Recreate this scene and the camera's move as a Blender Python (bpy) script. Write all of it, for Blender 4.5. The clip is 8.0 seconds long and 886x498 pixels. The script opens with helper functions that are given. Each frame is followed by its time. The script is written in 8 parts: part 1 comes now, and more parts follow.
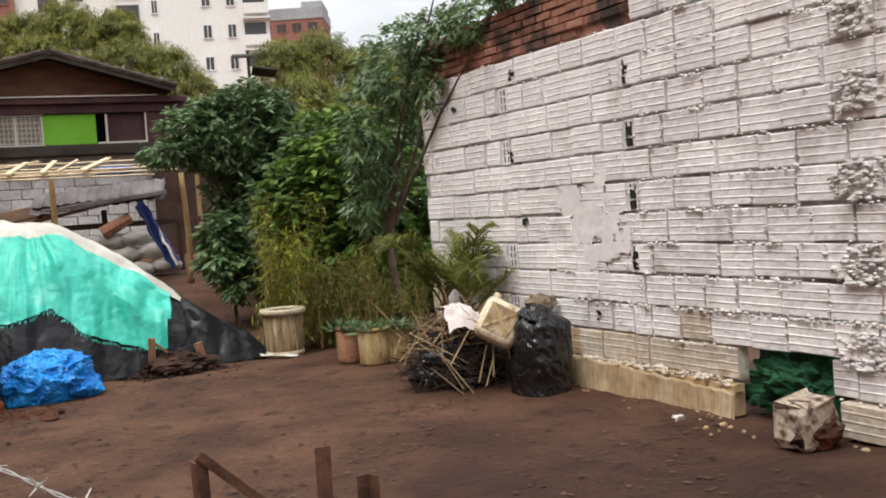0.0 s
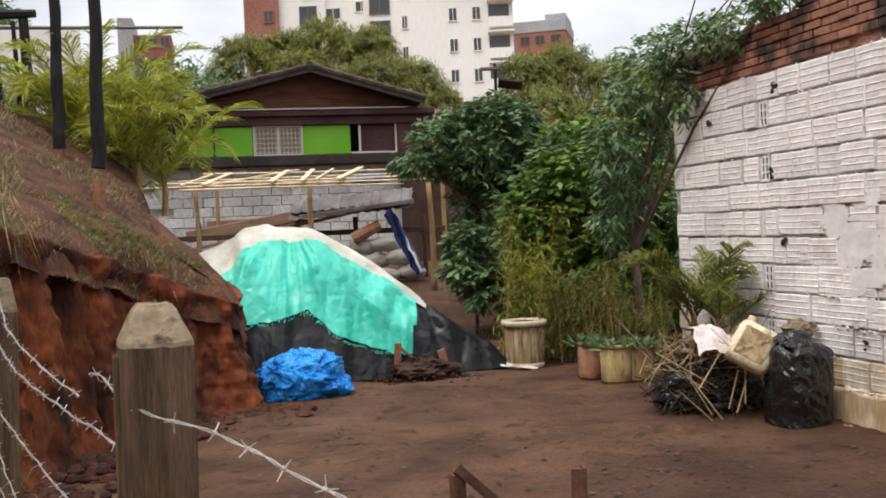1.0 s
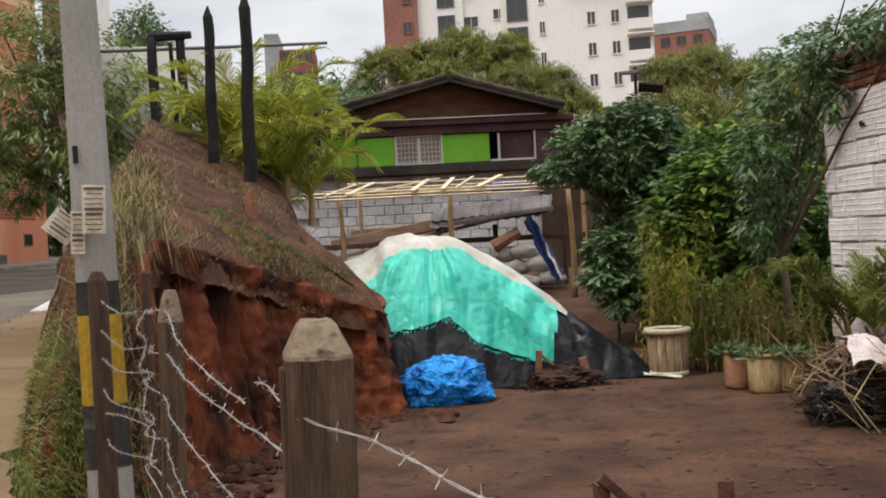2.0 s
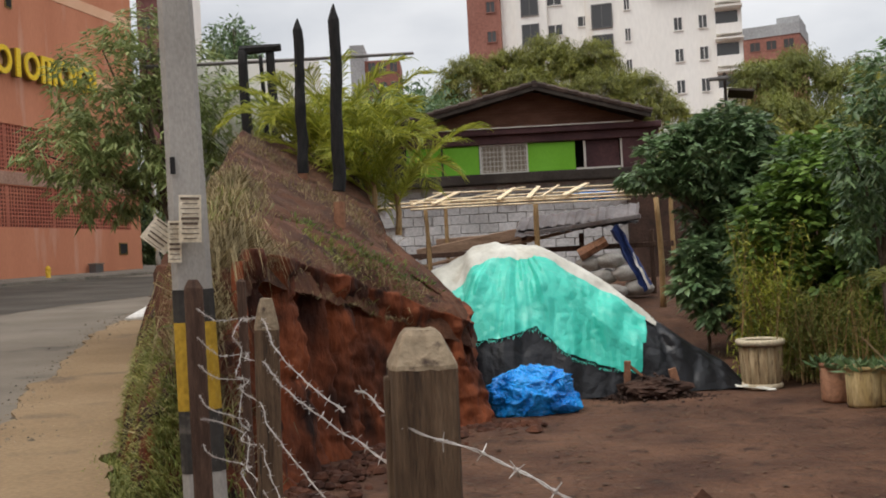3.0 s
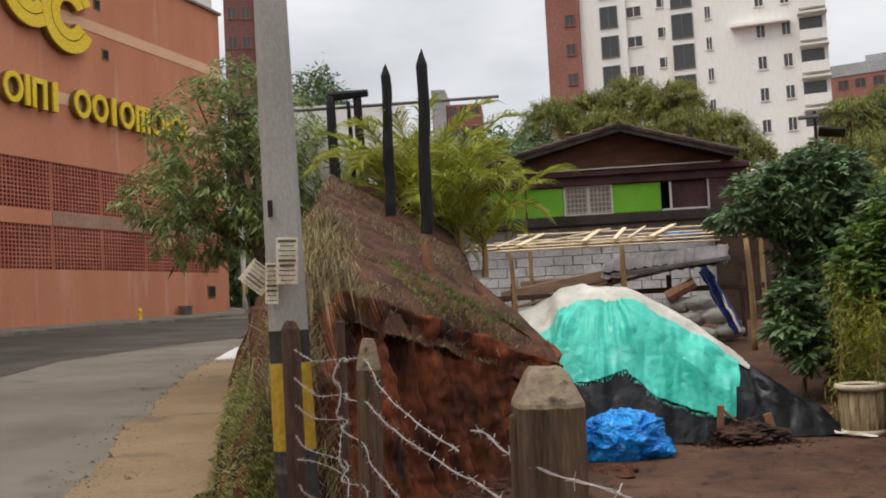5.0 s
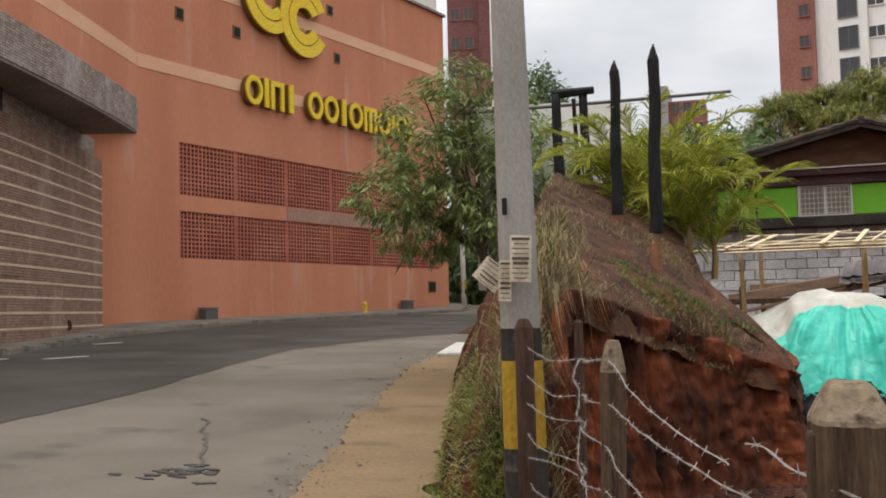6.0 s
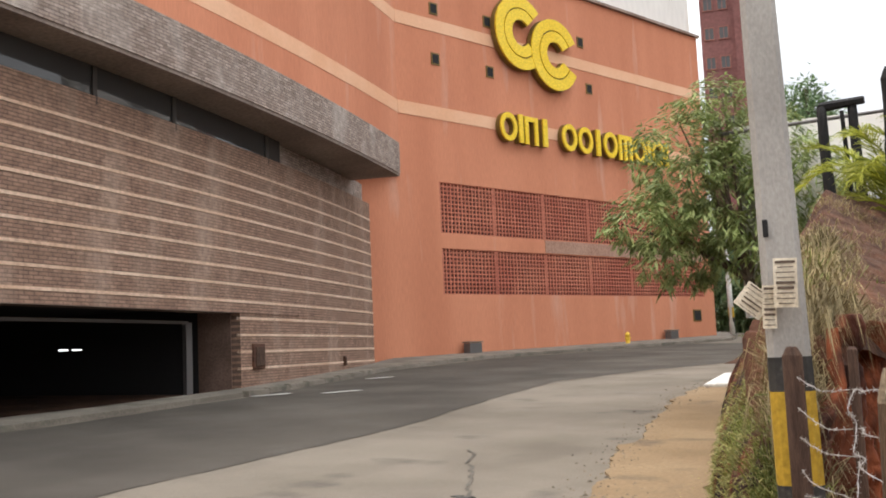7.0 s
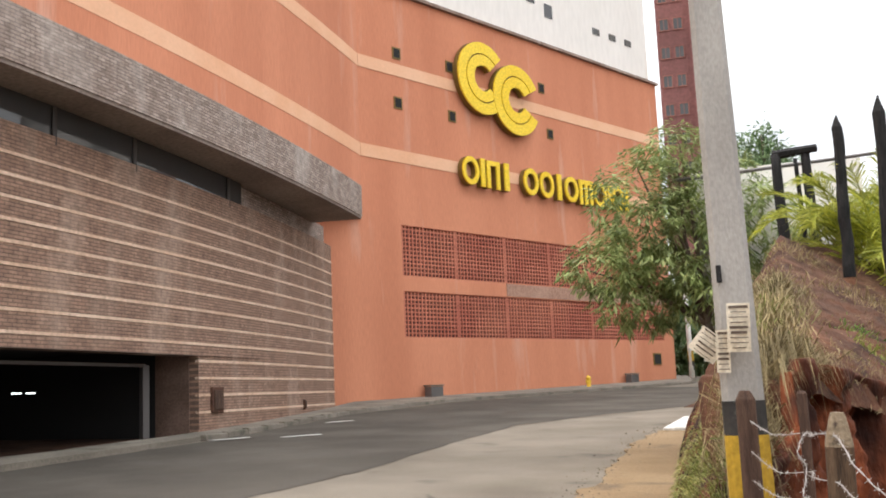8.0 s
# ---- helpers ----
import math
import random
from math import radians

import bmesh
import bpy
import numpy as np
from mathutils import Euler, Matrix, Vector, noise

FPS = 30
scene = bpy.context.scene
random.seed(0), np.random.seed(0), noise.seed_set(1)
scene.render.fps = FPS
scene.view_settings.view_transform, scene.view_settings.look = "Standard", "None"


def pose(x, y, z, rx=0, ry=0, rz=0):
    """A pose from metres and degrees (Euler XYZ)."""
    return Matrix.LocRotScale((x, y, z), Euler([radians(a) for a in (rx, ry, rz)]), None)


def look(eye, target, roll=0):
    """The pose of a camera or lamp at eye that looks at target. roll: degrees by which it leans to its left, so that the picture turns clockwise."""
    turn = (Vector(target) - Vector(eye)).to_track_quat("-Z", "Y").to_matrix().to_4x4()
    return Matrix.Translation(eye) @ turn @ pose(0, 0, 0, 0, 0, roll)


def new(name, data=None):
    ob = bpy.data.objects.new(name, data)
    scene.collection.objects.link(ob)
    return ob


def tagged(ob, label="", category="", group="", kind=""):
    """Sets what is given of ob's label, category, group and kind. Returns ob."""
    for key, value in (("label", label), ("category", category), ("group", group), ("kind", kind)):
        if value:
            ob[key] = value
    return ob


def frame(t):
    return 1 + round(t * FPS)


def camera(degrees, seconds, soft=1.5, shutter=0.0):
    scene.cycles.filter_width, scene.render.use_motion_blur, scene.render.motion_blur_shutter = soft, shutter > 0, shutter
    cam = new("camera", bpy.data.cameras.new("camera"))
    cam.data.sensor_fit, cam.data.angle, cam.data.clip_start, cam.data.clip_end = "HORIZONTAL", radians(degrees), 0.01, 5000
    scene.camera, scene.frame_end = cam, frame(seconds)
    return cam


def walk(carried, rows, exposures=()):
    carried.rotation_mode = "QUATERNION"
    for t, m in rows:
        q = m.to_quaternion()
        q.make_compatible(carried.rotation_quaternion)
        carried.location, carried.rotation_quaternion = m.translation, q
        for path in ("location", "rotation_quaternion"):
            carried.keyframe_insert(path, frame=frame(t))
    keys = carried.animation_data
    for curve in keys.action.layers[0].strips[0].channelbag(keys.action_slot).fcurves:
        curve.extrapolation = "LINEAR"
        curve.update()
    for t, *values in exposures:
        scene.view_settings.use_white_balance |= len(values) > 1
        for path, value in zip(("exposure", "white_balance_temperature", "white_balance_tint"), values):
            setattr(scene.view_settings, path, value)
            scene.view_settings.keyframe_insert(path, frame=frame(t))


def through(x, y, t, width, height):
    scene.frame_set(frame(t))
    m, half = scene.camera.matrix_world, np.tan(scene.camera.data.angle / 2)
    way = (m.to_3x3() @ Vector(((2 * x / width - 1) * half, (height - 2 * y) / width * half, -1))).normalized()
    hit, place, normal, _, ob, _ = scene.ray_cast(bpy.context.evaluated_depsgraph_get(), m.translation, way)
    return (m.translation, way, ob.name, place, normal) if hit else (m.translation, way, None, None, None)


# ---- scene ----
cam = camera(47.48, 8.0, soft=1.85)
# seconds, x, y, z, yaw, pitch, roll
ROWS = [
    (0.0, 0.001, 0.000, 1.649, -11.72, -2.49, 4.11),
    (0.5, -0.062, 0.037, 1.676, -4.17, -3.24, 3.39),
    (1.0, -0.100, 0.081, 1.673, 1.64, -1.06, 2.49),
    (1.5, -0.097, 0.011, 1.689, 6.41, -0.46, 2.72),
    (3.0, -0.141, 0.022, 1.696, 14.31, 0.42, 2.97),
    (3.5, -0.151, -0.002, 1.694, 17.30, 2.18, 2.80),
    (4.0, -0.126, -0.063, 1.716, 18.28, 3.84, 2.90),
    (4.2, -0.110, -0.085, 1.713, 17.96, 3.63, 2.95),
    (5.5, -0.286, 0.039, 1.686, 22.00, 2.77, 2.90),
    (6.0, -0.322, 0.005, 1.700, 31.11, 3.45, 1.36),
    (6.5, -0.356, 0.055, 1.704, 41.86, 4.94, 1.66),
    (7.0, -0.302, 0.052, 1.698, 45.96, 5.75, 2.47),
    (7.5, -0.253, 0.056, 1.684, 45.38, 6.79, 2.22),
    (8.0, -0.262, 0.040, 1.699, 43.79, 8.09, 2.43),
]
EXPOSURES = [(0.0, 0.42), (0.5, 0.48), (1.5, 0.3), (3.5, 0.08), (5.5, 0.04), (6.0, 0.12), (6.5, 0.45), (7.0, 0.80), (8.0, 0.98)]
walk(cam, [(t, pose(x, y, z, 90 + p, r, a)) for t, x, y, z, a, p, r in ROWS], EXPOSURES)

# ---- world and light ----
world = bpy.data.worlds.new("overcast_sky")
scene.world = world
world.use_nodes = True
wn, wl = world.node_tree.nodes, world.node_tree.links
wn.clear()
SUN_EL, SUN_AZ = radians(61), radians(225)
sky = wn.new("ShaderNodeTexSky")
sky.sky_type, sky.sun_disc = "NISHITA", False
sky.sun_elevation, sky.sun_rotation = SUN_EL, SUN_AZ
sky_gain = wn.new("ShaderNodeVectorMath")
sky_gain.operation = "SCALE"
sky_gain.inputs[3].default_value = 0.10
coord = wn.new("ShaderNodeTexCoord")
stretch = wn.new("ShaderNodeMapping")
stretch.inputs["Scale"].default_value = (1.0, 1.0, 2.6)
cloud = wn.new("ShaderNodeTexNoise")
cloud.inputs["Scale"].default_value, cloud.inputs["Detail"].default_value = 2.6, 6.0
cloud.inputs["Roughness"].default_value = 0.5
ramp = wn.new("ShaderNodeValToRGB")
ramp.color_ramp.elements[0].position, ramp.color_ramp.elements[0].color = 0.34, (0.60, 0.62, 0.66, 1)
ramp.color_ramp.elements[1].position, ramp.color_ramp.elements[1].color = 0.62, (0.95, 0.95, 0.96, 1)
mix = wn.new("ShaderNodeMixRGB")
mix.inputs[0].default_value = 0.9
back = wn.new("ShaderNodeBackground")
back.inputs[1].default_value = 0.95
out = wn.new("ShaderNodeOutputWorld")
wl.new(sky.outputs[0], sky_gain.inputs[0])
wl.new(coord.outputs["Generated"], stretch.inputs[0])
wl.new(stretch.outputs[0], cloud.inputs["Vector"])
wl.new(cloud.outputs["Fac"], ramp.inputs[0])
wl.new(sky_gain.outputs[0], mix.inputs[1])
wl.new(ramp.outputs[0], mix.inputs[2])
# an overcast sky is brightest overhead
up = wn.new("ShaderNodeSeparateXYZ")
wl.new(coord.outputs["Generated"], up.inputs[0])
zen = wn.new("ShaderNodeMapRange")
zen.inputs[1].default_value, zen.inputs[2].default_value, zen.inputs[3].default_value, zen.inputs[4].default_value = 0.25, 1.0, 1.0, 2.4
wl.new(up.outputs[2], zen.inputs[0])
dome = wn.new("ShaderNodeVectorMath")
dome.operation = "SCALE"
wl.new(mix.outputs[0], dome.inputs[0])
wl.new(zen.outputs[0], dome.inputs[3])
wl.new(dome.outputs[0], back.inputs[0])
wl.new(back.outputs[0], out.inputs[0])
sun = new("sun", bpy.data.lights.new("sun", "SUN"))
sun.data.energy, sun.data.angle, sun.data.color = 1.7, radians(30), (1.0, 0.96, 0.9)
sun.matrix_world = look((0, 0, 60), (23.5, 23.5, 0))


# ---- materials ----
def mat(name, a, b, s1=2.0, s2=30.0, rough=0.85, bump=0.3, metal=0.0, vary=0.0, spec=0.3, stretch=(1, 1, 1), dirt=None, dirt_at=0.6, island=False, gloss_vary=0.0, grain=(0.72, 1.22)):
    """Two colours over a coarse noise, broken up by a fine one, with fine relief; dirt: a third colour in blotches."""
    m = bpy.data.materials.new(name)
    m.use_nodes = True
    n, l = m.node_tree.nodes, m.node_tree.links
    p = n["Principled BSDF"]
    geo = n.new("ShaderNodeNewGeometry")
    mp = n.new("ShaderNodeMapping")
    mp.inputs["Scale"].default_value = stretch
    l.new(geo.outputs["Position"], mp.inputs[0])
    def noise_of(s, detail=5.0):
        t = n.new("ShaderNodeTexNoise")
        t.inputs["Scale"].default_value, t.inputs["Detail"].default_value = s, detail
        l.new(mp.outputs[0], t.inputs["Vector"])
        return t.outputs["Fac"]
    def ramp_of(src, lo, hi):
        r = n.new("ShaderNodeMapRange")
        r.inputs[1].default_value, r.inputs[2].default_value = lo, hi
        l.new(src, r.inputs[0])
        return r.outputs[0]
    def blend(kind, fac, c1, c2):
        x = n.new("ShaderNodeMixRGB")
        x.blend_type = kind
        for i, v in enumerate((fac, c1, c2)):
            if hasattr(v, "is_linked"):
                l.new(v, x.inputs[i])
            else:
                x.inputs[i].default_value = v if i == 0 else (*v, 1)
        return x.outputs[0]
    fine = noise_of(s2)
    col = blend("MIX", ramp_of(noise_of(s1), 0.35, 0.65), a, b)
    if dirt:
        col = blend("MIX", ramp_of(noise_of(s1 * 2.3, 8.0), dirt_at, dirt_at + 0.14), col, dirt)
    gain = n.new("ShaderNodeMapRange")
    gain.inputs[1].default_value, gain.inputs[2].default_value, gain.inputs[3].default_value, gain.inputs[4].default_value = 0.25, 0.75, *grain
    l.new(fine, gain.inputs[0])
    hue = n.new("ShaderNodeHueSaturation")
    l.new(col, hue.inputs["Color"])
    if vary:
        who = geo.outputs["Random Per Island"] if island else n.new("ShaderNodeObjectInfo").outputs["Random"]
        v = n.new("ShaderNodeMapRange")
        v.inputs[3].default_value, v.inputs[4].default_value = 1 - vary, 1 + vary
        l.new(who, v.inputs[0])
        mul = n.new("ShaderNodeMath")
        mul.operation = "MULTIPLY"
        l.new(v.outputs[0], mul.inputs[0])
        l.new(gain.outputs[0], mul.inputs[1])
        l.new(mul.outputs[0], hue.inputs["Value"])
    else:
        l.new(gain.outputs[0], hue.inputs["Value"])
    l.new(hue.outputs[0], p.inputs["Base Color"])
    p.inputs["Metallic"].default_value = metal
    p.inputs["Specular IOR Level"].default_value = spec
    if gloss_vary:
        g = n.new("ShaderNodeMapRange")
        g.inputs[1].default_value, g.inputs[2].default_value = 0.35, 0.65
        g.inputs[3].default_value, g.inputs[4].default_value = max(0.05, rough - gloss_vary), min(1.0, rough + gloss_vary)
        l.new(noise_of(s1 * 1.7), g.inputs[0])
        l.new(g.outputs[0], p.inputs["Roughness"])
    else:
        p.inputs["Roughness"].default_value = rough
    if bump:
        bp = n.new("ShaderNodeBump")
        bp.inputs["Strength"].default_value, bp.inputs["Distance"].default_value = bump, 0.6 / s2
        l.new(fine, bp.inputs["Height"])
        l.new(bp.outputs[0], p.inputs["Normal"])
    return m


def leaf_mat(name, a, b, through=0.25, rough=0.5):
    """A leaf: its colour differs from leaf to leaf, and some light passes through it."""
    m = bpy.data.materials.new(name)
    m.use_nodes = True
    n, l = m.node_tree.nodes, m.node_tree.links
    p = n["Principled BSDF"]
    geo = n.new("ShaderNodeNewGeometry")
    x = n.new("ShaderNodeMixRGB")
    x.inputs[1].default_value, x.inputs[2].default_value = (*a, 1), (*b, 1)
    l.new(geo.outputs["Random Per Island"], x.inputs[0])
    big = n.new("ShaderNodeTexNoise")
    big.inputs["Scale"].default_value = 1.4
    l.new(geo.outputs["Position"], big.inputs["Vector"])
    g = n.new("ShaderNodeMapRange")
    g.inputs[1].default_value, g.inputs[2].default_value, g.inputs[3].default_value, g.inputs[4].default_value = 0.3, 0.7, 0.65, 1.35
    l.new(big.outputs["Fac"], g.inputs[0])
    hue = n.new("ShaderNodeHueSaturation")
    l.new(x.outputs[0], hue.inputs["Color"])
    l.new(g.outputs[0], hue.inputs["Value"])
    l.new(hue.outputs[0], p.inputs["Base Color"])
    p.inputs["Roughness"].default_value, p.inputs["Specular IOR Level"].default_value = rough, 0.35
    tr = n.new("ShaderNodeBsdfTranslucent")
    l.new(hue.outputs[0], tr.inputs[0])
    ms = n.new("ShaderNodeMixShader")
    ms.inputs[0].default_value = through
    l.new(p.outputs[0], ms.inputs[1])
    l.new(tr.outputs[0], ms.inputs[2])
    l.new(ms.outputs[0], n["Material Output"].inputs["Surface"])
    return m


def plain(name, c, rough=0.5, metal=0.0, glow=None):
    m = bpy.data.materials.new(name)
    m.use_nodes = True
    p = m.node_tree.nodes["Principled BSDF"]
    p.inputs["Base Color"].default_value, p.inputs["Roughness"].default_value, p.inputs["Metallic"].default_value = (*c, 1), rough, metal
    if glow:
        p.inputs["Emission Color"].default_value, p.inputs["Emission Strength"].default_value = (*c, 1), glow
    return m


def soil_mat():
    """Dark trodden soil on the flat, raw red clay where the ground is cut steeply, dry litter on the bank."""
    m = mat("soil", (0.058, 0.0255, 0.014), (0.130, 0.064, 0.0355), 1.1, 26, 0.9, 0.8, dirt=(0.034, 0.016, 0.009), dirt_at=0.575)
    n, l = m.node_tree.nodes, m.node_tree.links
    p = n["Principled BSDF"]
    old = p.inputs["Base Color"].links[0].from_socket
    geo = n.new("ShaderNodeNewGeometry")
    sep = n.new("ShaderNodeSeparateXYZ")
    l.new(geo.outputs["True Normal"], sep.inputs[0])
    steep = n.new("ShaderNodeMapRange")
    steep.inputs[1].default_value, steep.inputs[2].default_value, steep.inputs[3].default_value, steep.inputs[4].default_value = 0.35, 0.62, 1.0, 0.0
    l.new(sep.outputs[2], steep.inputs[0])
    cn = n.new("ShaderNodeTexNoise")
    cn.inputs["Scale"].default_value, cn.inputs["Detail"].default_value = 3.4, 9
    l.new(geo.outputs["Position"], cn.inputs["Vector"])
    cr = n.new("ShaderNodeValToRGB")
    cr.color_ramp.elements[0].position, cr.color_ramp.elements[0].color = 0.41, (0.017, 0.0065, 0.0045, 1)
    cr.color_ramp.elements[1].position, cr.color_ramp.elements[1].color = 0.66, (0.21, 0.056, 0.022, 1)
    l.new(cn.outputs["Fac"], cr.inputs[0])
    x = n.new("ShaderNodeMixRGB")
    l.new(steep.outputs[0], x.inputs[0])
    l.new(old, x.inputs[1])
    l.new(cr.outputs[0], x.inputs[2])
    l.new(x.outputs[0], p.inputs["Base Color"])
    # redder, barer soil on the bank's slope
    mid = n.new("ShaderNodeMapRange")
    mid.inputs[1].default_value, mid.inputs[2].default_value, mid.inputs[3].default_value, mid.inputs[4].default_value = 0.72, 0.95, 0.85, 0.0
    l.new(sep.outputs[2], mid.inputs[0])
    br = n.new("ShaderNodeValToRGB")
    br.color_ramp.elements[0].position, br.color_ramp.elements[0].color = 0.40, (0.040, 0.0165, 0.0095, 1)
    br.color_ramp.elements[1].position, br.color_ramp.elements[1].color = 0.64, (0.118, 0.050, 0.027, 1)
    l.new(cn.outputs["Fac"], br.inputs[0])
    y = n.new("ShaderNodeMixRGB")
    l.new(mid.outputs[0], y.inputs[0])
    l.new(old, y.inputs[1])
    l.new(br.outputs[0], y.inputs[2])
    l.new(y.outputs[0], x.inputs[1])
    # damp, darker soil towards the block wall
    far = n.new("ShaderNodeVectorMath")
    far.operation = "DISTANCE"
    far.inputs[1].default_value = (2.1, 4.6, 0.0)
    l.new(geo.outputs["Position"], far.inputs[0])
    wet = n.new("ShaderNodeMath")
    wet.operation = "MULTIPLY_ADD"
    wet.inputs[1].default_value = 2.4
    l.new(cn.outputs["Fac"], wet.inputs[0])
    l.new(far.outputs["Value"], wet.inputs[2])
    damp = n.new("ShaderNodeMapRange")
    damp.inputs[1].default_value, damp.inputs[2].default_value, damp.inputs[3].default_value, damp.inputs[4].default_value = 2.2, 4.6, 0.72, 0.0
    l.new(wet.outputs[0], damp.inputs[0])
    w = n.new("ShaderNodeMixRGB")
    w.inputs[2].default_value = (0.030, 0.0125, 0.0085, 1)
    l.new(damp.outputs[0], w.inputs[0])
    l.new(y.outputs[0], w.inputs[1])
    l.new(w.outputs[0], x.inputs[1])
    # clods and scuffs a hand wide under the fine grain
    cl = n.new("ShaderNodeTexNoise")
    cl.inputs["Scale"].default_value, cl.inputs["Detail"].default_value, cl.inputs["Roughness"].default_value = 5.0, 7, 0.62
    l.new(geo.outputs["Position"], cl.inputs["Vector"])
    b2 = n.new("ShaderNodeBump")
    b2.inputs["Strength"].default_value, b2.inputs["Distance"].default_value = 0.85, 0.11
    l.new(cl.outputs["Fac"], b2.inputs["Height"])
    fine_bump = p.inputs["Normal"].links[0].from_node
    l.new(b2.outputs[0], fine_bump.inputs["Normal"])
    return m


def creased(m, scale, strength, depth):
    """Sharp random folds of thin plastic, under the fine relief."""
    n, l = m.node_tree.nodes, m.node_tree.links
    geo = n.new("ShaderNodeNewGeometry")
    wob = n.new("ShaderNodeTexNoise")
    wob.inputs["Scale"].default_value, wob.inputs["Detail"].default_value = scale * 0.45, 4
    l.new(geo.outputs["Position"], wob.inputs["Vector"])
    add = n.new("ShaderNodeVectorMath")
    add.operation = "MULTIPLY_ADD"
    add.inputs[1].default_value = (0.5, 0.5, 0.5)
    l.new(wob.outputs["Color"], add.inputs[0])
    l.new(geo.outputs["Position"], add.inputs[2])
    v = n.new("ShaderNodeTexVoronoi")
    v.feature = "DISTANCE_TO_EDGE"
    v.inputs["Scale"].default_value = scale
    l.new(add.outputs[0], v.inputs["Vector"])
    b = n.new("ShaderNodeBump")
    b.inputs["Strength"].default_value, b.inputs["Distance"].default_value = strength, depth
    l.new(v.outputs["Distance"], b.inputs["Height"])
    p = n["Principled BSDF"]
    l.new(b.outputs[0], p.inputs["Normal"].links[0].from_node.inputs["Normal"])
    return m


M_CLAY = mat("cut_red_clay", (0.032, 0.011, 0.0065), (0.225, 0.060, 0.021), 1.8, 17, 0.92, 1.0, stretch=(1, 1, 0.42), dirt=(0.022, 0.0095, 0.0065), dirt_at=0.555, grain=(0.6, 1.35))
M_SOIL = soil_mat()
M_CREST = mat("bank_soil", (0.046, 0.0195, 0.0115), (0.128, 0.055, 0.029), 2.3, 24, 0.95, 0.9, dirt=(0.027, 0.0125, 0.008), dirt_at=0.55)
M_ASPHALT = mat("worn_asphalt", (0.148, 0.126, 0.099), (0.218, 0.188, 0.149), 0.42, 60, 0.92, 0.4, spec=0.15, dirt=(0.115, 0.101, 0.083), dirt_at=0.62, gloss_vary=0.15, grain=(0.84, 1.14))
M_ASPHALT_NEW = mat("darker_asphalt", (0.066, 0.058, 0.048), (0.100, 0.088, 0.073), 0.4, 60, 0.92, 0.4, spec=0.15, gloss_vary=0.15)
M_PATH = mat("sandy_path", (0.205, 0.136, 0.072), (0.285, 0.200, 0.114), 0.55, 25, 0.95, 0.6, dirt=(0.15, 0.106, 0.068), dirt_at=0.61, grain=(0.8, 1.15))
M_KERB = mat("kerb_concrete", (0.155, 0.135, 0.108), (0.25, 0.218, 0.178), 0.7, 25, 0.9, 0.4, dirt=(0.115, 0.108, 0.082), dirt_at=0.54)
M_PALE = mat("pale_concrete", (0.62, 0.60, 0.55), (0.75, 0.73, 0.68), 1, 20, 0.9, 0.3)
M_WHITE_BLOCK = mat("whitewashed_clay", (0.76, 0.735, 0.73), (0.90, 0.875, 0.865), 1.1, 16, 0.9, 0.4, vary=0.07, dirt=(0.50, 0.46, 0.44), dirt_at=0.60, grain=(0.88, 1.08))
M_BEIGE_BLOCK = mat("stained_whitewash", (0.52, 0.44, 0.33), (0.68, 0.62, 0.54), 1.6, 16, 0.9, 0.4, vary=0.08, dirt=(0.40, 0.30, 0.19), dirt_at=0.56)
M_TAN_BLOCK = mat("damp_clay", (0.40, 0.27, 0.14), (0.50, 0.38, 0.23), 1.8, 16, 0.9, 0.4, vary=0.08, dirt=(0.22, 0.13, 0.07), dirt_at=0.58)
M_MORTAR = mat("lumpy_mortar", (0.56, 0.53, 0.51), (0.78, 0.75, 0.73), 4, 40, 0.95, 0.6, dirt=(0.34, 0.32, 0.30), dirt_at=0.57)
M_ROUGHMORTAR = mat("bare_mortar", (0.52, 0.50, 0.48), (0.74, 0.71, 0.69), 5, 40, 0.95, 0.7, dirt=(0.32, 0.30, 0.28), dirt_at=0.58)
M_PLINTH = mat("stained_plinth", (0.40, 0.28, 0.155), (0.56, 0.45, 0.295), 2.4, 22, 0.92, 0.5, stretch=(1.6, 1.6, 0.22), dirt=(0.20, 0.125, 0.065), dirt_at=0.58)
M_WALLCORE = mat("raked_joint", (0.36, 0.345, 0.33), (0.55, 0.53, 0.51), 2, 30, 0.95, 0.5, dirt=(0.14, 0.13, 0.12), dirt_at=0.53)
M_REDBRICK = mat("weathered_red_brick", (0.25, 0.105, 0.07), (0.36, 0.18, 0.125), 1.3, 25, 0.9, 0.6, vary=0.25, dirt=(0.06, 0.042, 0.035), dirt_at=0.50)
M_ORANGE = mat("orange_wall", (0.52, 0.202, 0.112), (0.61, 0.252, 0.144), 0.30, 14, 0.9, 0.06, stretch=(1.5, 1.5, 0.22), dirt=(0.60, 0.32, 0.225), dirt_at=0.59, grain=(0.90, 1.08))
M_BAND = mat("peach_band", (0.72, 0.40, 0.24), (0.78, 0.48, 0.31), 0.4, 10, 0.9, 0.05, grain=(0.95, 1.04))
# reveal brick, darkened to hold the shade inside the garage opening
M_REVEAL_SHADE = mat("shaded_reveal_brick", (0.12, 0.075, 0.055), (0.20, 0.13, 0.10), 1, 20, 0.95, 0.3)
M_STONEBAND = mat("cream_course", (0.58, 0.39, 0.27), (0.70, 0.52, 0.39), 0.8, 10, 0.9, 0.15)
M_BEAM = mat("dark_brick_beam", (0.20, 0.135, 0.105), (0.33, 0.25, 0.205), 0.55, 7, 0.9, 0.3, vary=0.22, island=True, dirt=(0.42, 0.36, 0.32), dirt_at=0.62)
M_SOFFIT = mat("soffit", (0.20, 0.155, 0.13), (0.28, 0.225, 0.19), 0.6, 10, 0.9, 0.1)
M_GLASS = plain("dark_glass", (0.055, 0.055, 0.055), 0.05)
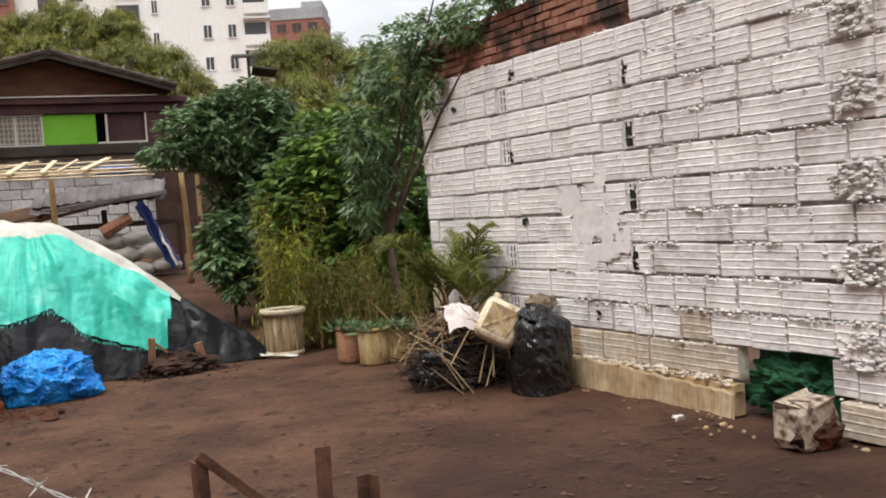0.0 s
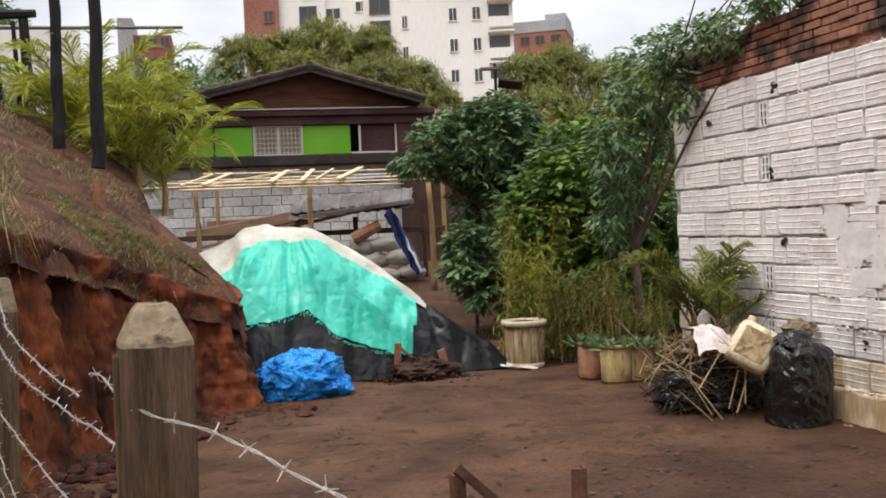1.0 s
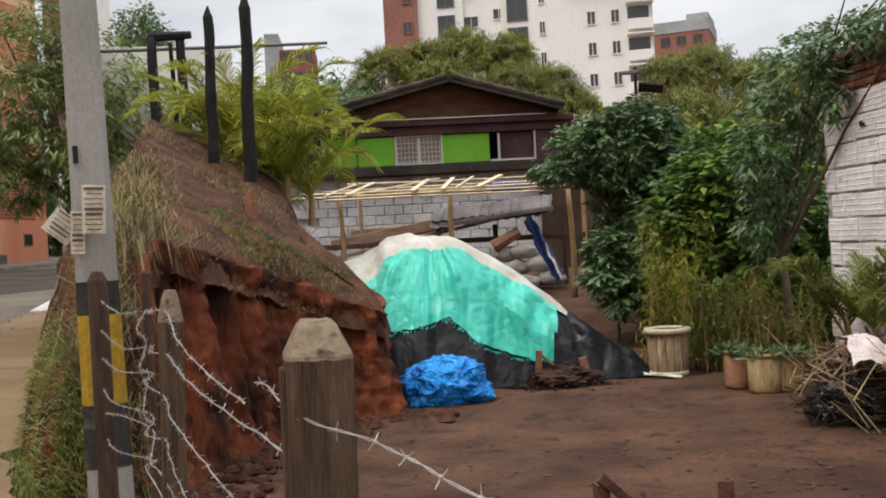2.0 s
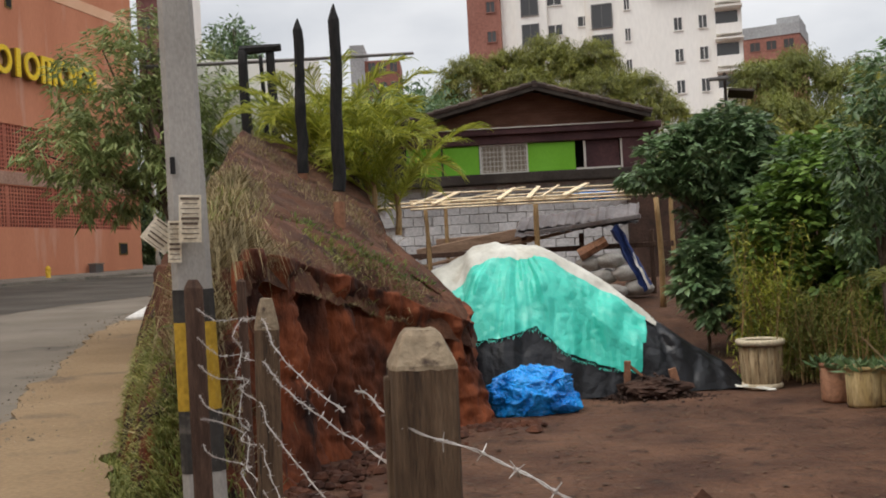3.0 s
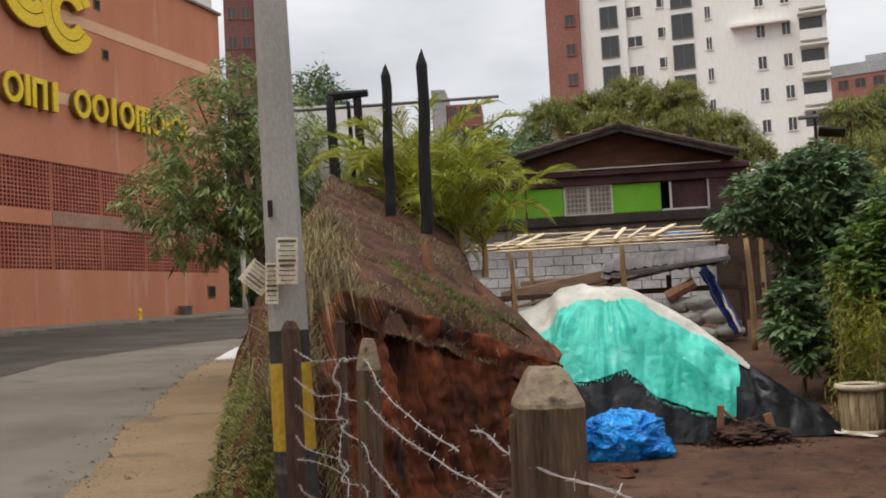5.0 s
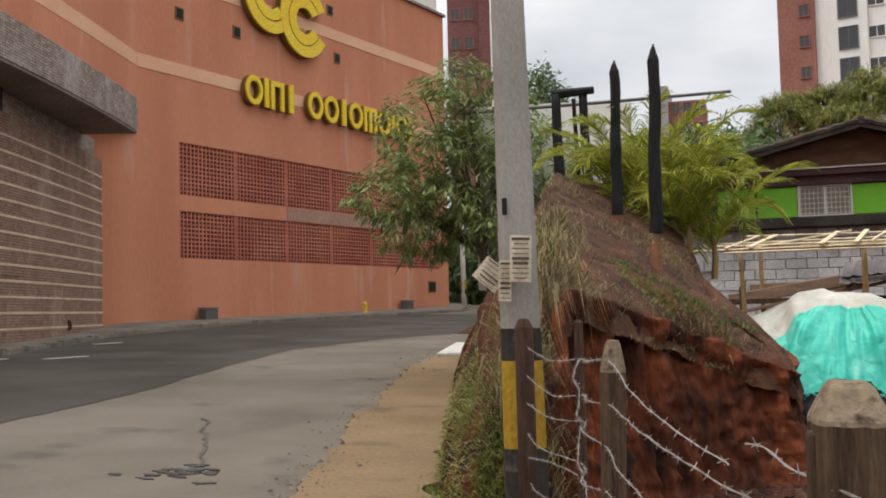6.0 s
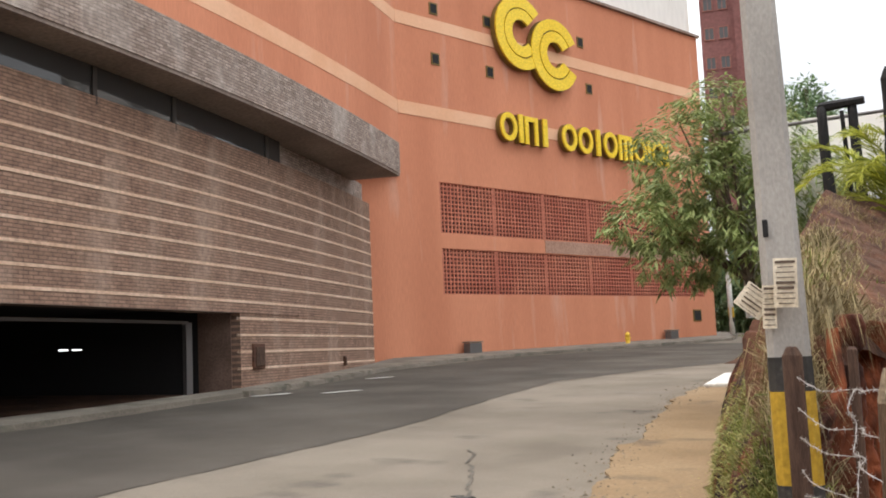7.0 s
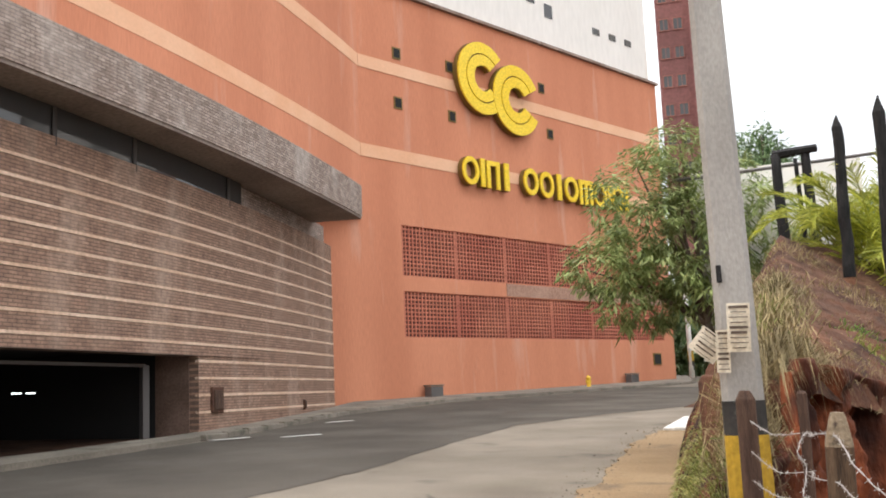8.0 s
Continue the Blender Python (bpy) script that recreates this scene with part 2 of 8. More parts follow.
M_MULLION = plain("dark_mullion", (0.045, 0.036, 0.03), 0.6)
# near black: rooms, hollows and voids carry their shade in this colour
M_DARK = plain("shade_black", (0.012, 0.011, 0.011), 0.9)
M_FRAME = plain("grey_metal_frame", (0.13, 0.12, 0.115), 0.5, 0.3)
M_VENT = mat("vent_brick", (0.42, 0.13, 0.085), (0.52, 0.19, 0.12), 0.5, 12, 0.9, 0.2, vary=0.12, island=True)
M_YELLOW = mat("yellow_sign", (0.84, 0.575, 0.022), (0.88, 0.635, 0.045), 0.5, 12, 0.5, 0.05)
M_SIGNSIDE = plain("sign_edge", (0.17, 0.105, 0.02), 0.6)
M_HYDRANT = mat("yellow_paint", (0.75, 0.46, 0.03), (0.8, 0.52, 0.06), 3, 30, 0.5, 0.1)
M_PLASTER = mat("white_facade", (0.74, 0.71, 0.66), (0.83, 0.80, 0.75), 0.12, 4, 0.9, 0.05, dirt=(0.66, 0.58, 0.46), dirt_at=0.64, stretch=(1, 1, 0.3), grain=(0.94, 1.05))
M_REDTOWER = mat("red_tower", (0.25, 0.105, 0.08), (0.31, 0.14, 0.105), 0.2, 4, 0.9, 0.1)
M_DARKTOWER = mat("maroon_tower", (0.17, 0.075, 0.068), (0.22, 0.095, 0.085), 0.2, 4, 0.9, 0.1)
M_GREYSLAB = mat("grey_slab", (0.30, 0.30, 0.30), (0.38, 0.38, 0.38), 0.3, 5, 0.9, 0.1)
M_POLE = mat("pole_concrete", (0.25, 0.231, 0.208), (0.36, 0.338, 0.307), 1.3, 45, 0.9, 0.3, stretch=(1.4, 1.4, 0.7), dirt=(0.27, 0.255, 0.24), dirt_at=0.6, grain=(0.84, 1.12))
M_POLEYEL = mat("worn_yellow_band", (0.36, 0.22, 0.02), (0.45, 0.28, 0.03), 3, 30, 0.85, 0.3, dirt=(0.30, 0.22, 0.08), dirt_at=0.6)
M_POLEBLK = mat("worn_black_band", (0.025, 0.023, 0.02), (0.05, 0.045, 0.04), 3, 30, 0.85, 0.3, dirt=(0.16, 0.14, 0.12), dirt_at=0.6)
M_PAPER = mat("aged_paper", (0.62, 0.53, 0.39), (0.72, 0.64, 0.50), 5, 60, 0.9, 0.1)
M_INK = plain("faded_ink", (0.10, 0.07, 0.05), 0.9)
M_OLDWOOD = mat("old_fence_wood", (0.062, 0.037, 0.021), (0.148, 0.096, 0.058), 6, 45, 0.9, 0.8, stretch=(6, 6, 0.7), dirt=(0.03, 0.022, 0.016), dirt_at=0.56)
M_CUTWOOD = mat("cut_wood_end", (0.17, 0.125, 0.08), (0.27, 0.21, 0.14), 14, 60, 0.9, 0.6, dirt=(0.06, 0.04, 0.03), dirt_at=0.56)
M_DARKWOOD = mat("wet_brown_wood", (0.05, 0.027, 0.018), (0.095, 0.055, 0.037), 6, 40, 0.85, 0.6, stretch=(5, 5, 0.7))
M_CHAR = mat("charred_wood", (0.006, 0.006, 0.006), (0.018, 0.016, 0.015), 8, 50, 0.8, 0.7, stretch=(4, 4, 1))
M_BAREWOOD = mat("unburnt_wood", (0.20, 0.09, 0.05), (0.28, 0.14, 0.08), 6, 40, 0.85, 0.3)
M_WIRE = mat("galvanised_wire", (0.36, 0.335, 0.31), (0.56, 0.53, 0.50), 30, 200, 0.42, 0.1, metal=0.5)
M_RUST = mat("rusty_iron", (0.055, 0.026, 0.017), (0.13, 0.06, 0.037), 9, 70, 0.85, 0.6)
M_TARP = mat("green_tarpaulin", (0.026, 0.44, 0.325), (0.06, 0.57, 0.44), 1.3, 10, 0.38, 0.35, dirt=(0.14, 0.62, 0.49), dirt_at=0.56, spec=0.45, gloss_vary=0.1, grain=(0.9, 1.07))
M_TARP = creased(M_TARP, 4.2, 0.5, 0.04)
M_SHEET = mat("dirty_white_sheet", (0.45, 0.43, 0.365), (0.60, 0.58, 0.51), 2, 12, 0.65, 0.3, dirt=(0.40, 0.35, 0.27), dirt_at=0.58, grain=(0.88, 1.08))
M_BLACKPL = mat("black_plastic", (0.006, 0.0065, 0.0075), (0.016, 0.0165, 0.019), 2, 9, 0.40, 0.3, spec=0.28, gloss_vary=0.12)
M_BLACKPL = creased(M_BLACKPL, 3.2, 0.5, 0.06)
M_BAGBLACK = mat("glossy_black_bag", (0.008, 0.008, 0.009), (0.016, 0.016, 0.018), 3, 9, 0.22, 0.22, spec=0.55, gloss_vary=0.08)
M_BAGBLACK = creased(M_BAGBLACK, 7.0, 0.7, 0.05)
M_BLUE = creased(mat("blue_plastic", (0.004, 0.215, 0.74), (0.02, 0.36, 0.90), 4, 10, 0.13, 0.15, spec=0.6, gloss_vary=0.06, grain=(0.85, 1.15)), 11.0, 0.9, 0.05)
M_NAVY = mat("navy_sheet", (0.014, 0.028, 0.115), (0.025, 0.05, 0.17), 3, 18, 0.5, 0.3)
M_PLANTER = mat("stained_planter", (0.23, 0.16, 0.085), (0.38, 0.29, 0.17), 7, 30, 0.85, 0.3, stretch=(2.2, 2.2, 0.35), dirt=(0.10, 0.065, 0.035), dirt_at=0.56)
M_PLRIM = mat("cream_rim", (0.46, 0.385, 0.26), (0.58, 0.50, 0.365), 4, 30, 0.8, 0.2)
M_TERRA = mat("terracotta", (0.24, 0.11, 0.06), (0.33, 0.17, 0.10), 4, 30, 0.85, 0.3, dirt=(0.12, 0.07, 0.045), dirt_at=0.58)
M_TINPOT = mat("yellowed_tin", (0.34, 0.24, 0.10), (0.46, 0.35, 0.18), 5, 30, 0.8, 0.3, stretch=(2, 2, 0.4), dirt=(0.16, 0.10, 0.05), dirt_at=0.56)
M_JERRY = mat("dirty_cream_plastic", (0.60, 0.51, 0.34), (0.72, 0.63, 0.45), 5, 40, 0.5, 0.15, dirt=(0.34, 0.25, 0.15), dirt_at=0.56)
M_CLOTH = mat("pinkish_sack_cloth", (0.62, 0.52, 0.50), (0.76, 0.68, 0.66), 8, 60, 0.9, 0.3)
M_STICK = mat("dry_stick", (0.26, 0.18, 0.10), (0.42, 0.31, 0.18), 5, 40, 0.85, 0.2, vary=0.35, island=True)
M_DARKSTICK = mat("dark_twig", (0.03, 0.022, 0.016), (0.075, 0.055, 0.04), 5, 40, 0.9, 0.2, vary=0.3, island=True)
M_LATH = mat("fresh_lath", (0.66, 0.50, 0.30), (0.80, 0.66, 0.44), 5, 30, 0.75, 0.2)
M_CANE = mat("cane_post", (0.26, 0.16, 0.07), (0.36, 0.24, 0.11), 5, 30, 0.75, 0.2, stretch=(3, 3, 0.6))
M_PLANK = mat("weathered_plank", (0.20, 0.125, 0.08), (0.30, 0.20, 0.135), 3, 25, 0.85, 0.3, stretch=(0.6, 3, 3))
M_ZINC = mat("corroded_zinc", (0.10, 0.085, 0.082), (0.19, 0.17, 0.165), 2, 25, 0.6, 0.2, metal=0.3, dirt=(0.13, 0.085, 0.07), dirt_at=0.57)
M_SACK = mat("cement_sack", (0.33, 0.31, 0.28), (0.45, 0.43, 0.39), 4, 40, 0.9, 0.3, vary=0.15)
M_GREYBLOCK = mat("grey_block", (0.44, 0.425, 0.41), (0.56, 0.545, 0.53), 1.3, 18, 0.92, 0.4, vary=0.12, dirt=(0.30, 0.27, 0.25), dirt_at=0.58)
M_HOUSEWOOD = mat("brown_gable_board", (0.13, 0.058, 0.036), (0.19, 0.095, 0.062), 2, 20, 0.85, 0.2, stretch=(1, 1, 3), grain=(0.85, 1.1))
M_MAROON = mat("maroon_fascia", (0.055, 0.022, 0.024), (0.09, 0.04, 0.04), 1.5, 18, 0.7, 0.2)
M_LIME = mat("lime_green_panel", (0.135, 0.37, 0.015), (0.165, 0.43, 0.03), 1.2, 18, 0.65, 0.05, grain=(0.93, 1.05))
M_CREAMFRAME = plain("cream_frame", (0.55, 0.52, 0.46), 0.6)
M_LATTICE = mat("grey_brown_lattice", (0.20, 0.165, 0.125), (0.27, 0.225, 0.175), 3, 40, 0.9, 0.3)
M_TILE = mat("mossy_roof_tile", (0.045, 0.032, 0.027), (0.09, 0.065, 0.052), 1.5, 16, 0.9, 0.5, vary=0.25, island=True)
M_SLAB = mat("dark_damp_beam", (0.028, 0.022, 0.018), (0.055, 0.045, 0.037), 2, 20, 0.9, 0.4)
M_NET = mat("green_shade_net", (0.006, 0.045, 0.018), (0.015, 0.090, 0.038), 12, 60, 0.8, 0.5)
M_BARK = mat("bark", (0.07, 0.05, 0.035), (0.14, 0.105, 0.075), 5, 30, 0.9, 0.5)
M_LEAF_DARK = leaf_mat("deep_green_leaf", (0.055, 0.105, 0.040), (0.205, 0.295, 0.135), 0.28, 0.36)
M_LEAF_MID = leaf_mat("mid_green_leaf", (0.050, 0.105, 0.020), (0.185, 0.285, 0.055), 0.3, 0.45)
M_LEAF_OLIVE = leaf_mat("olive_leaf", (0.070, 0.084, 0.014), (0.295, 0.295, 0.058), 0.3)
M_LEAF_BAMBOO = leaf_mat("bamboo_leaf", (0.095, 0.12, 0.02), (0.255, 0.265, 0.06), 0.3)
M_LEAF_TREE = leaf_mat("dusty_green_leaf", (0.13, 0.18, 0.05), (0.37, 0.42, 0.165), 0.32)
M_LEAF_PALM = leaf_mat("palm_leaf", (0.13, 0.165, 0.018), (0.50, 0.50, 0.07), 0.38)
M_GRASS_DRY = leaf_mat("dry_grass", (0.16, 0.118, 0.055), (0.33, 0.26, 0.13), 0.25, 0.7)
M_GRASS_LIGHT = leaf_mat("light_grass", (0.185, 0.185, 0.055), (0.40, 0.37, 0.135), 0.32, 0.6)
M_GRASS = leaf_mat("green_grass", (0.095, 0.125, 0.025), (0.23, 0.24, 0.06), 0.25, 0.6)


# ---- mesh helpers ----
class Shape:
    """Vertices and faces of one mesh."""

    def __init__(self):
        self.v, self.f = [], []

    def add(self, verts, faces):
        k = len(self.v)
        self.v.extend([tuple(p) for p in verts])
        self.f.extend([tuple(i + k for i in q) for q in faces])
        return self

    def box(self, c, s, m=None):
        m = (m or Matrix()) @ Matrix.Translation(c)
        p = [m @ Vector((x * s[0] / 2, y * s[1] / 2, z * s[2] / 2)) for x in (-1, 1) for y in (-1, 1) for z in (-1, 1)]
        return self.add(p, [(0, 1, 3, 2), (4, 6, 7, 5), (0, 4, 5, 1), (2, 3, 7, 6), (0, 2, 6, 4), (1, 5, 7, 3)])

    def soft(self, c, s, r=0.01, m=None, jitter=0.0, seed=0):
        """A box with rounded edges."""
        bm = bmesh.new()
        bmesh.ops.create_cube(bm, size=1)
        bmesh.ops.scale(bm, vec=s, verts=bm.verts)
        bmesh.ops.bevel(bm, geom=bm.edges[:], offset=r, segments=2, affect="EDGES", profile=0.5)
        m = (m or Matrix()) @ Matrix.Translation(c)
        rng = random.Random(seed)
        bm.verts.index_update()
        vs = [m @ (v.co + Vector([rng.uniform(-jitter, jitter) for _ in range(3)])) for v in bm.verts]
        self.add(vs, [[v.index for v in f.verts] for f in bm.faces])
        bm.free()
        return self

    def tube(self, pts, radii, n=8, cap=True):
        pts = [Vector(p) for p in pts]
        if not hasattr(radii, "__len__"):
            radii = [radii] * len(pts)
        vs, fs = [], []
        side = None
        for i, p in enumerate(pts):
            d = (pts[min(i + 1, len(pts) - 1)] - pts[max(i - 1, 0)]).normalized()
            if side is None:
                side = d.orthogonal().normalized()
            side = (side - d * side.dot(d)).normalized()
            up = d.cross(side)
            for k in range(n):
                a = 2 * math.pi * k / n
                vs.append(p + (side * math.cos(a) + up * math.sin(a)) * radii[i])
        for i in range(len(pts) - 1):
            for k in range(n):
                fs.append((i * n + k, i * n + (k + 1) % n, (i + 1) * n + (k + 1) % n, (i + 1) * n + k))
        if cap:
            fs.append(tuple(range(n))[::-1])
            fs.append(tuple((len(pts) - 1) * n + k for k in range(n)))
        return self.add(vs, fs)

    def lathe(self, profile, c=(0, 0, 0), n=24, m=None):
        m = (m or Matrix()) @ Matrix.Translation(c)
        vs = [m @ Vector((r * math.cos(2 * math.pi * k / n), r * math.sin(2 * math.pi * k / n), z)) for r, z in profile for k in range(n)]
        fs = [(i * n + k, i * n + (k + 1) % n, (i + 1) * n + (k + 1) % n, (i + 1) * n + k) for i in range(len(profile) - 1) for k in range(n)]
        return self.add(vs, fs)

    def prism(self, outline, z0, z1, m=None):
        """A flat outline (x, y) raised from z0 to z1."""
        m = m or Matrix()
        n = len(outline)
        vs = [m @ Vector((x, y, z)) for z in (z0, z1) for x, y in outline]
        fs = [(i, (i + 1) % n, n + (i + 1) % n, n + i) for i in range(n)] + [tuple(range(n))[::-1], tuple(range(n, 2 * n))]
        return self.add(vs, fs)

    def mesh(self, name, material, smooth=False):
        me = bpy.data.meshes.new(name)
        me.from_pydata(self.v, [], self.f)
        me.materials.append(material)
        if smooth:
            me.polygons.foreach_set("use_smooth", [True] * len(me.polygons))
        me.update()
        return me


def part(name, shape, material, parent=None, label="", smooth=False):
    """Links a shape as one mesh object under a thing or a part. Its vertices are in the thing's own frame."""
    me = shape if isinstance(shape, bpy.types.Mesh) else shape.mesh(name, material, smooth)
    ob = new(name, me)
    ob.parent = parent
    return tagged(ob, label)


def thing(name, label, category, m=None, group="", kind=""):
    ob = new(name)
    ob.empty_display_size = 0.1
    ob.matrix_world = m or Matrix()
    return tagged(ob, label, category, group, kind)


def whole(name, shape, material, label="", category="", m=None, group="", kind="", smooth=False):
    ob = new(name, shape if isinstance(shape, bpy.types.Mesh) else shape.mesh(name, material, smooth))
    ob.matrix_world = m or Matrix()
    return tagged(ob, label, category, group, kind)


def fn(x, y=0.0, z=0.0, s=1.0):
    return noise.noise((x * s, y * s, z * s))


def sstep(x, a, b):
    t = min(1.0, max(0.0, (x - a) / (b - a)))
    return t * t * (3 - 2 * t)


def lerp_at(x, xs, ys):
    return float(np.interp(x, xs, ys))

# ---- ground ----
# the bank between field and street: corner x, y, height of its edge, width of the rise
BANK = [(-3.1, 5.7, 1.15, 0.45), (-3.42, 7.4, 1.75, 0.42), (-3.2, 9.0, 1.60, 0.42), (-2.24, 9.80, 1.12, 0.34), (-3.05, 11.3, 1.30, 0.6),
        (-4.0, 13.6, 1.75, 0.8), (-5.4, 17.0, 1.9, 1.2), (-7.5, 21.5, 1.9, 1.2), (-12.0, 31.0, 1.2, 1.5), (-17.0, 31.5, 1.0, 1.5),
        (-12.9, 22.6, 1.3, 1.5), (-9.3, 16.0, 1.6, 1.5), (-6.35, 10.1, 1.5, 1.3), (-4.8, 7.3, 1.3, 0.9), (-3.75, 5.9, 0.9, 0.5)]


def street(x, y):
    """Height of the street's plane, which climbs towards the building."""
    return np.clip(-0.082 - 0.0343 * x + 0.0169 * y, -0.4, 2.0)


def base_height(x, y):
    """Street to one side of the fence, field to the other."""
    side = (x + 0.58) * 0.8366 + (y - 1.58) * 0.5478
    side = np.where(y > 4.9, x + 2.78 + (y - 4.9) * 0.28, side)
    w = np.clip((side + 0.8) / 0.9, 0, 1)
    field = 0.30 * np.clip((y - 13.0) / 4, 0, 1) + 0.42 * np.clip((y - 15.0) / 3.5, 0, 1) + 0.25 * np.clip((y - 18) / 4, 0, 1)
    return street(x, y) * (1 - w) + field * w


def bank_height(x, y):
    n = len(BANK)
    best = np.full(x.shape, 1e9)
    edge, wide = np.zeros(x.shape), np.ones(x.shape)
    inside = np.zeros(x.shape, bool)
    for i in range(n):
        ax, ay, ah, aw = BANK[i]
        bx, by, bh, bw = BANK[(i + 1) % n]
        ex, ey = bx - ax, by - ay
        t = np.clip(((x - ax) * ex + (y - ay) * ey) / (ex * ex + ey * ey), 0, 1)
        d = np.hypot(x - ax - t * ex, y - ay - t * ey)
        near = d < best
        best = np.where(near, d, best)
        edge = np.where(near, ah + (bh - ah) * t, edge)
        wide = np.where(near, aw + (bw - aw) * t, wide)
        cross = (ay > y) != (by > y)
        with np.errstate(divide="ignore", invalid="ignore"):
            inside ^= cross & (x < (bx - ax) * (y - ay) / (by - ay) + ax)
    d = np.where(inside, best, -best)
    r = np.clip(d / wide, 0, 1)
    top = np.clip(1.75 - 0.652 * (x + 3.45) + 0.0786 * (y - 8.3), 0.6, 3.35) - base_height(x, y) - 0.22 * np.clip(1 - d / 0.8, 0, 1) * (y < 11.5)
    return top * r ** 0.75 * np.clip(d * 9, 0, 1), d


def ground_height(x, y, rough=True):
    x, y = np.asarray(x, float), np.asarray(y, float)
    h, d = bank_height(x, y)
    return base_height(x, y) + h


def gh(x, y):
    return float(ground_height(np.array([x]), np.array([y]))[0])


def build_ground():
    xs = np.unique(np.round(np.concatenate([[-3000, -1200, -500, -200, -100, -60], np.arange(-44, -15, 1.0), np.arange(-15, -8, 0.25), np.arange(-8, -4.2, 0.08), np.arange(-4.2, -2.1, 0.035), np.arange(-2.1, -1.6, 0.07), np.arange(-1.6, 4.6, 0.14), np.arange(5, 12, 1.0), [16, 25, 45, 90, 200, 500, 1200, 3000]]), 3))
    ys = np.unique(np.round(np.concatenate([[-3000, -1000, -300, -100, -40, -20, -10, -6, -4, -3, -2, -1], np.arange(0, 4, 0.2), np.arange(4, 5.4, 0.08), np.arange(5.4, 10.4, 0.035), np.arange(10.4, 12.5, 0.07), np.arange(12.5, 24, 0.2), np.arange(24, 52, 1.2), [60, 80, 120, 200, 400, 1000, 3000]]), 3))
    X, Y = np.meshgrid(xs, ys)
    H = ground_height(X, Y)
    _, d = bank_height(X, Y)
    verts = []
    for x, y, h, dd in zip(X.ravel(), Y.ravel(), H.ravel(), d.ravel()):
        near = abs(x) < 9 and 0 < y < 22
        if near:
            # lumps of trodden soil; gullies and crumbled clods on the cut
            h += 0.035 * fn(x, y, 1, 0.9) + 0.016 * fn(x, y, 3, 4.1) + 0.008 * fn(x, y, 7, 13)
            face = math.exp(-((dd - 0.2) / 0.36) ** 2)
            x0, y0 = x, y
            rid = abs(fn(x0, y0, h * 0.45, 2.1)) - 0.25
            x += -0.10 * face + 0.4 * face * (0.34 * rid + 0.16 * fn(x0, y0, h, 1.3) + 0.085 * fn(x0, y0, h, 5) + 0.04 * fn(x0, y0, h, 11) + 0.022 * fn(x0, y0, h * 0.6, 24))
            y += 0.06 * face + 0.4 * face * (-0.30 * rid + 0.16 * fn(x0 + 9, y0, h, 1.3) + 0.085 * fn(x0, y0 + 5, h, 5) + 0.04 * fn(x0, y0 + 3, h, 11) + 0.022 * fn(x0, y0 + 8, h * 0.6, 24))
            if face > 0.05 and 5 < y0 < 11 and -5 < x0 < -1.5:
                q = Vector((x0 * 3.2, y0 * 3.2, h * 4.0))
                f1 = noise.voronoi(q)[0]
                clod = (0.16 * (0.55 - f1[0]) + 0.05 * (0.5 - noise.voronoi(q * 2.6)[0][0])) * 0.4 * min(1, face * 1.4)
                x, y, h = x + 0.85 * clod, y - 0.5 * clod, h + 0.35 * clod
            if dd > 0:
                h += min(1, dd * 2) * (0.07 * fn(x, y, 5, 1.4) + 0.035 * fn(x, y, 2, 5) + 0.018 * fn(x, y, 9, 14))
        verts.append((x, y, h))
    w = len(xs)
    faces = [(j * w + i, j * w + i + 1, (j + 1) * w + i + 1, (j + 1) * w + i) for j in range(len(ys) - 1) for i in range(w - 1)]
    s = Shape()
    s.v, s.f = verts, faces
    whole("ground", s, M_SOIL, "dark trodden soil with a red clay bank", "ground", kind="structure", smooth=True)


build_ground()


CREST = []


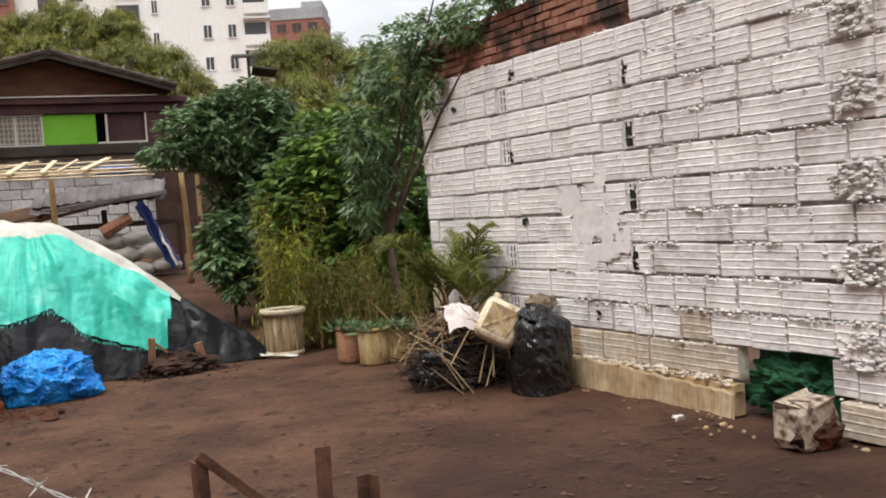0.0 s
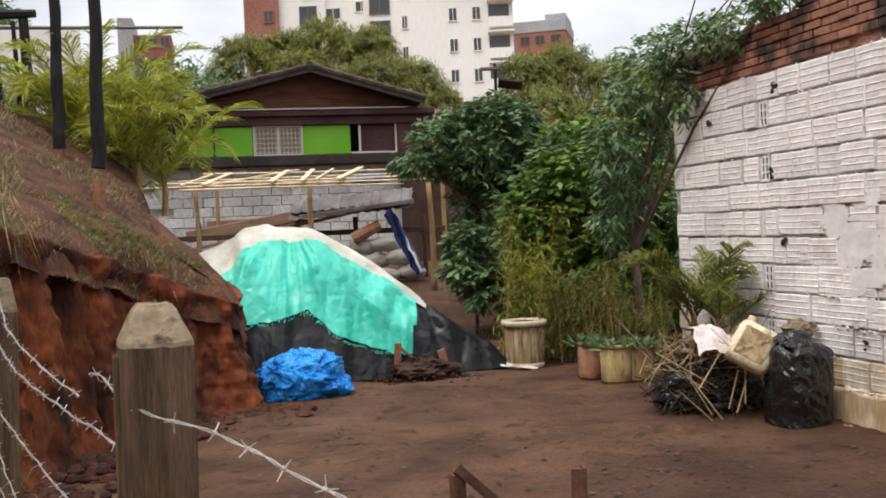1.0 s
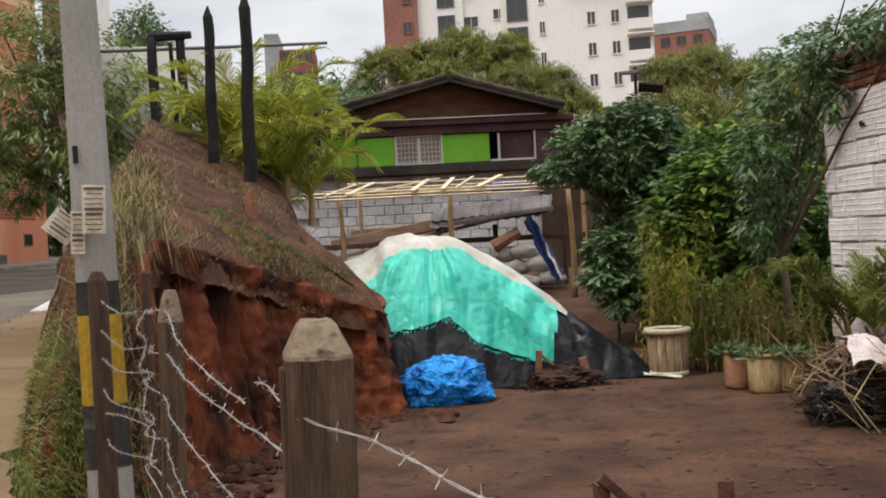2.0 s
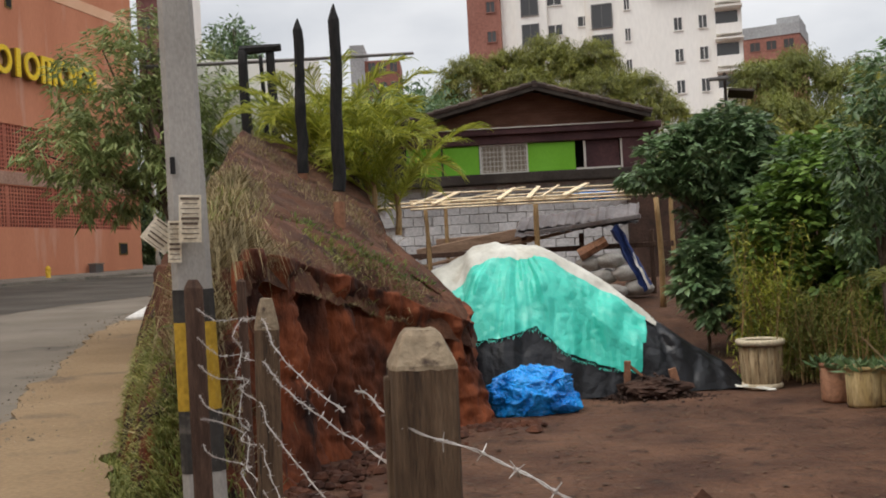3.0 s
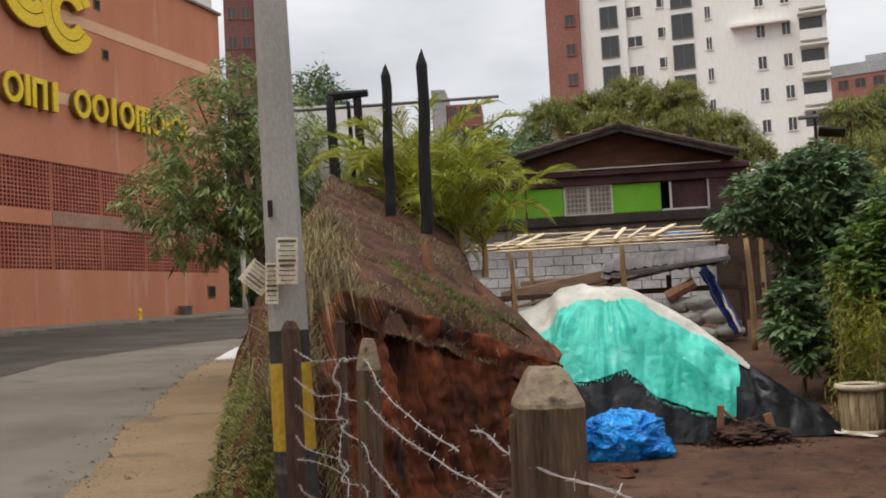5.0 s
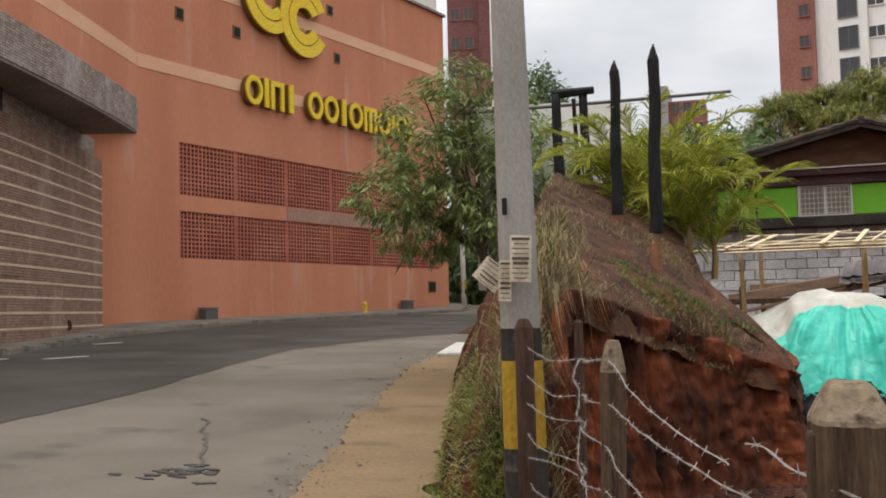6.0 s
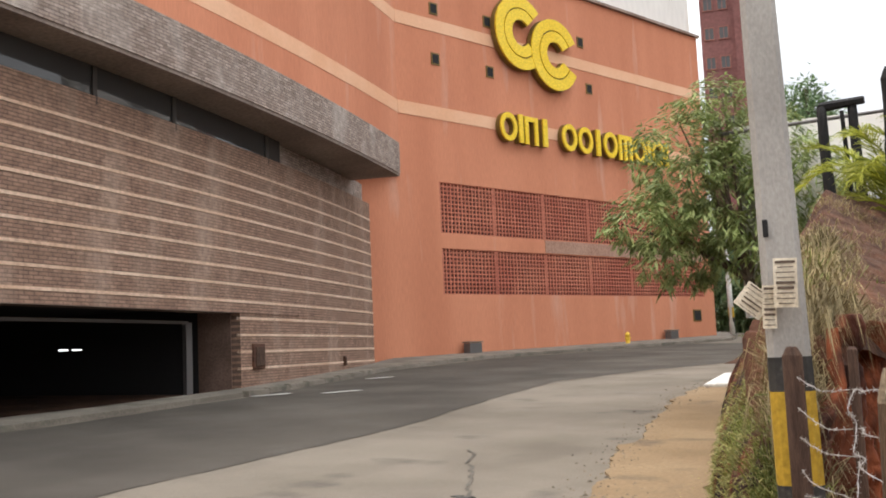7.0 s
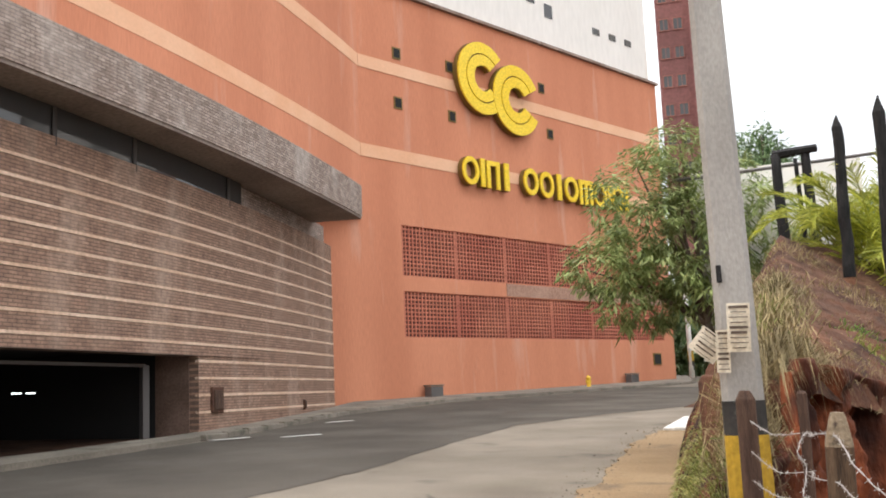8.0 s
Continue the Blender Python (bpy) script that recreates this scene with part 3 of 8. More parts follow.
def build_cut():
    """The raw face of the cut below the bank's lip: clods, vertical gouges and an overhanging edge."""
    line = [(-3.62, 6.1), (-3.42, 6.5), (-3.40, 7.4), (-3.32, 8.3), (-3.18, 9.0), (-2.82, 9.40), (-2.37, 9.70), (-2.45, 10.3), (-2.95, 11.2)]
    q = np.array(line, float)
    k = np.concatenate([[0], np.cumsum(np.hypot(*np.diff(q, axis=0).T))])
    lip = [1.86, 1.86, 1.80, 1.66, 1.48, 1.26, 1.02, 1.06, 1.25]
    ns, nv = int(k[-1] / 0.028), 66
    s, rim = Shape(), []
    for i in range(ns + 1):
        d = k[-1] * i / ns
        x, y = np.interp(d, k, q[:, 0]), np.interp(d, k, q[:, 1])
        x2, y2 = np.interp(d + 0.25, k, q[:, 0]), np.interp(d + 0.25, k, q[:, 1])
        x1, y1 = np.interp(d - 0.25, k, q[:, 0]), np.interp(d - 0.25, k, q[:, 1])
        tx, ty = x2 - x1, y2 - y1
        m = math.hypot(tx, ty)
        ox, oy = ty / m, -tx / m
        top = float(np.interp(d, k, lip)) + 0.05 * fn(d, 2, 5, 2.5) + 0.02 * fn(d, 7, 1, 9.0)
        if d < 0.9:
            top = min(top, gh(x - ox * 0.40, y - oy * 0.40) - 0.05)
        span = 0.75 * min(1.0, 0.35 + 0.8 * d)
        behind = max(top, gh(x - ox * span, y - oy * span) + 0.015)
        rim.append((x, y, d, ox, oy, top, behind, span))
        for j in range(nv + 1):
            v = j / nv * 1.06
            z = -0.06 + (top + 0.06) * min(v, 1.0)
            lean = lerp_at(v, (0, 0.10, 0.25, 0.62, 0.82, 0.93, 1.0, 1.06), (-0.18, -0.08, -0.02, 0.03, 0.08, 0.03, 0.0, 0.10))
            f = min(1, (1.06 - v) * 7)
            p = Vector((x * 2.4, y * 2.4, z * 2.8))
            clod = 0.05 * (0.5 - noise.voronoi(p)[0][0]) + 0.07 * (0.5 - noise.voronoi(p * 2.3)[0][0]) + 0.03 * (0.3 - abs(fn(x, y, z * 0.5, 7))) + 0.045 * (0.28 - abs(fn(x, y, z * 0.6, 10))) + 0.03 * fn(x, y, z * 0.7, 15) + 0.018 * fn(x, y, z, 27)
            gouge = -0.34 * max(0.0, abs(fn(d * 1.6, z * 0.2, 3, 1.5)) - 0.10) - 0.16 * max(0.0, abs(fn(d * 4.0, z * 0.5, 7, 1.5)) - 0.15) + 0.06
            o = (clod + gouge) * f - lean + 0.03
            s.v.append((x + ox * o, y + oy * o, z + 0.03 * f * fn(x, y, z, 6)))
    w = nv + 1
    s.f = [(i * w + j, (i + 1) * w + j, (i + 1) * w + j + 1, i * w + j + 1) for i in range(ns) for j in range(nv)]
    crest, nc = Shape(), 22
    for x, y, d, ox, oy, top, behind, span in rim:
        for j in range(nc + 1):
            u = j / nc
            o = 0.015 * (1 - u) * (1 + fn(d * 3, u, 2) + 0.6 * fn(d * 9, u, 5)) - span * u
            px, py = x + ox * o, y + oy * o
            edge = math.sin(math.pi * min(1, u * 1.15)) if u < 0.87 else 0.0
            sag = -0.26 * (1 - u) ** 8
            rough = 0.075 * fn(px, py, 3, 2.2) + 0.045 * fn(px, py, 8, 5.5) + 0.03 * (0.3 - abs(fn(px, py, 1, 9))) + 0.010 * fn(px, py, 6, 17)
            crest.v.append((px, py, top + (behind - top) * u ** 0.85 + sag + rough * (0.35 + 0.65 * edge) - 0.05 * (u > 0.99)))
    cw_ = nc + 1
    crest.f = [(i * cw_ + j, (i + 1) * cw_ + j, (i + 1) * cw_ + j + 1, i * cw_ + j + 1) for i in range(ns) for j in range(nc)]
    CREST.extend(crest.v)
    whole("bank_crest", crest, M_CREST, "bare reddish soil along the bank's edge", "ground", kind="structure", smooth=True)
    whole("bank_face", s, M_CLAY, "raw dark red clay face of the cut bank", "ground", kind="structure", smooth=True)


build_cut()


def draped(name, left, right, n, lift, material, label, category, across=10, thick=0.0, rag=0.0):
    """A sheet between two lines (x, y), laid on the street's slope."""
    def along(line, t):
        q = np.array(line, float)
        k = np.concatenate([[0], np.cumsum(np.hypot(*np.diff(q, axis=0).T))])
        return np.interp(t * k[-1], k, q[:, 0]), np.interp(t * k[-1], k, q[:, 1])
    s = Shape()
    vs = []
    for i in range(n + 1):
        (ax, ay), (bx, by) = along(left, i / n), along(right, i / n)
        for j in range(across + 1):
            t = j / across
            x, y = ax + (bx - ax) * t, ay + (by - ay) * t
            if j in (0, across):
                x, y = x + 0.07 * fn(x, y, 3, 1.1) + rag * (0.16 * fn(x, y, 5, 1.9) + 0.09 * fn(x, y, 6, 5.3)), y + 0.07 * fn(x, y, 8, 1.1)
            vs.append((x, y, float(street(np.array(x), np.array(y))) + lift + 0.006 * fn(x, y, 0, 0.8)))
    w = across + 1
    s.add(vs, [(i * w + j, i * w + j + 1, (i + 1) * w + j + 1, (i + 1) * w + j) for i in range(n) for j in range(across)])
    if thick:
        for j in (0, across):
            k = len(s.v)
            s.v.extend([(vs[i * w + j][0], vs[i * w + j][1], vs[i * w + j][2] - thick) for i in range(n + 1)])
            s.f.extend([(i * w + j, (i + 1) * w + j, k + i + 1, k + i) for i in range(n)])
    return whole(name, s, material, label, category, kind="structure", smooth=False)


ROAD_EDGE = [(2.2, -6.0), (-1.3, -0.6), (-3.6, 3.1), (-5.67, 6.58), (-7.41, 9.66), (-10.9, 16.3), (-12.9, 21.2), (-16.5, 30), (-21.5, 39.5), (-26, 48), (-34, 60)]
KERB_LINE = [(-13.5, -12), (-14.6, -4), (-16.7, 4.2), (-18.0, 8.2), (-19.7, 12.6), (-21.6, 16.2), (-24.0, 20.3), (-25.9, 25.6), (-26.2, 30), (-25.9, 37), (-25.6, 44), (-30, 52), (-38, 60)]
draped("road", [(x + 0.4, y + 0.15) for x, y in ROAD_EDGE], KERB_LINE, 60, 0.045, M_ASPHALT, "worn grey asphalt street", "road", 14, 0.05)
draped("resurfaced_strip", [(-8.2, -12), (-9.2, 0), (-10.2, 4.8), (-11.0, 7.4), (-12.2, 10.8), (-14.2, 14.8), (-16.0, 19.0), (-16.3, 23.5), (-15.9, 28), (-18.5, 34), (-22.4, 41)],
       [(-13.4, -12), (-14.5, -4), (-16.6, 4.2), (-17.9, 8.3), (-19.6, 12.7), (-21.5, 16.3), (-23.9, 20.4), (-25.8, 27), (-25.6, 40)], 140, 0.053, M_ASPHALT_NEW, "darker resurfaced strip of asphalt", "road", 6, rag=0.5)
draped("dirt_path", [(2.9, -5.4), (0.5, -1.4), (-1.9, 2.4), (-3.35, 4.85), (-4.6, 6.95), (-6.25, 9.9), (-9.2, 15.8), (-12.7, 22.6)], [(2.2, -6.0), (-1.3, -0.6), (-3.6, 3.1), (-5.67, 6.58), (-7.41, 9.66), (-10.9, 16.3), (-12.9, 21.4), (-13.1, 22.7)],
       260, 0.075, M_PATH, "sandy trodden footpath beside the street", "path", 8, 0.03, rag=1.0)
draped("pavement", KERB_LINE, [(-15, -12), (-16.6, -4), (-18.4, 4.0), (-19.3, 8.6), (-21.0, 13.2), (-23.2, 17.0), (-26.3, 21.6), (-29.3, 25.6), (-29.3, 30), (-29.3, 37), (-29.3, 48), (-33, 54), (-40, 62)], 60, 0.15, M_KERB, "concrete pavement along the building", "pavement", 6, 0.14)
# lengths of kerb
kerb = thing("kerb", "grey concrete kerb along the pavement", "kerb", kind="structure")
kl = np.array(KERB_LINE, float)
ks = np.concatenate([[0], np.cumsum(np.hypot(*np.diff(kl, axis=0).T))])
stone = Shape().soft((0, 0, 0), (1.0, 0.18, 0.26), 0.02).mesh("kerb_stone", M_KERB)
for i in range(int(ks[-1] / 1.02)):
    p0, p1 = [(np.interp(d, ks, kl[:, 0]), np.interp(d, ks, kl[:, 1])) for d in (i * 1.02, i * 1.02 + 1.0)]
    cx, cy = (p0[0] + p1[0]) / 2, (p0[1] + p1[1]) / 2
    if -9 < cy < 12.2:
        continue  # the kerb is dropped before the garage
    ob = part("kerb_stone", stone, M_KERB, kerb)
    ob.matrix_basis = pose(cx, cy, float(street(np.array(cx), np.array(cy))) + 0.035 + 0.006 * fn(i, 3, 1, 1.7), 0, 0, math.degrees(math.atan2(p1[1] - p0[1], p1[0] - p0[0])) + 0.8 * fn(i, 1, 1, 2.1))
slab = Shape().soft((0, 0, 0), (3.2, 0.95, 0.14), 0.03)
whole("concrete_slab", slab, M_PALE, "pale concrete slab at the path's end", "slab", pose(-11.95, 20.3, 0.76, 0, -2, 113), kind="structure")
for x, y, a in ((-18.6, 14.5, 40), (-21.6, 18.2, 50), (-19.5, 13.2, 45)):
    s = Shape().box((0, 0, 0), (1.1, 0.22, 0.008))
    whole("road_mark", s, M_PALE, "faded white painted road mark", "road marking", pose(x, y, float(street(np.array(x), np.array(y))) + 0.062, 0, 0, a + 55), group="road marks")

# crumbled asphalt and sand where the path meets the street
grit, rg_ = Shape(), random.Random(71)
edge_ = np.array(ROAD_EDGE, float)
for _ in range(900):
    i = rg_.randrange(1, 6)
    t = rg_.random()
    x, y = edge_[i] + (edge_[i + 1] - edge_[i]) * t
    x, y = x + rg_.gauss(0.05, 0.22), y + rg_.gauss(0, 0.1)
    k, a0 = rg_.uniform(0.006, 0.022) + (0.015 if rg_.random() < 0.06 else 0), rg_.uniform(0, 6.28)
    z = float(street(np.array(x), np.array(y))) + 0.07
    ring = [(x + k * math.cos(a0 + q), y + k * math.sin(a0 + q), z) for q in (0, 1.6, 3.1, 4.7)]
    grit.add(ring + [(x, y, z + k * 0.8)], [(0, 1, 4), (1, 2, 4), (2, 3, 4), (3, 0, 4)])
whole("road_grit", grit, mat("edge_grit", (0.08, 0.065, 0.048), (0.24, 0.19, 0.13), 5, 40, 0.95, 0.2, vary=0.4, island=True), "loose grit along the ragged street edge", "gravel", kind="stuff")
# long cracks between old patches of the street
seam, rs_ = Shape(), random.Random(23)
for line in (((-9.3, 9.2), (-8.5, 8.3), (-7.7, 7.6), (-7.0, 6.6)), ((-8.5, 8.3), (-7.9, 9.0)), ((-7.0, 6.6), (-7.5, 5.9))):
    q = np.array(line, float)
    for i in range(len(q) - 1):
        steps = max(2, int(np.hypot(*(q[i + 1] - q[i])) / 0.06))
        prev = None
        for j in range(steps + 1):
            x, y = q[i] + (q[i + 1] - q[i]) * j / steps
            x, y = x + 0.10 * fn(x, y, 1, 2.3) + 0.03 * fn(x, y, 4, 9), y + 0.08 * fn(x, y, 7, 2.3) + 0.03 * fn(x, y, 2, 9)
            w = 0.012 + 0.014 * abs(fn(x, y, 9, 3.0))
            z = float(street(np.array(x), np.array(y))) + 0.0535
            cur = ((x - w, y - w, z), (x + w, y + w, z))
            if prev and rs_.random() > 0.08:
                seam.add([prev[0], prev[1], cur[1], cur[0]], [(0, 1, 2, 3)])
            prev = cur
whole("road_seam", seam, mat("dirty_seam", (0.105, 0.092, 0.075), (0.15, 0.131, 0.106), 4, 40, 0.95, 0.3), "thin dark cracks between old asphalt patches", "road damage", kind="stuff")
# broken asphalt near the path
crack, rk_ = Shape(), random.Random(9)
for _ in range(26):
    x, y = -7.0 + rk_.gauss(0, 0.22), 6.5 + rk_.gauss(0, 0.2)
    z = float(street(np.array(x), np.array(y))) + 0.055
    ring = [(x + rk_.uniform(0.03, 0.13) * math.cos(q), y + rk_.uniform(0.02, 0.07) * math.sin(q), z) for q in np.linspace(0, 5.3, 7)]
    crack.add(ring + [(p[0], p[1], z - 0.02) for p in ring], [tuple(range(7))] + [(i, (i + 1) % 7, 7 + (i + 1) % 7, 7 + i) for i in range(7)])
whole("road_crack", crack, mat("broken_asphalt", (0.055, 0.052, 0.046), (0.10, 0.093, 0.083), 6, 40, 0.95, 0.5), "broken dark patches in the asphalt", "road damage", kind="stuff")

# ---- clay block wall ----
WALL_AZ = 16.27
WALL = pose(0, 0, 0, 0, 0, WALL_AZ) @ Matrix.Translation((5.111, 0, 0))   # local: y runs along the wall, x out of its back, z up
COURSE = 0.248
TOPZ = [(3.0, 3.30), (6.35, 3.02), (10.0, 2.90)]
wall = thing("wall_east", "whitewashed clay block wall with rough joints and stained foot", "wall", WALL, kind="structure")
core = Shape()
HOLE = (4.48, 5.32, 0.05, 0.46)
GAP = (4.36, 5.46, -0.04, 0.53)
core.box((0.09, (GAP[1] + 10.0) / 2, 1.45), (0.13, 10.0 - GAP[1], 3.0))
core.box((0.09, (-4 + GAP[0]) / 2, 1.6), (0.13, GAP[0] + 4, 3.4))
core.box((0.09, (GAP[0] + GAP[1]) / 2, (GAP[3] + 3.1) / 2), (0.13, GAP[1] - GAP[0], 3.1 - GAP[3]))
core.box((0.09, (GAP[0] + GAP[1]) / 2, -0.2), (0.13, GAP[1] - GAP[0], 0.3))
part("wall_core", core, M_WALLCORE, wall)


def ribbed_block(length, height, depth):
    """A clay block whose face has horizontal ribs; the face looks along -x."""
    prof, n = [], 4
    for i in range(1, n):
        z = height * i / n
        prof += [(0.0, z - 0.007), (-0.0035, z - 0.003), (-0.0035, z + 0.003), (0.0, z + 0.007)]
    prof = [(depth, 0.0), (0.008, 0.0), (0.0, 0.008)] + prof + [(0.0, height - 0.008), (0.008, height), (depth, height)]
    s, k = Shape(), len(prof)
    vs = [(x, y, z) for y in (0, length) for x, z in prof]
    s.add(vs, [(i, i + 1, k + i + 1, k + i) for i in range(k - 1)] + [tuple(range(k))[::-1], tuple(range(k, 2 * k))])
    return s


def hollow_block(width, height, depth):
    """A block laid end on: two columns of three square openings."""
    s = Shape()
    t = 0.016
    cw, ch = (width - 3 * t) / 2, (height - 4 * t) / 3
    for i in range(3):
        s.box((depth / 2, t / 2 + i * (cw + t), height / 2), (depth, t, height))
    for j in range(4):
        s.box((depth / 2 + 0.002, width / 2, t / 2 + j * (ch + t)), (depth - 0.004, width - 0.004, t))
    return s


LENS = (0.40, 0.33, 0.27, 0.20)
block_data = {(L, m.name): ribbed_block(L - 0.014, COURSE - 0.022, 0.10).mesh("clay_block", m) for L in LENS for m in (M_WHITE_BLOCK, M_BEIGE_BLOCK, M_TAN_BLOCK)}
hollow_data = hollow_block(0.13, COURSE - 0.022, 0.10).mesh("hollow_block", M_WHITE_BLOCK)
rng = random.Random(4)
mortar = Shape()


def lump(shape, c, r, rng, flat=0.6):
    n, vs = 6, []
    for z, k in ((-0.8, 0.55), (0.0, 1.0), (0.8, 0.55)):
        for i in range(n):
            a = 2 * math.pi * i / n
            q = k * rng.uniform(0.7, 1.2)
            vs.append((c[0] + r * flat * q * math.cos(a), c[1] + r * 1.5 * q * math.sin(a), c[2] + r * z * rng.uniform(0.7, 1.1)))
    fs = [(j * n + i, j * n + (i + 1) % n, (j + 1) * n + (i + 1) % n, (j + 1) * n + i) for j in range(2) for i in range(n)] + [tuple(range(n))[::-1], tuple(range(2 * n, 3 * n))]
    shape.add(vs, fs)


def lay_course(row, y0, y1, lengths, shift, pieces, proud=0.0):
    z = 0.0 + row * COURSE
    y = y0 - shift
    while y < y1 - 0.05:
        L = rng.choice(lengths)
        a, b = y, y + L
        y = b
        if b < y0 + 0.05:
            continue
        if a < HOLE[1] and b > HOLE[0] and z < HOLE[3] - 0.03:
            if a < HOLE[0] - 0.15:
                L = min(LENS, key=lambda q: abs(q - (HOLE[0] - a)))
            elif b > HOLE[1] + 0.15:
                a, L = HOLE[1], min(LENS, key=lambda q: abs(q - (b - HOLE[1])))
            else:
                continue
            b = a + L
        m = M_TAN_BLOCK if row == 0 or (row == 1 and rng.random() < 0.25) else M_BEIGE_BLOCK if row < 3 and (row < 2 or rng.random() < 0.18) else M_WHITE_BLOCK
        if b < 4.6:
            m = M_WHITE_BLOCK if row else M_BEIGE_BLOCK
        if a < y0 - 0.02 or b > y1 + 0.02:
            L2 = min((q for q in LENS), key=lambda q: abs(q - (min(b, y1) - max(a, y0))))
            a, L = max(a, y0), L2
        ob = part("clay_block", block_data[(L, m.name)], m, wall)
        ob.matrix_basis = pose(rng.uniform(-0.014, 0.008) - proud, a + 0.007, z + 0.011 + rng.uniform(-0.006, 0.006), rng.uniform(-0.9, 0.9), rng.uniform(-1.0, 1.0), rng.uniform(-1.2, 1.2))
        if a < 6.4 and row > 1:
            for _ in range(rng.randint(2, 6)):
                lump(mortar, (-0.006 - 0.010 * rng.random(), b + rng.uniform(-0.006, 0.006), z + rng.uniform(0.02, 0.23)), rng.uniform(0.006, 0.014), rng, 0.9)
        elif row > 1 and rng.random() < 0.4:
            lump(mortar, (-0.004, b, z + rng.uniform(0.05, 0.2)), rng.uniform(0.006, 0.012), rng)


PIER, HOLES = 6.35, 8.3
for row in range(13):
    z = row * COURSE
    lay_course(row, 3.3, PIER - 0.04, (0.40, 0.40, 0.33), rng.uniform(0, 0.35), wall, 0.05 if row == 0 else 0.0)
    if z < 2.9 - COURSE + 0.1:
        lay_course(row, PIER + 0.12, HOLES - 0.14, (0.40, 0.33), rng.uniform(0, 0.3), wall, 0.05 if row == 0 else 0.0)
        lay_course(row, HOLES + 0.06, 9.9, (0.40, 0.40, 0.33), rng.uniform(0, 0.3), wall)
    # toothing column: blocks end on in every other course, broken hollows between
    if row % 2 == 0 and 0 < row and z < 2.8:
        ob = part("hollow_block", hollow_data, M_WHITE_BLOCK, wall)
        ob.matrix_basis = pose(rng.uniform(-0.01, 0.0), PIER - 0.03, z + 0.011, 0, 0, rng.uniform(-2, 2))
        ob = part("hollow_block", hollow_data, M_WHITE_BLOCK, wall)
        ob.matrix_basis = pose(-0.006, HOLES - 0.12, z + 0.011, 0, 0, rng.uniform(-2, 2))
    elif z < 2.8:
        for y in (PIER - 0.03, HOLES - 0.12):
            m = M_TAN_BLOCK if row == 0 else M_BEIGE_BLOCK if row == 1 else M_WHITE_BLOCK
            ob = part("clay_block", block_data[(0.20, m.name)], m, wall)
            ob.matrix_basis = pose(0.004, y, z + 0.011, 0, 0, 0)
    # squeezed-out mortar along the bed joints
    if row > 0:
        y = 3.3
        while y < PIER - 0.1:
            y += rng.uniform(0.02, 0.06)
            if fn(y * 1.7, row, 3, 1.0) + rng.uniform(-0.25, 0.25) > -0.08 and not (HOLE[0] - 0.05 < y < HOLE[1] + 0.05 and z < HOLE[3] + 0.1):
                big_ = 0.011 if fn(y * 3.1, row * 2, 8, 1.0) > 0.05 and rng.random() < 0.6 else 0.0
                lump(mortar, (-0.008 - rng.random() * 0.022, y, z + rng.uniform(-0.020, 0.010)), rng.uniform(0.006, 0.013) + big_ * rng.random(), rng, 1.0)
        for _ in range(14):
            lump(mortar, (-0.004, rng.uniform(PIER + 0.1, 9.8), z + rng.uniform(-0.01, 0.006)), rng.uniform(0.006, 0.014), rng)
ledge = Shape()
for _ in range(420):
    y = rng.uniform(5.40, 7.15)
    lump(ledge, (-0.045 + rng.uniform(-0.022, 0.03), y, COURSE + 0.03 * fn(y * 4, 1, 2, 1.0) + rng.uniform(-0.022, 0.02)), rng.uniform(0.006, 0.014) + (0.012 if rng.random() < 0.15 else 0), rng, 0.9)
# bare mortar left where a cross wall once tied in, in every other course
for zc, wid in ((2.16, 0.10), (1.62, 0.13), (1.10, 0.12), (0.56, 0.12), (2.62, 0.09)):
    bare = Shape()
    for _ in range(110):
        lump(bare, (-0.004 - rng.random() * 0.03, 4.22 + rng.gauss(0, wid * 0.75), zc + rng.uniform(-0.12, 0.12)), rng.uniform(0.008, 0.024), rng, 0.8)
    tagged(part("bare_mortar", bare, M_ROUGHMORTAR, wall, "rough grey mortar left on the wall"), kind="stuff")
# render smeared over the lowest course, broken off along its top
plinth, NP, MP = Shape(), 120, 16
for i in range(NP + 1):
    y = 5.31 + 1.94 * i / NP
    top = lerp_at(y, (5.4, 5.8, 7.0, 7.25), (0.185, 0.20, 0.255, 0.24)) + 0.018 * fn(y, 3, 1, 4.0) + 0.014 * fn(y, 1, 6, 13.0)
    for j in range(MP + 1):
        z = -0.06 + (top + 0.06) * min(1, j / (MP - 2))
        d_ = 0.0 if j < MP - 1 else 0.05 * (j - MP + 2)
        plinth.v.append((-0.074 + d_ - 0.018 * (1 - z / 0.25) + 0.012 * fn(y, z, 2, 5.0) + 0.007 * fn(y, z, 5, 17.0), y, z))
plinth.f = [(i * (MP + 1) + j, i * (MP + 1) + j + 1, (i + 1) * (MP + 1) + j + 1, (i + 1) * (MP + 1) + j) for i in range(NP) for j in range(MP)]
part("plinth_render", plinth, M_PLINTH, wall, "tan streaked render on the lowest course", True)
tagged(part("mortar_ledge", ledge, M_BEIGE_BLOCK, wall, "crumbly pale mortar on the lowest course"), kind="stuff")
for _ in range(150):
    lump(mortar, (-0.008, rng.uniform(3.6, 7.4), 3 * COURSE + rng.uniform(-0.025, 0.02)), rng.uniform(0.006, 0.017), rng)
tagged(part("mortar", mortar, M_MORTAR, wall, "squeezed-out lumpy mortar"), kind="stuff")
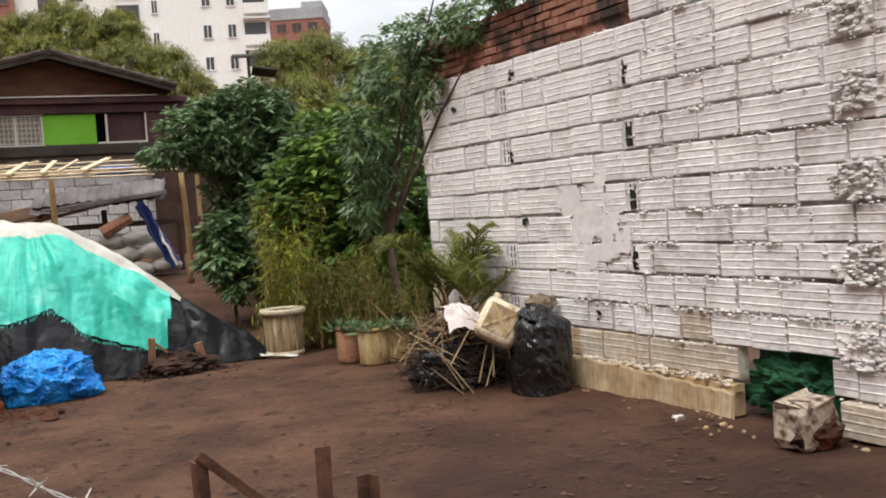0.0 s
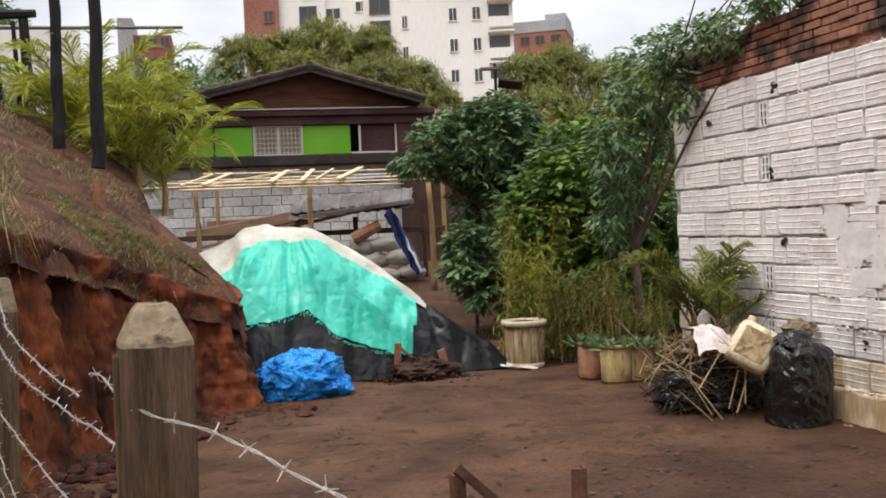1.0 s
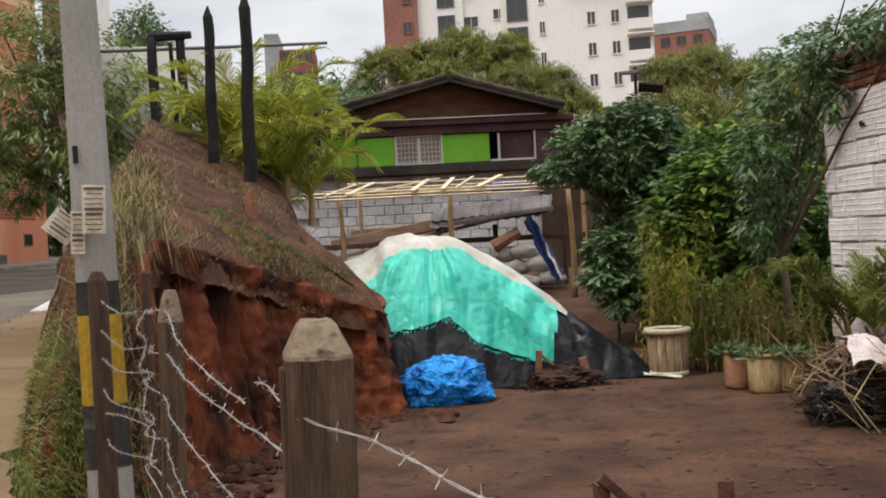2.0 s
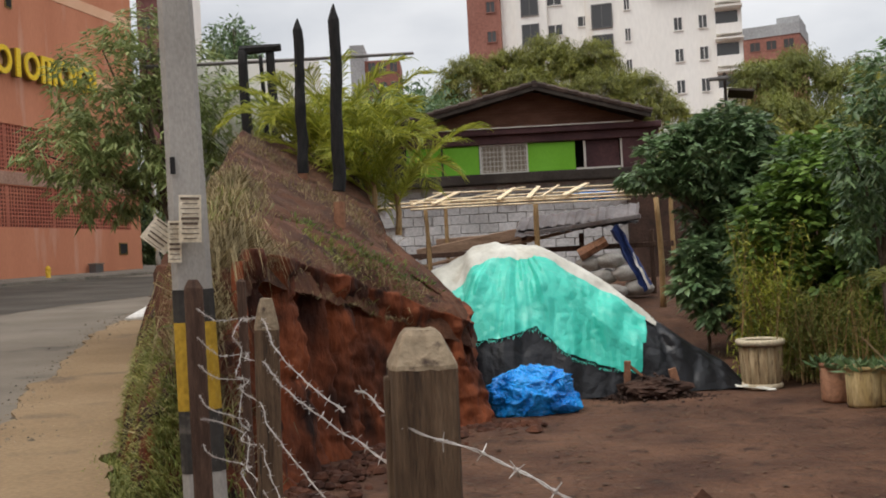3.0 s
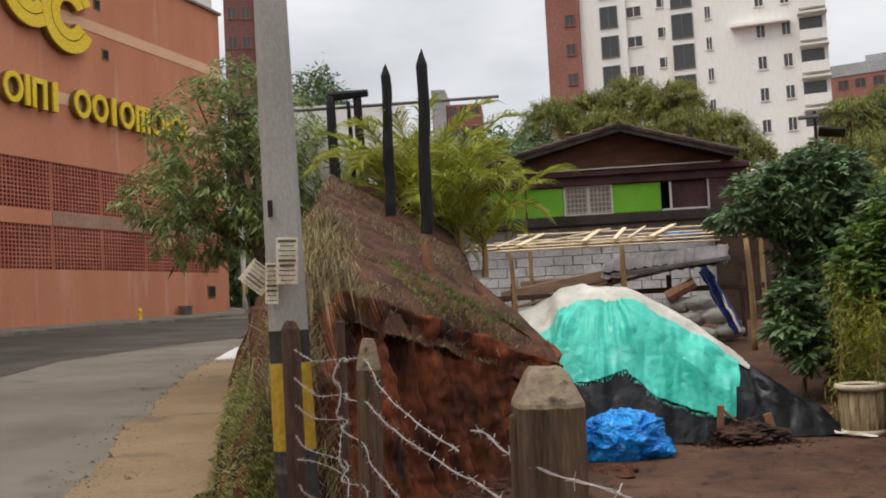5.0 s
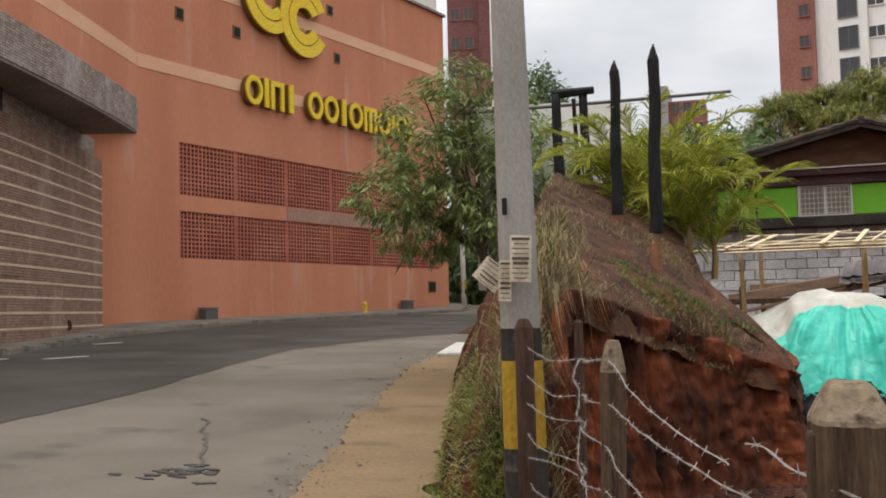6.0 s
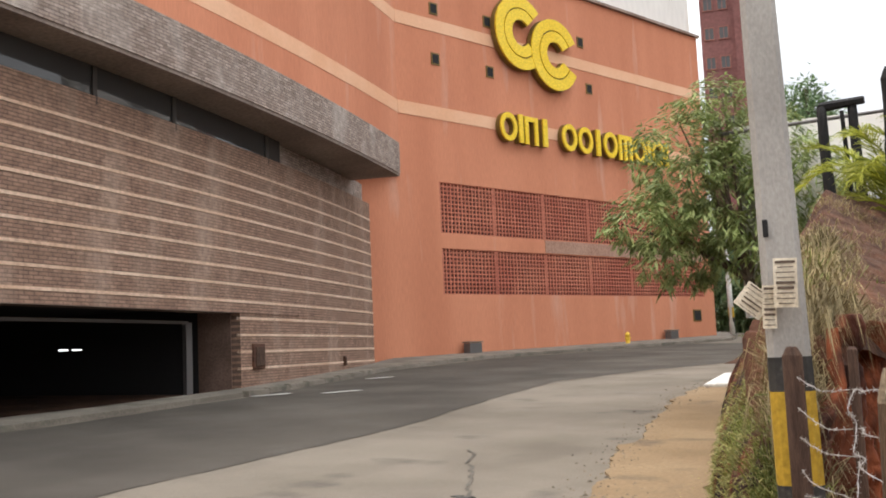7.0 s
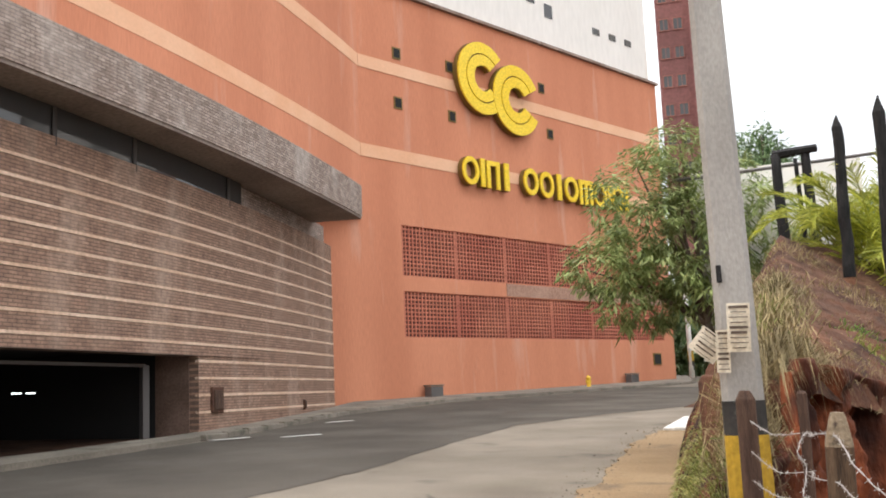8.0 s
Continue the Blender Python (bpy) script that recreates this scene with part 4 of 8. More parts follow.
# smeared render over the middle of the wall
patch = Shape()
NY, NZ = 92, 68
# near-black plate for each hollow block, painted for the shade inside it
hollow_dark = Shape().box((0.020, 0.065, 0.113), (0.006, 0.124, 0.21)).mesh("hollow_shade", M_DARK)
for ob in [o for o in wall.children if o.name.startswith("hollow_block")]:
    part("hollow_shade", hollow_dark, M_DARK, ob)
idx = {}
for j in range(NZ + 1):
    for i in range(NY + 1):
        y, z = PIER + 0.02 + 1.42 * i / NY, 0.82 + 1.05 * j / NZ
        idx[i, j] = len(patch.v)
        patch.v.append((-0.004 + 0.006 * fn(y, z, 1, 3) + 0.003 * fn(y, z, 4, 11), y, z))
for j in range(NZ):
    for i in range(NY):
        u, v = i / NY - 0.46, j / NZ - 0.5
        if (u * 2.1) ** 2 + (v * 2.0) ** 2 + 0.9 * fn(u * 5, v * 5, 2, 1.0) + 0.4 * fn(u * 17, v * 17, 5, 1.0) + 0.5 * fn(u * 3, v * 40, 8, 1.0) < 0.66:
            patch.f.append((idx[i, j], idx[i, j + 1], idx[i + 1, j + 1], idx[i + 1, j]))
part("smeared_render", patch, mat("smeared_lime", (0.78, 0.755, 0.745), (0.90, 0.875, 0.865), 1.4, 14, 0.9, 0.15, dirt=(0.62, 0.59, 0.57), dirt_at=0.62, grain=(0.92, 1.06)), wall, "smeared white render", smooth=True)
# broken hollows in the pier: near-black plates painted for their shade
for z in (2.60, 2.11, 1.61, 1.12):
    s, rr = Shape(), random.Random(int(z * 100))
    for k in range(2):
        a_ = [(rr.uniform(0.015, 0.05) * q, rr.uniform(0.015, 0.042) * w_) for q, w_ in ((-1, -1), (1, -1), (1, 1), (-1, 1))]
        s.add([(-0.013, y_, z_ + 0.085 * (k - 0.5)) for y_, z_ in a_] + [(0.02, y_, z_ + 0.085 * (k - 0.5)) for y_, z_ in a_], [(0, 3, 2, 1), (0, 1, 5, 4), (1, 2, 6, 5), (2, 3, 7, 6), (3, 0, 4, 7)])
    part("broken_hollow", s, M_DARK, wall, "broken hollow with its shade coloured near black").matrix_basis = pose(0, PIER + 0.03, z - 0.02)
for y, z in ((7.98, 1.46), (8.05, 2.82), (8.15, 2.06), (6.93, 0.62), (9.2, 2.62)):
    s, rr = Shape(), random.Random(int(y * z * 100))
    for _ in range(3):
        lump(s, (-0.012, rr.uniform(-0.03, 0.03), rr.uniform(-0.04, 0.04)), rr.uniform(0.015, 0.035), rr, 0.15)
    part("broken_hollow", s, M_DARK, wall, "broken hollow with its shade coloured near black").matrix_basis = pose(0, y, z)
# older red brick above and beyond
oldwall = thing("brick_wall", "weathered red brick wall above the clay blocks", "wall", WALL, kind="structure")
part("wall_core", Shape().box((0.15, 8.1, 3.18), (0.16, 3.9, 0.5)).box((0.15, 0.9, 3.42), (0.16, 10.3, 0.4)), M_REDBRICK, oldwall)
brick = Shape().soft((0.06, 0.11, 0.031), (0.12, 0.22, 0.062), 0.006).mesh("brick", M_REDBRICK)
for r in range(8):
    y = PIER - 0.1 + (r % 2) * 0.115
    while y < 10.0:
        top = lerp_at(y, (6.3, 7.0, 8.0, 9.9), (3.5, 3.52, 3.46, 3.38)) + 0.05 * fn(y, 2, 1, 1.7)
        z = 2.93 + r * 0.075
        if z > lerp_at(y, (6.3, 10), (3.03, 2.86)) and z < top - 0.03:
            ob = part("brick", brick, M_REDBRICK, oldwall)
            ob.matrix_basis = pose(0.035 + rng.uniform(-0.014, 0.010), y, z, rng.uniform(-1, 1), rng.uniform(-1, 1), rng.uniform(-1.5, 1.5))
        y += 0.235
# close the yard behind the camera and to the side
whole("wall_south", Shape().box((9.0, -9, 2.0), (18, 0.3, 4.0)), M_REDBRICK, "plain brick wall closing the yard", "wall", kind="structure")

# ---- street building ----
X1 = -29.05


def arc3(a, b, c, n, before=0.0, after=0.0):
    """Points along the circle through a, b and c; before and after: radians added at the ends."""
    ax, ay, bx, by, cx, cy = *a, *b, *c
    d = 2 * (ax * (by - cy) + bx * (cy - ay) + cx * (ay - by))
    ux = ((ax * ax + ay * ay) * (by - cy) + (bx * bx + by * by) * (cy - ay) + (cx * cx + cy * cy) * (ay - by)) / d
    uy = ((ax * ax + ay * ay) * (cx - bx) + (bx * bx + by * by) * (ax - cx) + (cx * cx + cy * cy) * (bx - ax)) / d
    r = math.hypot(ax - ux, ay - uy)
    t0, t1 = math.atan2(ay - uy, ax - ux), math.atan2(cy - uy, cx - ux)
    while t1 - t0 > math.pi:
        t1 -= 2 * math.pi
    while t1 - t0 < -math.pi:
        t1 += 2 * math.pi
    s = 1 if t1 > t0 else -1
    t0, t1 = t0 - s * before, t1 + s * after
    return [(ux + r * math.cos(t0 + (t1 - t0) * i / n), uy + r * math.sin(t0 + (t1 - t0) * i / n)) for i in range(n + 1)]


def inward(line, d):
    """The line moved by d to the building's inside."""
    out = []
    for i, p in enumerate(line):
        q0, q1 = line[max(i - 1, 0)], line[min(i + 1, len(line) - 1)]
        tx, ty = q1[0] - q0[0], q1[1] - q0[1]
        k = math.hypot(tx, ty)
        out.append((p[0] - ty / k * d, p[1] + tx / k * d))
    return out


def curved_wall(name, line, z0, z1, thick, material, parent, label=""):
    """A wall along a line, with its length and height as UV for the brick pattern."""
    back = inward(line, thick)
    n = len(line)
    k = [0.0]
    for i in range(n - 1):
        k.append(k[-1] + math.dist(line[i], line[i + 1]))
    zz = z0 if hasattr(z0, "__len__") else [z0] * n
    vs = [(*line[i], z) for z in (0, 1) for i in range(n)]
    vs = [(x, y, zz[i % n] if z == 0 else z1) for i, (x, y, z) in enumerate(vs)] + [(*back[i], zz[i] if z == 0 else z1) for z in (0, 1) for i in range(n)]
    fs = []
    for i in range(n - 1):
        fs += [(i, i + 1, n + i + 1, n + i), (2 * n + i + 1, 2 * n + i, 3 * n + i, 3 * n + i + 1), (n + i, n + i + 1, 3 * n + i + 1, 3 * n + i), (i + 1, i, 2 * n + i, 2 * n + i + 1)]
    fs += [(0, n, 3 * n, 2 * n), (n - 1, 3 * n - 1, 4 * n - 1, 2 * n - 1)]
    s = Shape()
    s.v, s.f = vs, fs
    me = s.mesh(name, material)
    uv = me.uv_layers.new(name="wall")
    for poly in me.polygons:
        for li in poly.loop_indices:
            vi = me.loops[li].vertex_index
            uv.data[li].uv = (k[vi % n], vs[vi][2])
    return part(name, me, material, parent, label)


def brickwork(name, a, b, joint, streak, bw=0.24, bh=0.072):
    """Running bond by the wall's own length and height, with pale streaks of wear."""
    m = bpy.data.materials.new(name)
    m.use_nodes = True
    n, l = m.node_tree.nodes, m.node_tree.links
    p = n["Principled BSDF"]
    uv = n.new("ShaderNodeUVMap")
    uv.uv_map = "wall"
    br = n.new("ShaderNodeTexBrick")
    br.inputs["Color1"].default_value, br.inputs["Color2"].default_value, br.inputs["Mortar"].default_value = (*a, 1), (*b, 1), (*joint, 1)
    br.inputs["Scale"].default_value, br.inputs["Brick Width"].default_value, br.inputs["Row Height"].default_value, br.inputs["Mortar Size"].default_value = 1.0, bw, bh, 0.010
    l.new(uv.outputs[0], br.inputs["Vector"])
    geo = n.new("ShaderNodeNewGeometry")
    mp = n.new("ShaderNodeMapping")
    mp.inputs["Scale"].default_value = (1, 1, 0.35)
    l.new(geo.outputs["Position"], mp.inputs[0])
    t = n.new("ShaderNodeTexNoise")
    t.inputs["Scale"].default_value, t.inputs["Detail"].default_value = 0.9, 8
    l.new(mp.outputs[0], t.inputs["Vector"])
    r = n.new("ShaderNodeMapRange")
    r.inputs[1].default_value, r.inputs[2].default_value, r.inputs[4].default_value = 0.5, 0.75, 0.75
    l.new(t.outputs["Fac"], r.inputs[0])
    x = n.new("ShaderNodeMixRGB")
    x.inputs[2].default_value = (*streak, 1)
    l.new(r.outputs[0], x.inputs[0])
    l.new(br.outputs[0], x.inputs[1])
    fine = n.new("ShaderNodeTexNoise")
    fine.inputs["Scale"].default_value, fine.inputs["Detail"].default_value = 6, 4
    l.new(geo.outputs["Position"], fine.inputs["Vector"])
    g = n.new("ShaderNodeMapRange")
    g.inputs[1].default_value, g.inputs[2].default_value, g.inputs[3].default_value, g.inputs[4].default_value = 0.3, 0.7, 0.75, 1.2
    l.new(fine.outputs["Fac"], g.inputs[0])
    hue = n.new("ShaderNodeHueSaturation")
    l.new(x.outputs[0], hue.inputs["Color"])
    l.new(g.outputs[0], hue.inputs["Value"])
    l.new(hue.outputs[0], p.inputs["Base Color"])
    p.inputs["Roughness"].default_value = 0.9
    bp = n.new("ShaderNodeBump")
    bp.inputs["Strength"].default_value, bp.inputs["Distance"].default_value = 0.7, 0.01
    inv = n.new("ShaderNodeMath")
    inv.operation, inv.inputs[0].default_value = "SUBTRACT", 1.0
    l.new(br.outputs["Fac"], inv.inputs[1])
    l.new(inv.outputs[0], bp.inputs["Height"])
    l.new(bp.outputs[0], p.inputs["Normal"])
    return m


M_BW = brickwork("brown_brickwork", (0.255, 0.148, 0.100), (0.325, 0.198, 0.138), (0.135, 0.086, 0.062), (0.41, 0.295, 0.225))
M_BEAMW = brickwork("greyed_brickwork", (0.25, 0.185, 0.15), (0.39, 0.31, 0.26), (0.16, 0.12, 0.10), (0.48, 0.42, 0.37))
cinema = thing("cinema_building", "orange rendered building with curved brown brick base and yellow sign", "building", kind="structure")
BRICK_ARC = arc3((-17.8, 7.1), (-21.42, 14.0), (-26.88, 22.48), 48, 0.25, 0.0)
JAMB = min(range(49), key=lambda i: math.dist(BRICK_ARC[i], (-20.76, 13.24)))
curved_wall("brick_base", BRICK_ARC[JAMB:], 0.3, 2.83, 0.5, M_BW, cinema, "brown brick wall with cream courses")
curved_wall("brick_upper", BRICK_ARC, 2.83, 6.88, 0.5, M_BW, cinema, "curved brown brick wall with cream courses")
curved_wall("brick_return", [BRICK_ARC[-1], (-29.1, 24.25)], 0.3, 6.85, 0.5, M_BW, cinema)
for i in range(13):
    z = 1.438 + 0.403 * i
    line = BRICK_ARC[JAMB:] if z < 2.8 else BRICK_ARC
    curved_wall("cream_course", inward(line, -0.012), z, z + 0.062, 0.1, M_STONEBAND, cinema)
curved_wall("lintel_course", inward(BRICK_ARC[:JAMB + 5], -0.02), 2.80, 3.03, 0.5, M_BW, cinema, "upright bricks over the opening")
# garage opening: floor, side, back, frames
gl = inward(BRICK_ARC, 0.55)
room = Shape()
floor_z = 0.72
gx, gy = BRICK_ARC[JAMB]
rear = [(x - 9, y - 5.0) for x, y in BRICK_ARC[:JAMB + 1]]
n = JAMB + 1
room.add([(*p, floor_z) for p in BRICK_ARC[:n]] + [(*p, floor_z) for p in rear], [(i, i + 1, n + i + 1, n + i) for i in range(n - 1)])
part("garage_floor", room, M_ASPHALT_NEW, cinema)
# walls and ceiling near black, so the garage's shade is in the colour
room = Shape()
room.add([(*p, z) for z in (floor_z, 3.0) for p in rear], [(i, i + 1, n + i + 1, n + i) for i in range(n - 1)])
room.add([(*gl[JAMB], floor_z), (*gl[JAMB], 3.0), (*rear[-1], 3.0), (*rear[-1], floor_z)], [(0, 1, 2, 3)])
# the reveal's shade is put into its dark brick colour
part("reveal", Shape().box((0, 0, 0), (0.12, 0.9, 2.3)), M_REVEAL_SHADE, cinema, "brick reveal of the opening, darkened for shade").matrix_basis = pose(BRICK_ARC[JAMB][0] - 0.62, BRICK_ARC[JAMB][1] - 0.30, 1.75, 0, 0, -62)
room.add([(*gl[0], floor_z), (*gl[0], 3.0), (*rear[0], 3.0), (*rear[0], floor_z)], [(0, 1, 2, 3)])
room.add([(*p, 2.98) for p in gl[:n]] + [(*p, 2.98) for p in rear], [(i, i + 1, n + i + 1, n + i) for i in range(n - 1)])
part("garage_room", room, M_DARK, cinema, "garage interior coloured near black for shade")
fr = inward(BRICK_ARC, 0.9)
j1, j2 = JAMB - 1, JAMB - 13
s = Shape()
for i in range(j1):
    a, b = Vector((*fr[i], 2.60)), Vector((*fr[i + 1], 2.60))
    s.tube([a, b], 0.05, 4)
part("door_header", s, M_FRAME, cinema, "grey metal door header")
for j in (j1, j2):
    part("door_post", Shape().box((fr[j][0], fr[j][1], (floor_z + 2.60) / 2), (0.16, 0.16, 2.60 - floor_z)), M_FRAME, cinema, "grey metal door post")
s = Shape()
for dx in (0, 0.9):
    s.box((-23.3 - dx * 0.2, 10.05 + dx * 0.45, 2.08), (0.03, 0.22, 0.03))
part("tube_light", s, plain("tube_light", (0.9, 0.95, 1.0), 0.5, 0, 1.6), cinema, "lit fluorescent tubes")
# window strip under the beam
win_line = inward(BRICK_ARC, 0.07)
curved_wall("window_strip", win_line[:40], 6.80, 7.60, 0.08, M_GLASS, cinema, "dark window strip")
curved_wall("window_end_panel", inward(BRICK_ARC, 0.24)[38:], 6.85, 7.58, 0.08, M_BEAMW, cinema, "brick panel")
for j in (14, 18, 23, 30, 33, 38):
    x, y = inward(win_line, -0.02)[j]
    part("window_mullion", Shape().box((x, y, 7.1), (0.09, 0.09, 0.76)), M_MULLION, cinema)
BEAM_ARC = arc3((-16.5, 6.4), (-19.88, 13.55), (-24.8, 22.13), 36, 0.2, 0.0)
curved_wall("overhanging_beam", BEAM_ARC, 7.58, 8.62, 3.6, M_BEAMW, cinema, "greyed overhanging brick beam")
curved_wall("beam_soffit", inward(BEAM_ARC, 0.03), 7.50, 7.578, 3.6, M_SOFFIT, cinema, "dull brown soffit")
UP_ARC = arc3((-21.89, 10.91), (-25.2, 18.35), (X1, 25.94), 30, 0.28, 0.0)
curved_wall("upper_wall", UP_ARC, 8.5, 22.5, 0.5, M_ORANGE, cinema, "orange rendered upper wall")
for z in (11.03, 14.68):
    curved_wall("peach_band", inward(UP_ARC, -0.012), z, z + 0.52, 0.1, M_BAND, cinema, "peach painted band")
# straight wall with two openings for the vent bricks
VY0, VY1 = 28.03, 47.35
rows = [(3.93, 5.78), (6.40, 8.47)]
cx = X1 - 0.25
for y0, y1, z0, z1 in ((22.0, VY0, 0.2, 18.22), (VY1, 48.3, 0.2, 18.22), (VY0, VY1, 0.2, rows[0][0]), (VY0, VY1, rows[0][1], rows[1][0]), (VY0, VY1, rows[1][1], 18.22)):
    part("wall_panel", Shape().box((cx, (y0 + y1) / 2, (z0 + z1) / 2), (0.5, y1 - y0, z1 - z0)), M_ORANGE, cinema, "orange rendered wall")
part("end_wall", Shape().box((X1 - 10.5, 48.05, 9.2), (20, 0.5, 18.0)), M_ORANGE, cinema, "orange rendered end wall")
# near-black sheet painted for the shade behind the vent grilles
part("vent_shade", Shape().box((X1 - 1.2, 37.7, 6.2), (0.05, 20, 5.5)), M_DARK, cinema)
part("lintel_panel", Shape().box((X1 + 0.006, 40.9, 6.09), (0.02, 12.9, 0.56)), mat("dull_brown_render", (0.36, 0.21, 0.15), (0.42, 0.26, 0.19), 0.6, 10, 0.9, 0.1), cinema, "dull brown render band")
for z in (11.03, 14.68):
    part("peach_band", Shape().box((X1 + 0.01, 37.1, z + 0.26), (0.03, 22.3, 0.52)), M_BAND, cinema, "peach painted band")
part("coping", Shape().box((X1 - 0.2, 37.2, 18.3), (0.7, 22.4, 0.14)), M_BEAM, cinema, "dark coping")
part("white_storey", Shape().box((X1 - 4.5, 34.0, 22.3), (8.6, 28.0, 8.0)), M_PLASTER, cinema, "white rendered top storey")
SEC = (VY1 - VY0) / 6.0
for zi, (z0, z1) in enumerate(rows):
    nz = 11 if zi == 0 else 12
    for k in range(6):
        y0 = VY0 + k * SEC
        s, ny = Shape(), 15
        for i in range(ny + 1):
            s.box((X1 - 0.06, y0 + 0.05 + (SEC - 0.1) * i / ny, (z0 + z1) / 2), (0.05, 0.07 if 0 < i < ny else 0.13, z1 - z0))
        for j in range(nz + 1):
            s.box((X1 - 0.058, y0 + SEC / 2, z0 + (z1 - z0) * j / nz), (0.056, SEC - 0.004, 0.062))
        part("vent_grille", s, M_VENT, cinema, "red vent brick grille")


def wall_window(y, z, w, h, parent=cinema):
    part("small_window", Shape().box((X1 + 0.015, y, z), (0.05, w, h)), M_BEAM, parent, "small dark brown window").data.materials[0] = M_SIGNSIDE
    part("window_pane", Shape().box((X1 + 0.03, y, z), (0.04, w - 0.12, h - 0.12)), M_DARK, parent)


for y, z in ((28.1, 15.66), (28.1, 13.54), (31.35, 13.53), (37.8, 16.04), (38.3, 13.84), (31.3, 15.75)):
    wall_window(y, z, 0.46, 0.5)
wall_window(46.5, 2.95, 0.75, 0.62)
for y, z, h in ((39.0, 20.3, 0.7), (37.6, 20.6, 0.35), (43.1, 20.2, 0.35), (44.6, 20.22, 0.35), (46.1, 20.25, 0.35), (36.2, 21.2, 0.35)):
    part("top_window", Shape().box((X1 - 0.2, y, z), (0.06, 0.62, h)), M_GLASS, cinema, "small dark window")
for f, z in ((0.30, 12.3), (0.40, 12.25), (0.40, 11.35)):
    i = int(f * 30)
    (ax, ay), (bx, by) = UP_ARC[i], UP_ARC[i + 1]
    part("small_window", Shape().box((0, 0, 0), (0.45, 0.06, 0.45)), M_SIGNSIDE, cinema, "small dark brown window").matrix_basis = pose(ax, ay, z, 0, 0, math.degrees(math.atan2(by - ay, bx - ax)))
# fittings on the brick base
for i, z, w, h in ((JAMB + 1, 1.75, 0.62, 0.62), (44, 1.5, 0.12, 0.3)):
    (ax, ay), (bx, by) = BRICK_ARC[i], BRICK_ARC[i + 1]
    box_ = thing("meter_box", "dark brown metal box on the brick wall", "meter box", pose(ax, ay, z, 0, 0, math.degrees(math.atan2(by - ay, bx - ax))))
    part("box_frame", Shape().soft((0, 0, 0), (w, 0.12, h), 0.015), M_RUST, box_)
    part("box_door", Shape().soft((0, -0.06, 0), (w * 0.75, 0.06, h * 0.75), 0.01).soft((0, 0.06, 0), (w * 0.75, 0.06, h * 0.75), 0.01), M_DARKWOOD, box_)

# sign: thick open rings and plain bars and ovals, standing off the wall
SIGN_X = X1 + 0.32


def ring_arc(s, cy, cz, r0, r1, a0, a1, x0, x1, n=34, sy=1.0):
    vs = []
    for i in range(n + 1):
        a = radians(a0 + (a1 - a0) * i / n)
        for r in (r0, r1):
            for x in (x0, x1):
                vs.append((x, cy + sy * r * math.cos(a), cz + r * math.sin(a)))
    fs = []
    for i in range(n):
        k = i * 4
        for a, b in ((0, 1), (1, 3), (3, 2), (2, 0)):
            fs.append((k + a, k + b, k + 4 + b, k + 4 + a))
    fs += [(0, 2, 3, 1), (n * 4, n * 4 + 1, n * 4 + 3, n * 4 + 2)]
    s.add(vs, fs)


logo = thing("wall_emblem", "large yellow emblem of two thick open double rings", "sign", pose(0, 0, 0))
for nm, (cy, cz, a0, a1), fwd in (("upper_ring", (33.15, 15.52, 42, 318), 0.0), ("lower_ring", (35.45, 14.92, 28, 332), 0.015)):
    s, e = Shape(), Shape()
    for r0, r1 in ((0.60, 1.09), (1.15, 1.66)):
        ring_arc(s, cy, cz, r0, r1, a0, a1, SIGN_X - 0.02 + fwd, SIGN_X + 0.06 + fwd)
    ring_arc(e, cy, cz, 0.58, 1.68, a0 - 1, a1 + 1, SIGN_X - 0.25, SIGN_X - 0.04)
    ob = part(nm, s, M_YELLOW, logo, "yellow ring")
    part("ring_side", e, M_SIGNSIDE, ob, "dark sign edge")
glyphs = "oinEoolomoioi"
sign = thing("wall_sign", "row of yellow raised shapes on the orange wall", "sign", pose(0, 0, 0))
y = 31.52
for i, g in enumerate(glyphs):
    if i == 4:
        y += 0.72
    w = {"o": 1.06, "i": 0.26, "n": 0.88, "E": 0.72, "l": 0.62, "m": 1.1}[g]
    for nm, x0, x1, mt in (("raised_shape", SIGN_X - 0.03, SIGN_X + 0.05, M_YELLOW), ("shape_side", SIGN_X - 0.26, SIGN_X - 0.035, M_SIGNSIDE)):
        s = Shape()
        k = 0.0 if mt is M_YELLOW else 0.02
        if g == "o":
            ring_arc(s, y + w / 2, 11.17, 0.40 - k, 0.63 + k, 0, 360, x0, x1, 30, w / 1.26)
        elif g in "nm":
            for q in ((0.12, 0.76) if g == "n" else (0.12, 0.55, 0.98)):
                s.box(((x0 + x1) / 2, y + q, 11.13), (x1 - x0, 0.22 + k, 1.22))
            s.box(((x0 + x1) / 2, y + w / 2, 11.66), (x1 - x0 - 0.004, w + k, 0.22))
        else:
            s.box(((x0 + x1) / 2, y + w / 2, 11.17), (x1 - x0, min(w, 0.3) + k, 1.26))
        if nm == "raised_shape":
            top = part(nm, s, mt, sign)
        else:
            part(nm, s, mt, top, "dark sign edge")
    y += w + 0.13

# street furniture by the wall
hyd = thing("fire_hydrant", "yellow painted fire hydrant on the pavement", "fire hydrant", pose(-27.6, 38.2, 1.50))
part("barrel", Shape().lathe([(0.15, 0), (0.15, 0.05), (0.10, 0.06), (0.10, 0.5), (0.12, 0.52), (0.12, 0.56), (0.09, 0.62), (0.03, 0.68), (0.0, 0.7)], n=16), M_HYDRANT, hyd, smooth=True)
for q in (-1, 1):
    part("outlet", Shape().tube([(0, 0.08 * q, 0.4), (0, 0.17 * q, 0.4)], 0.05, 10), M_HYDRANT, hyd)
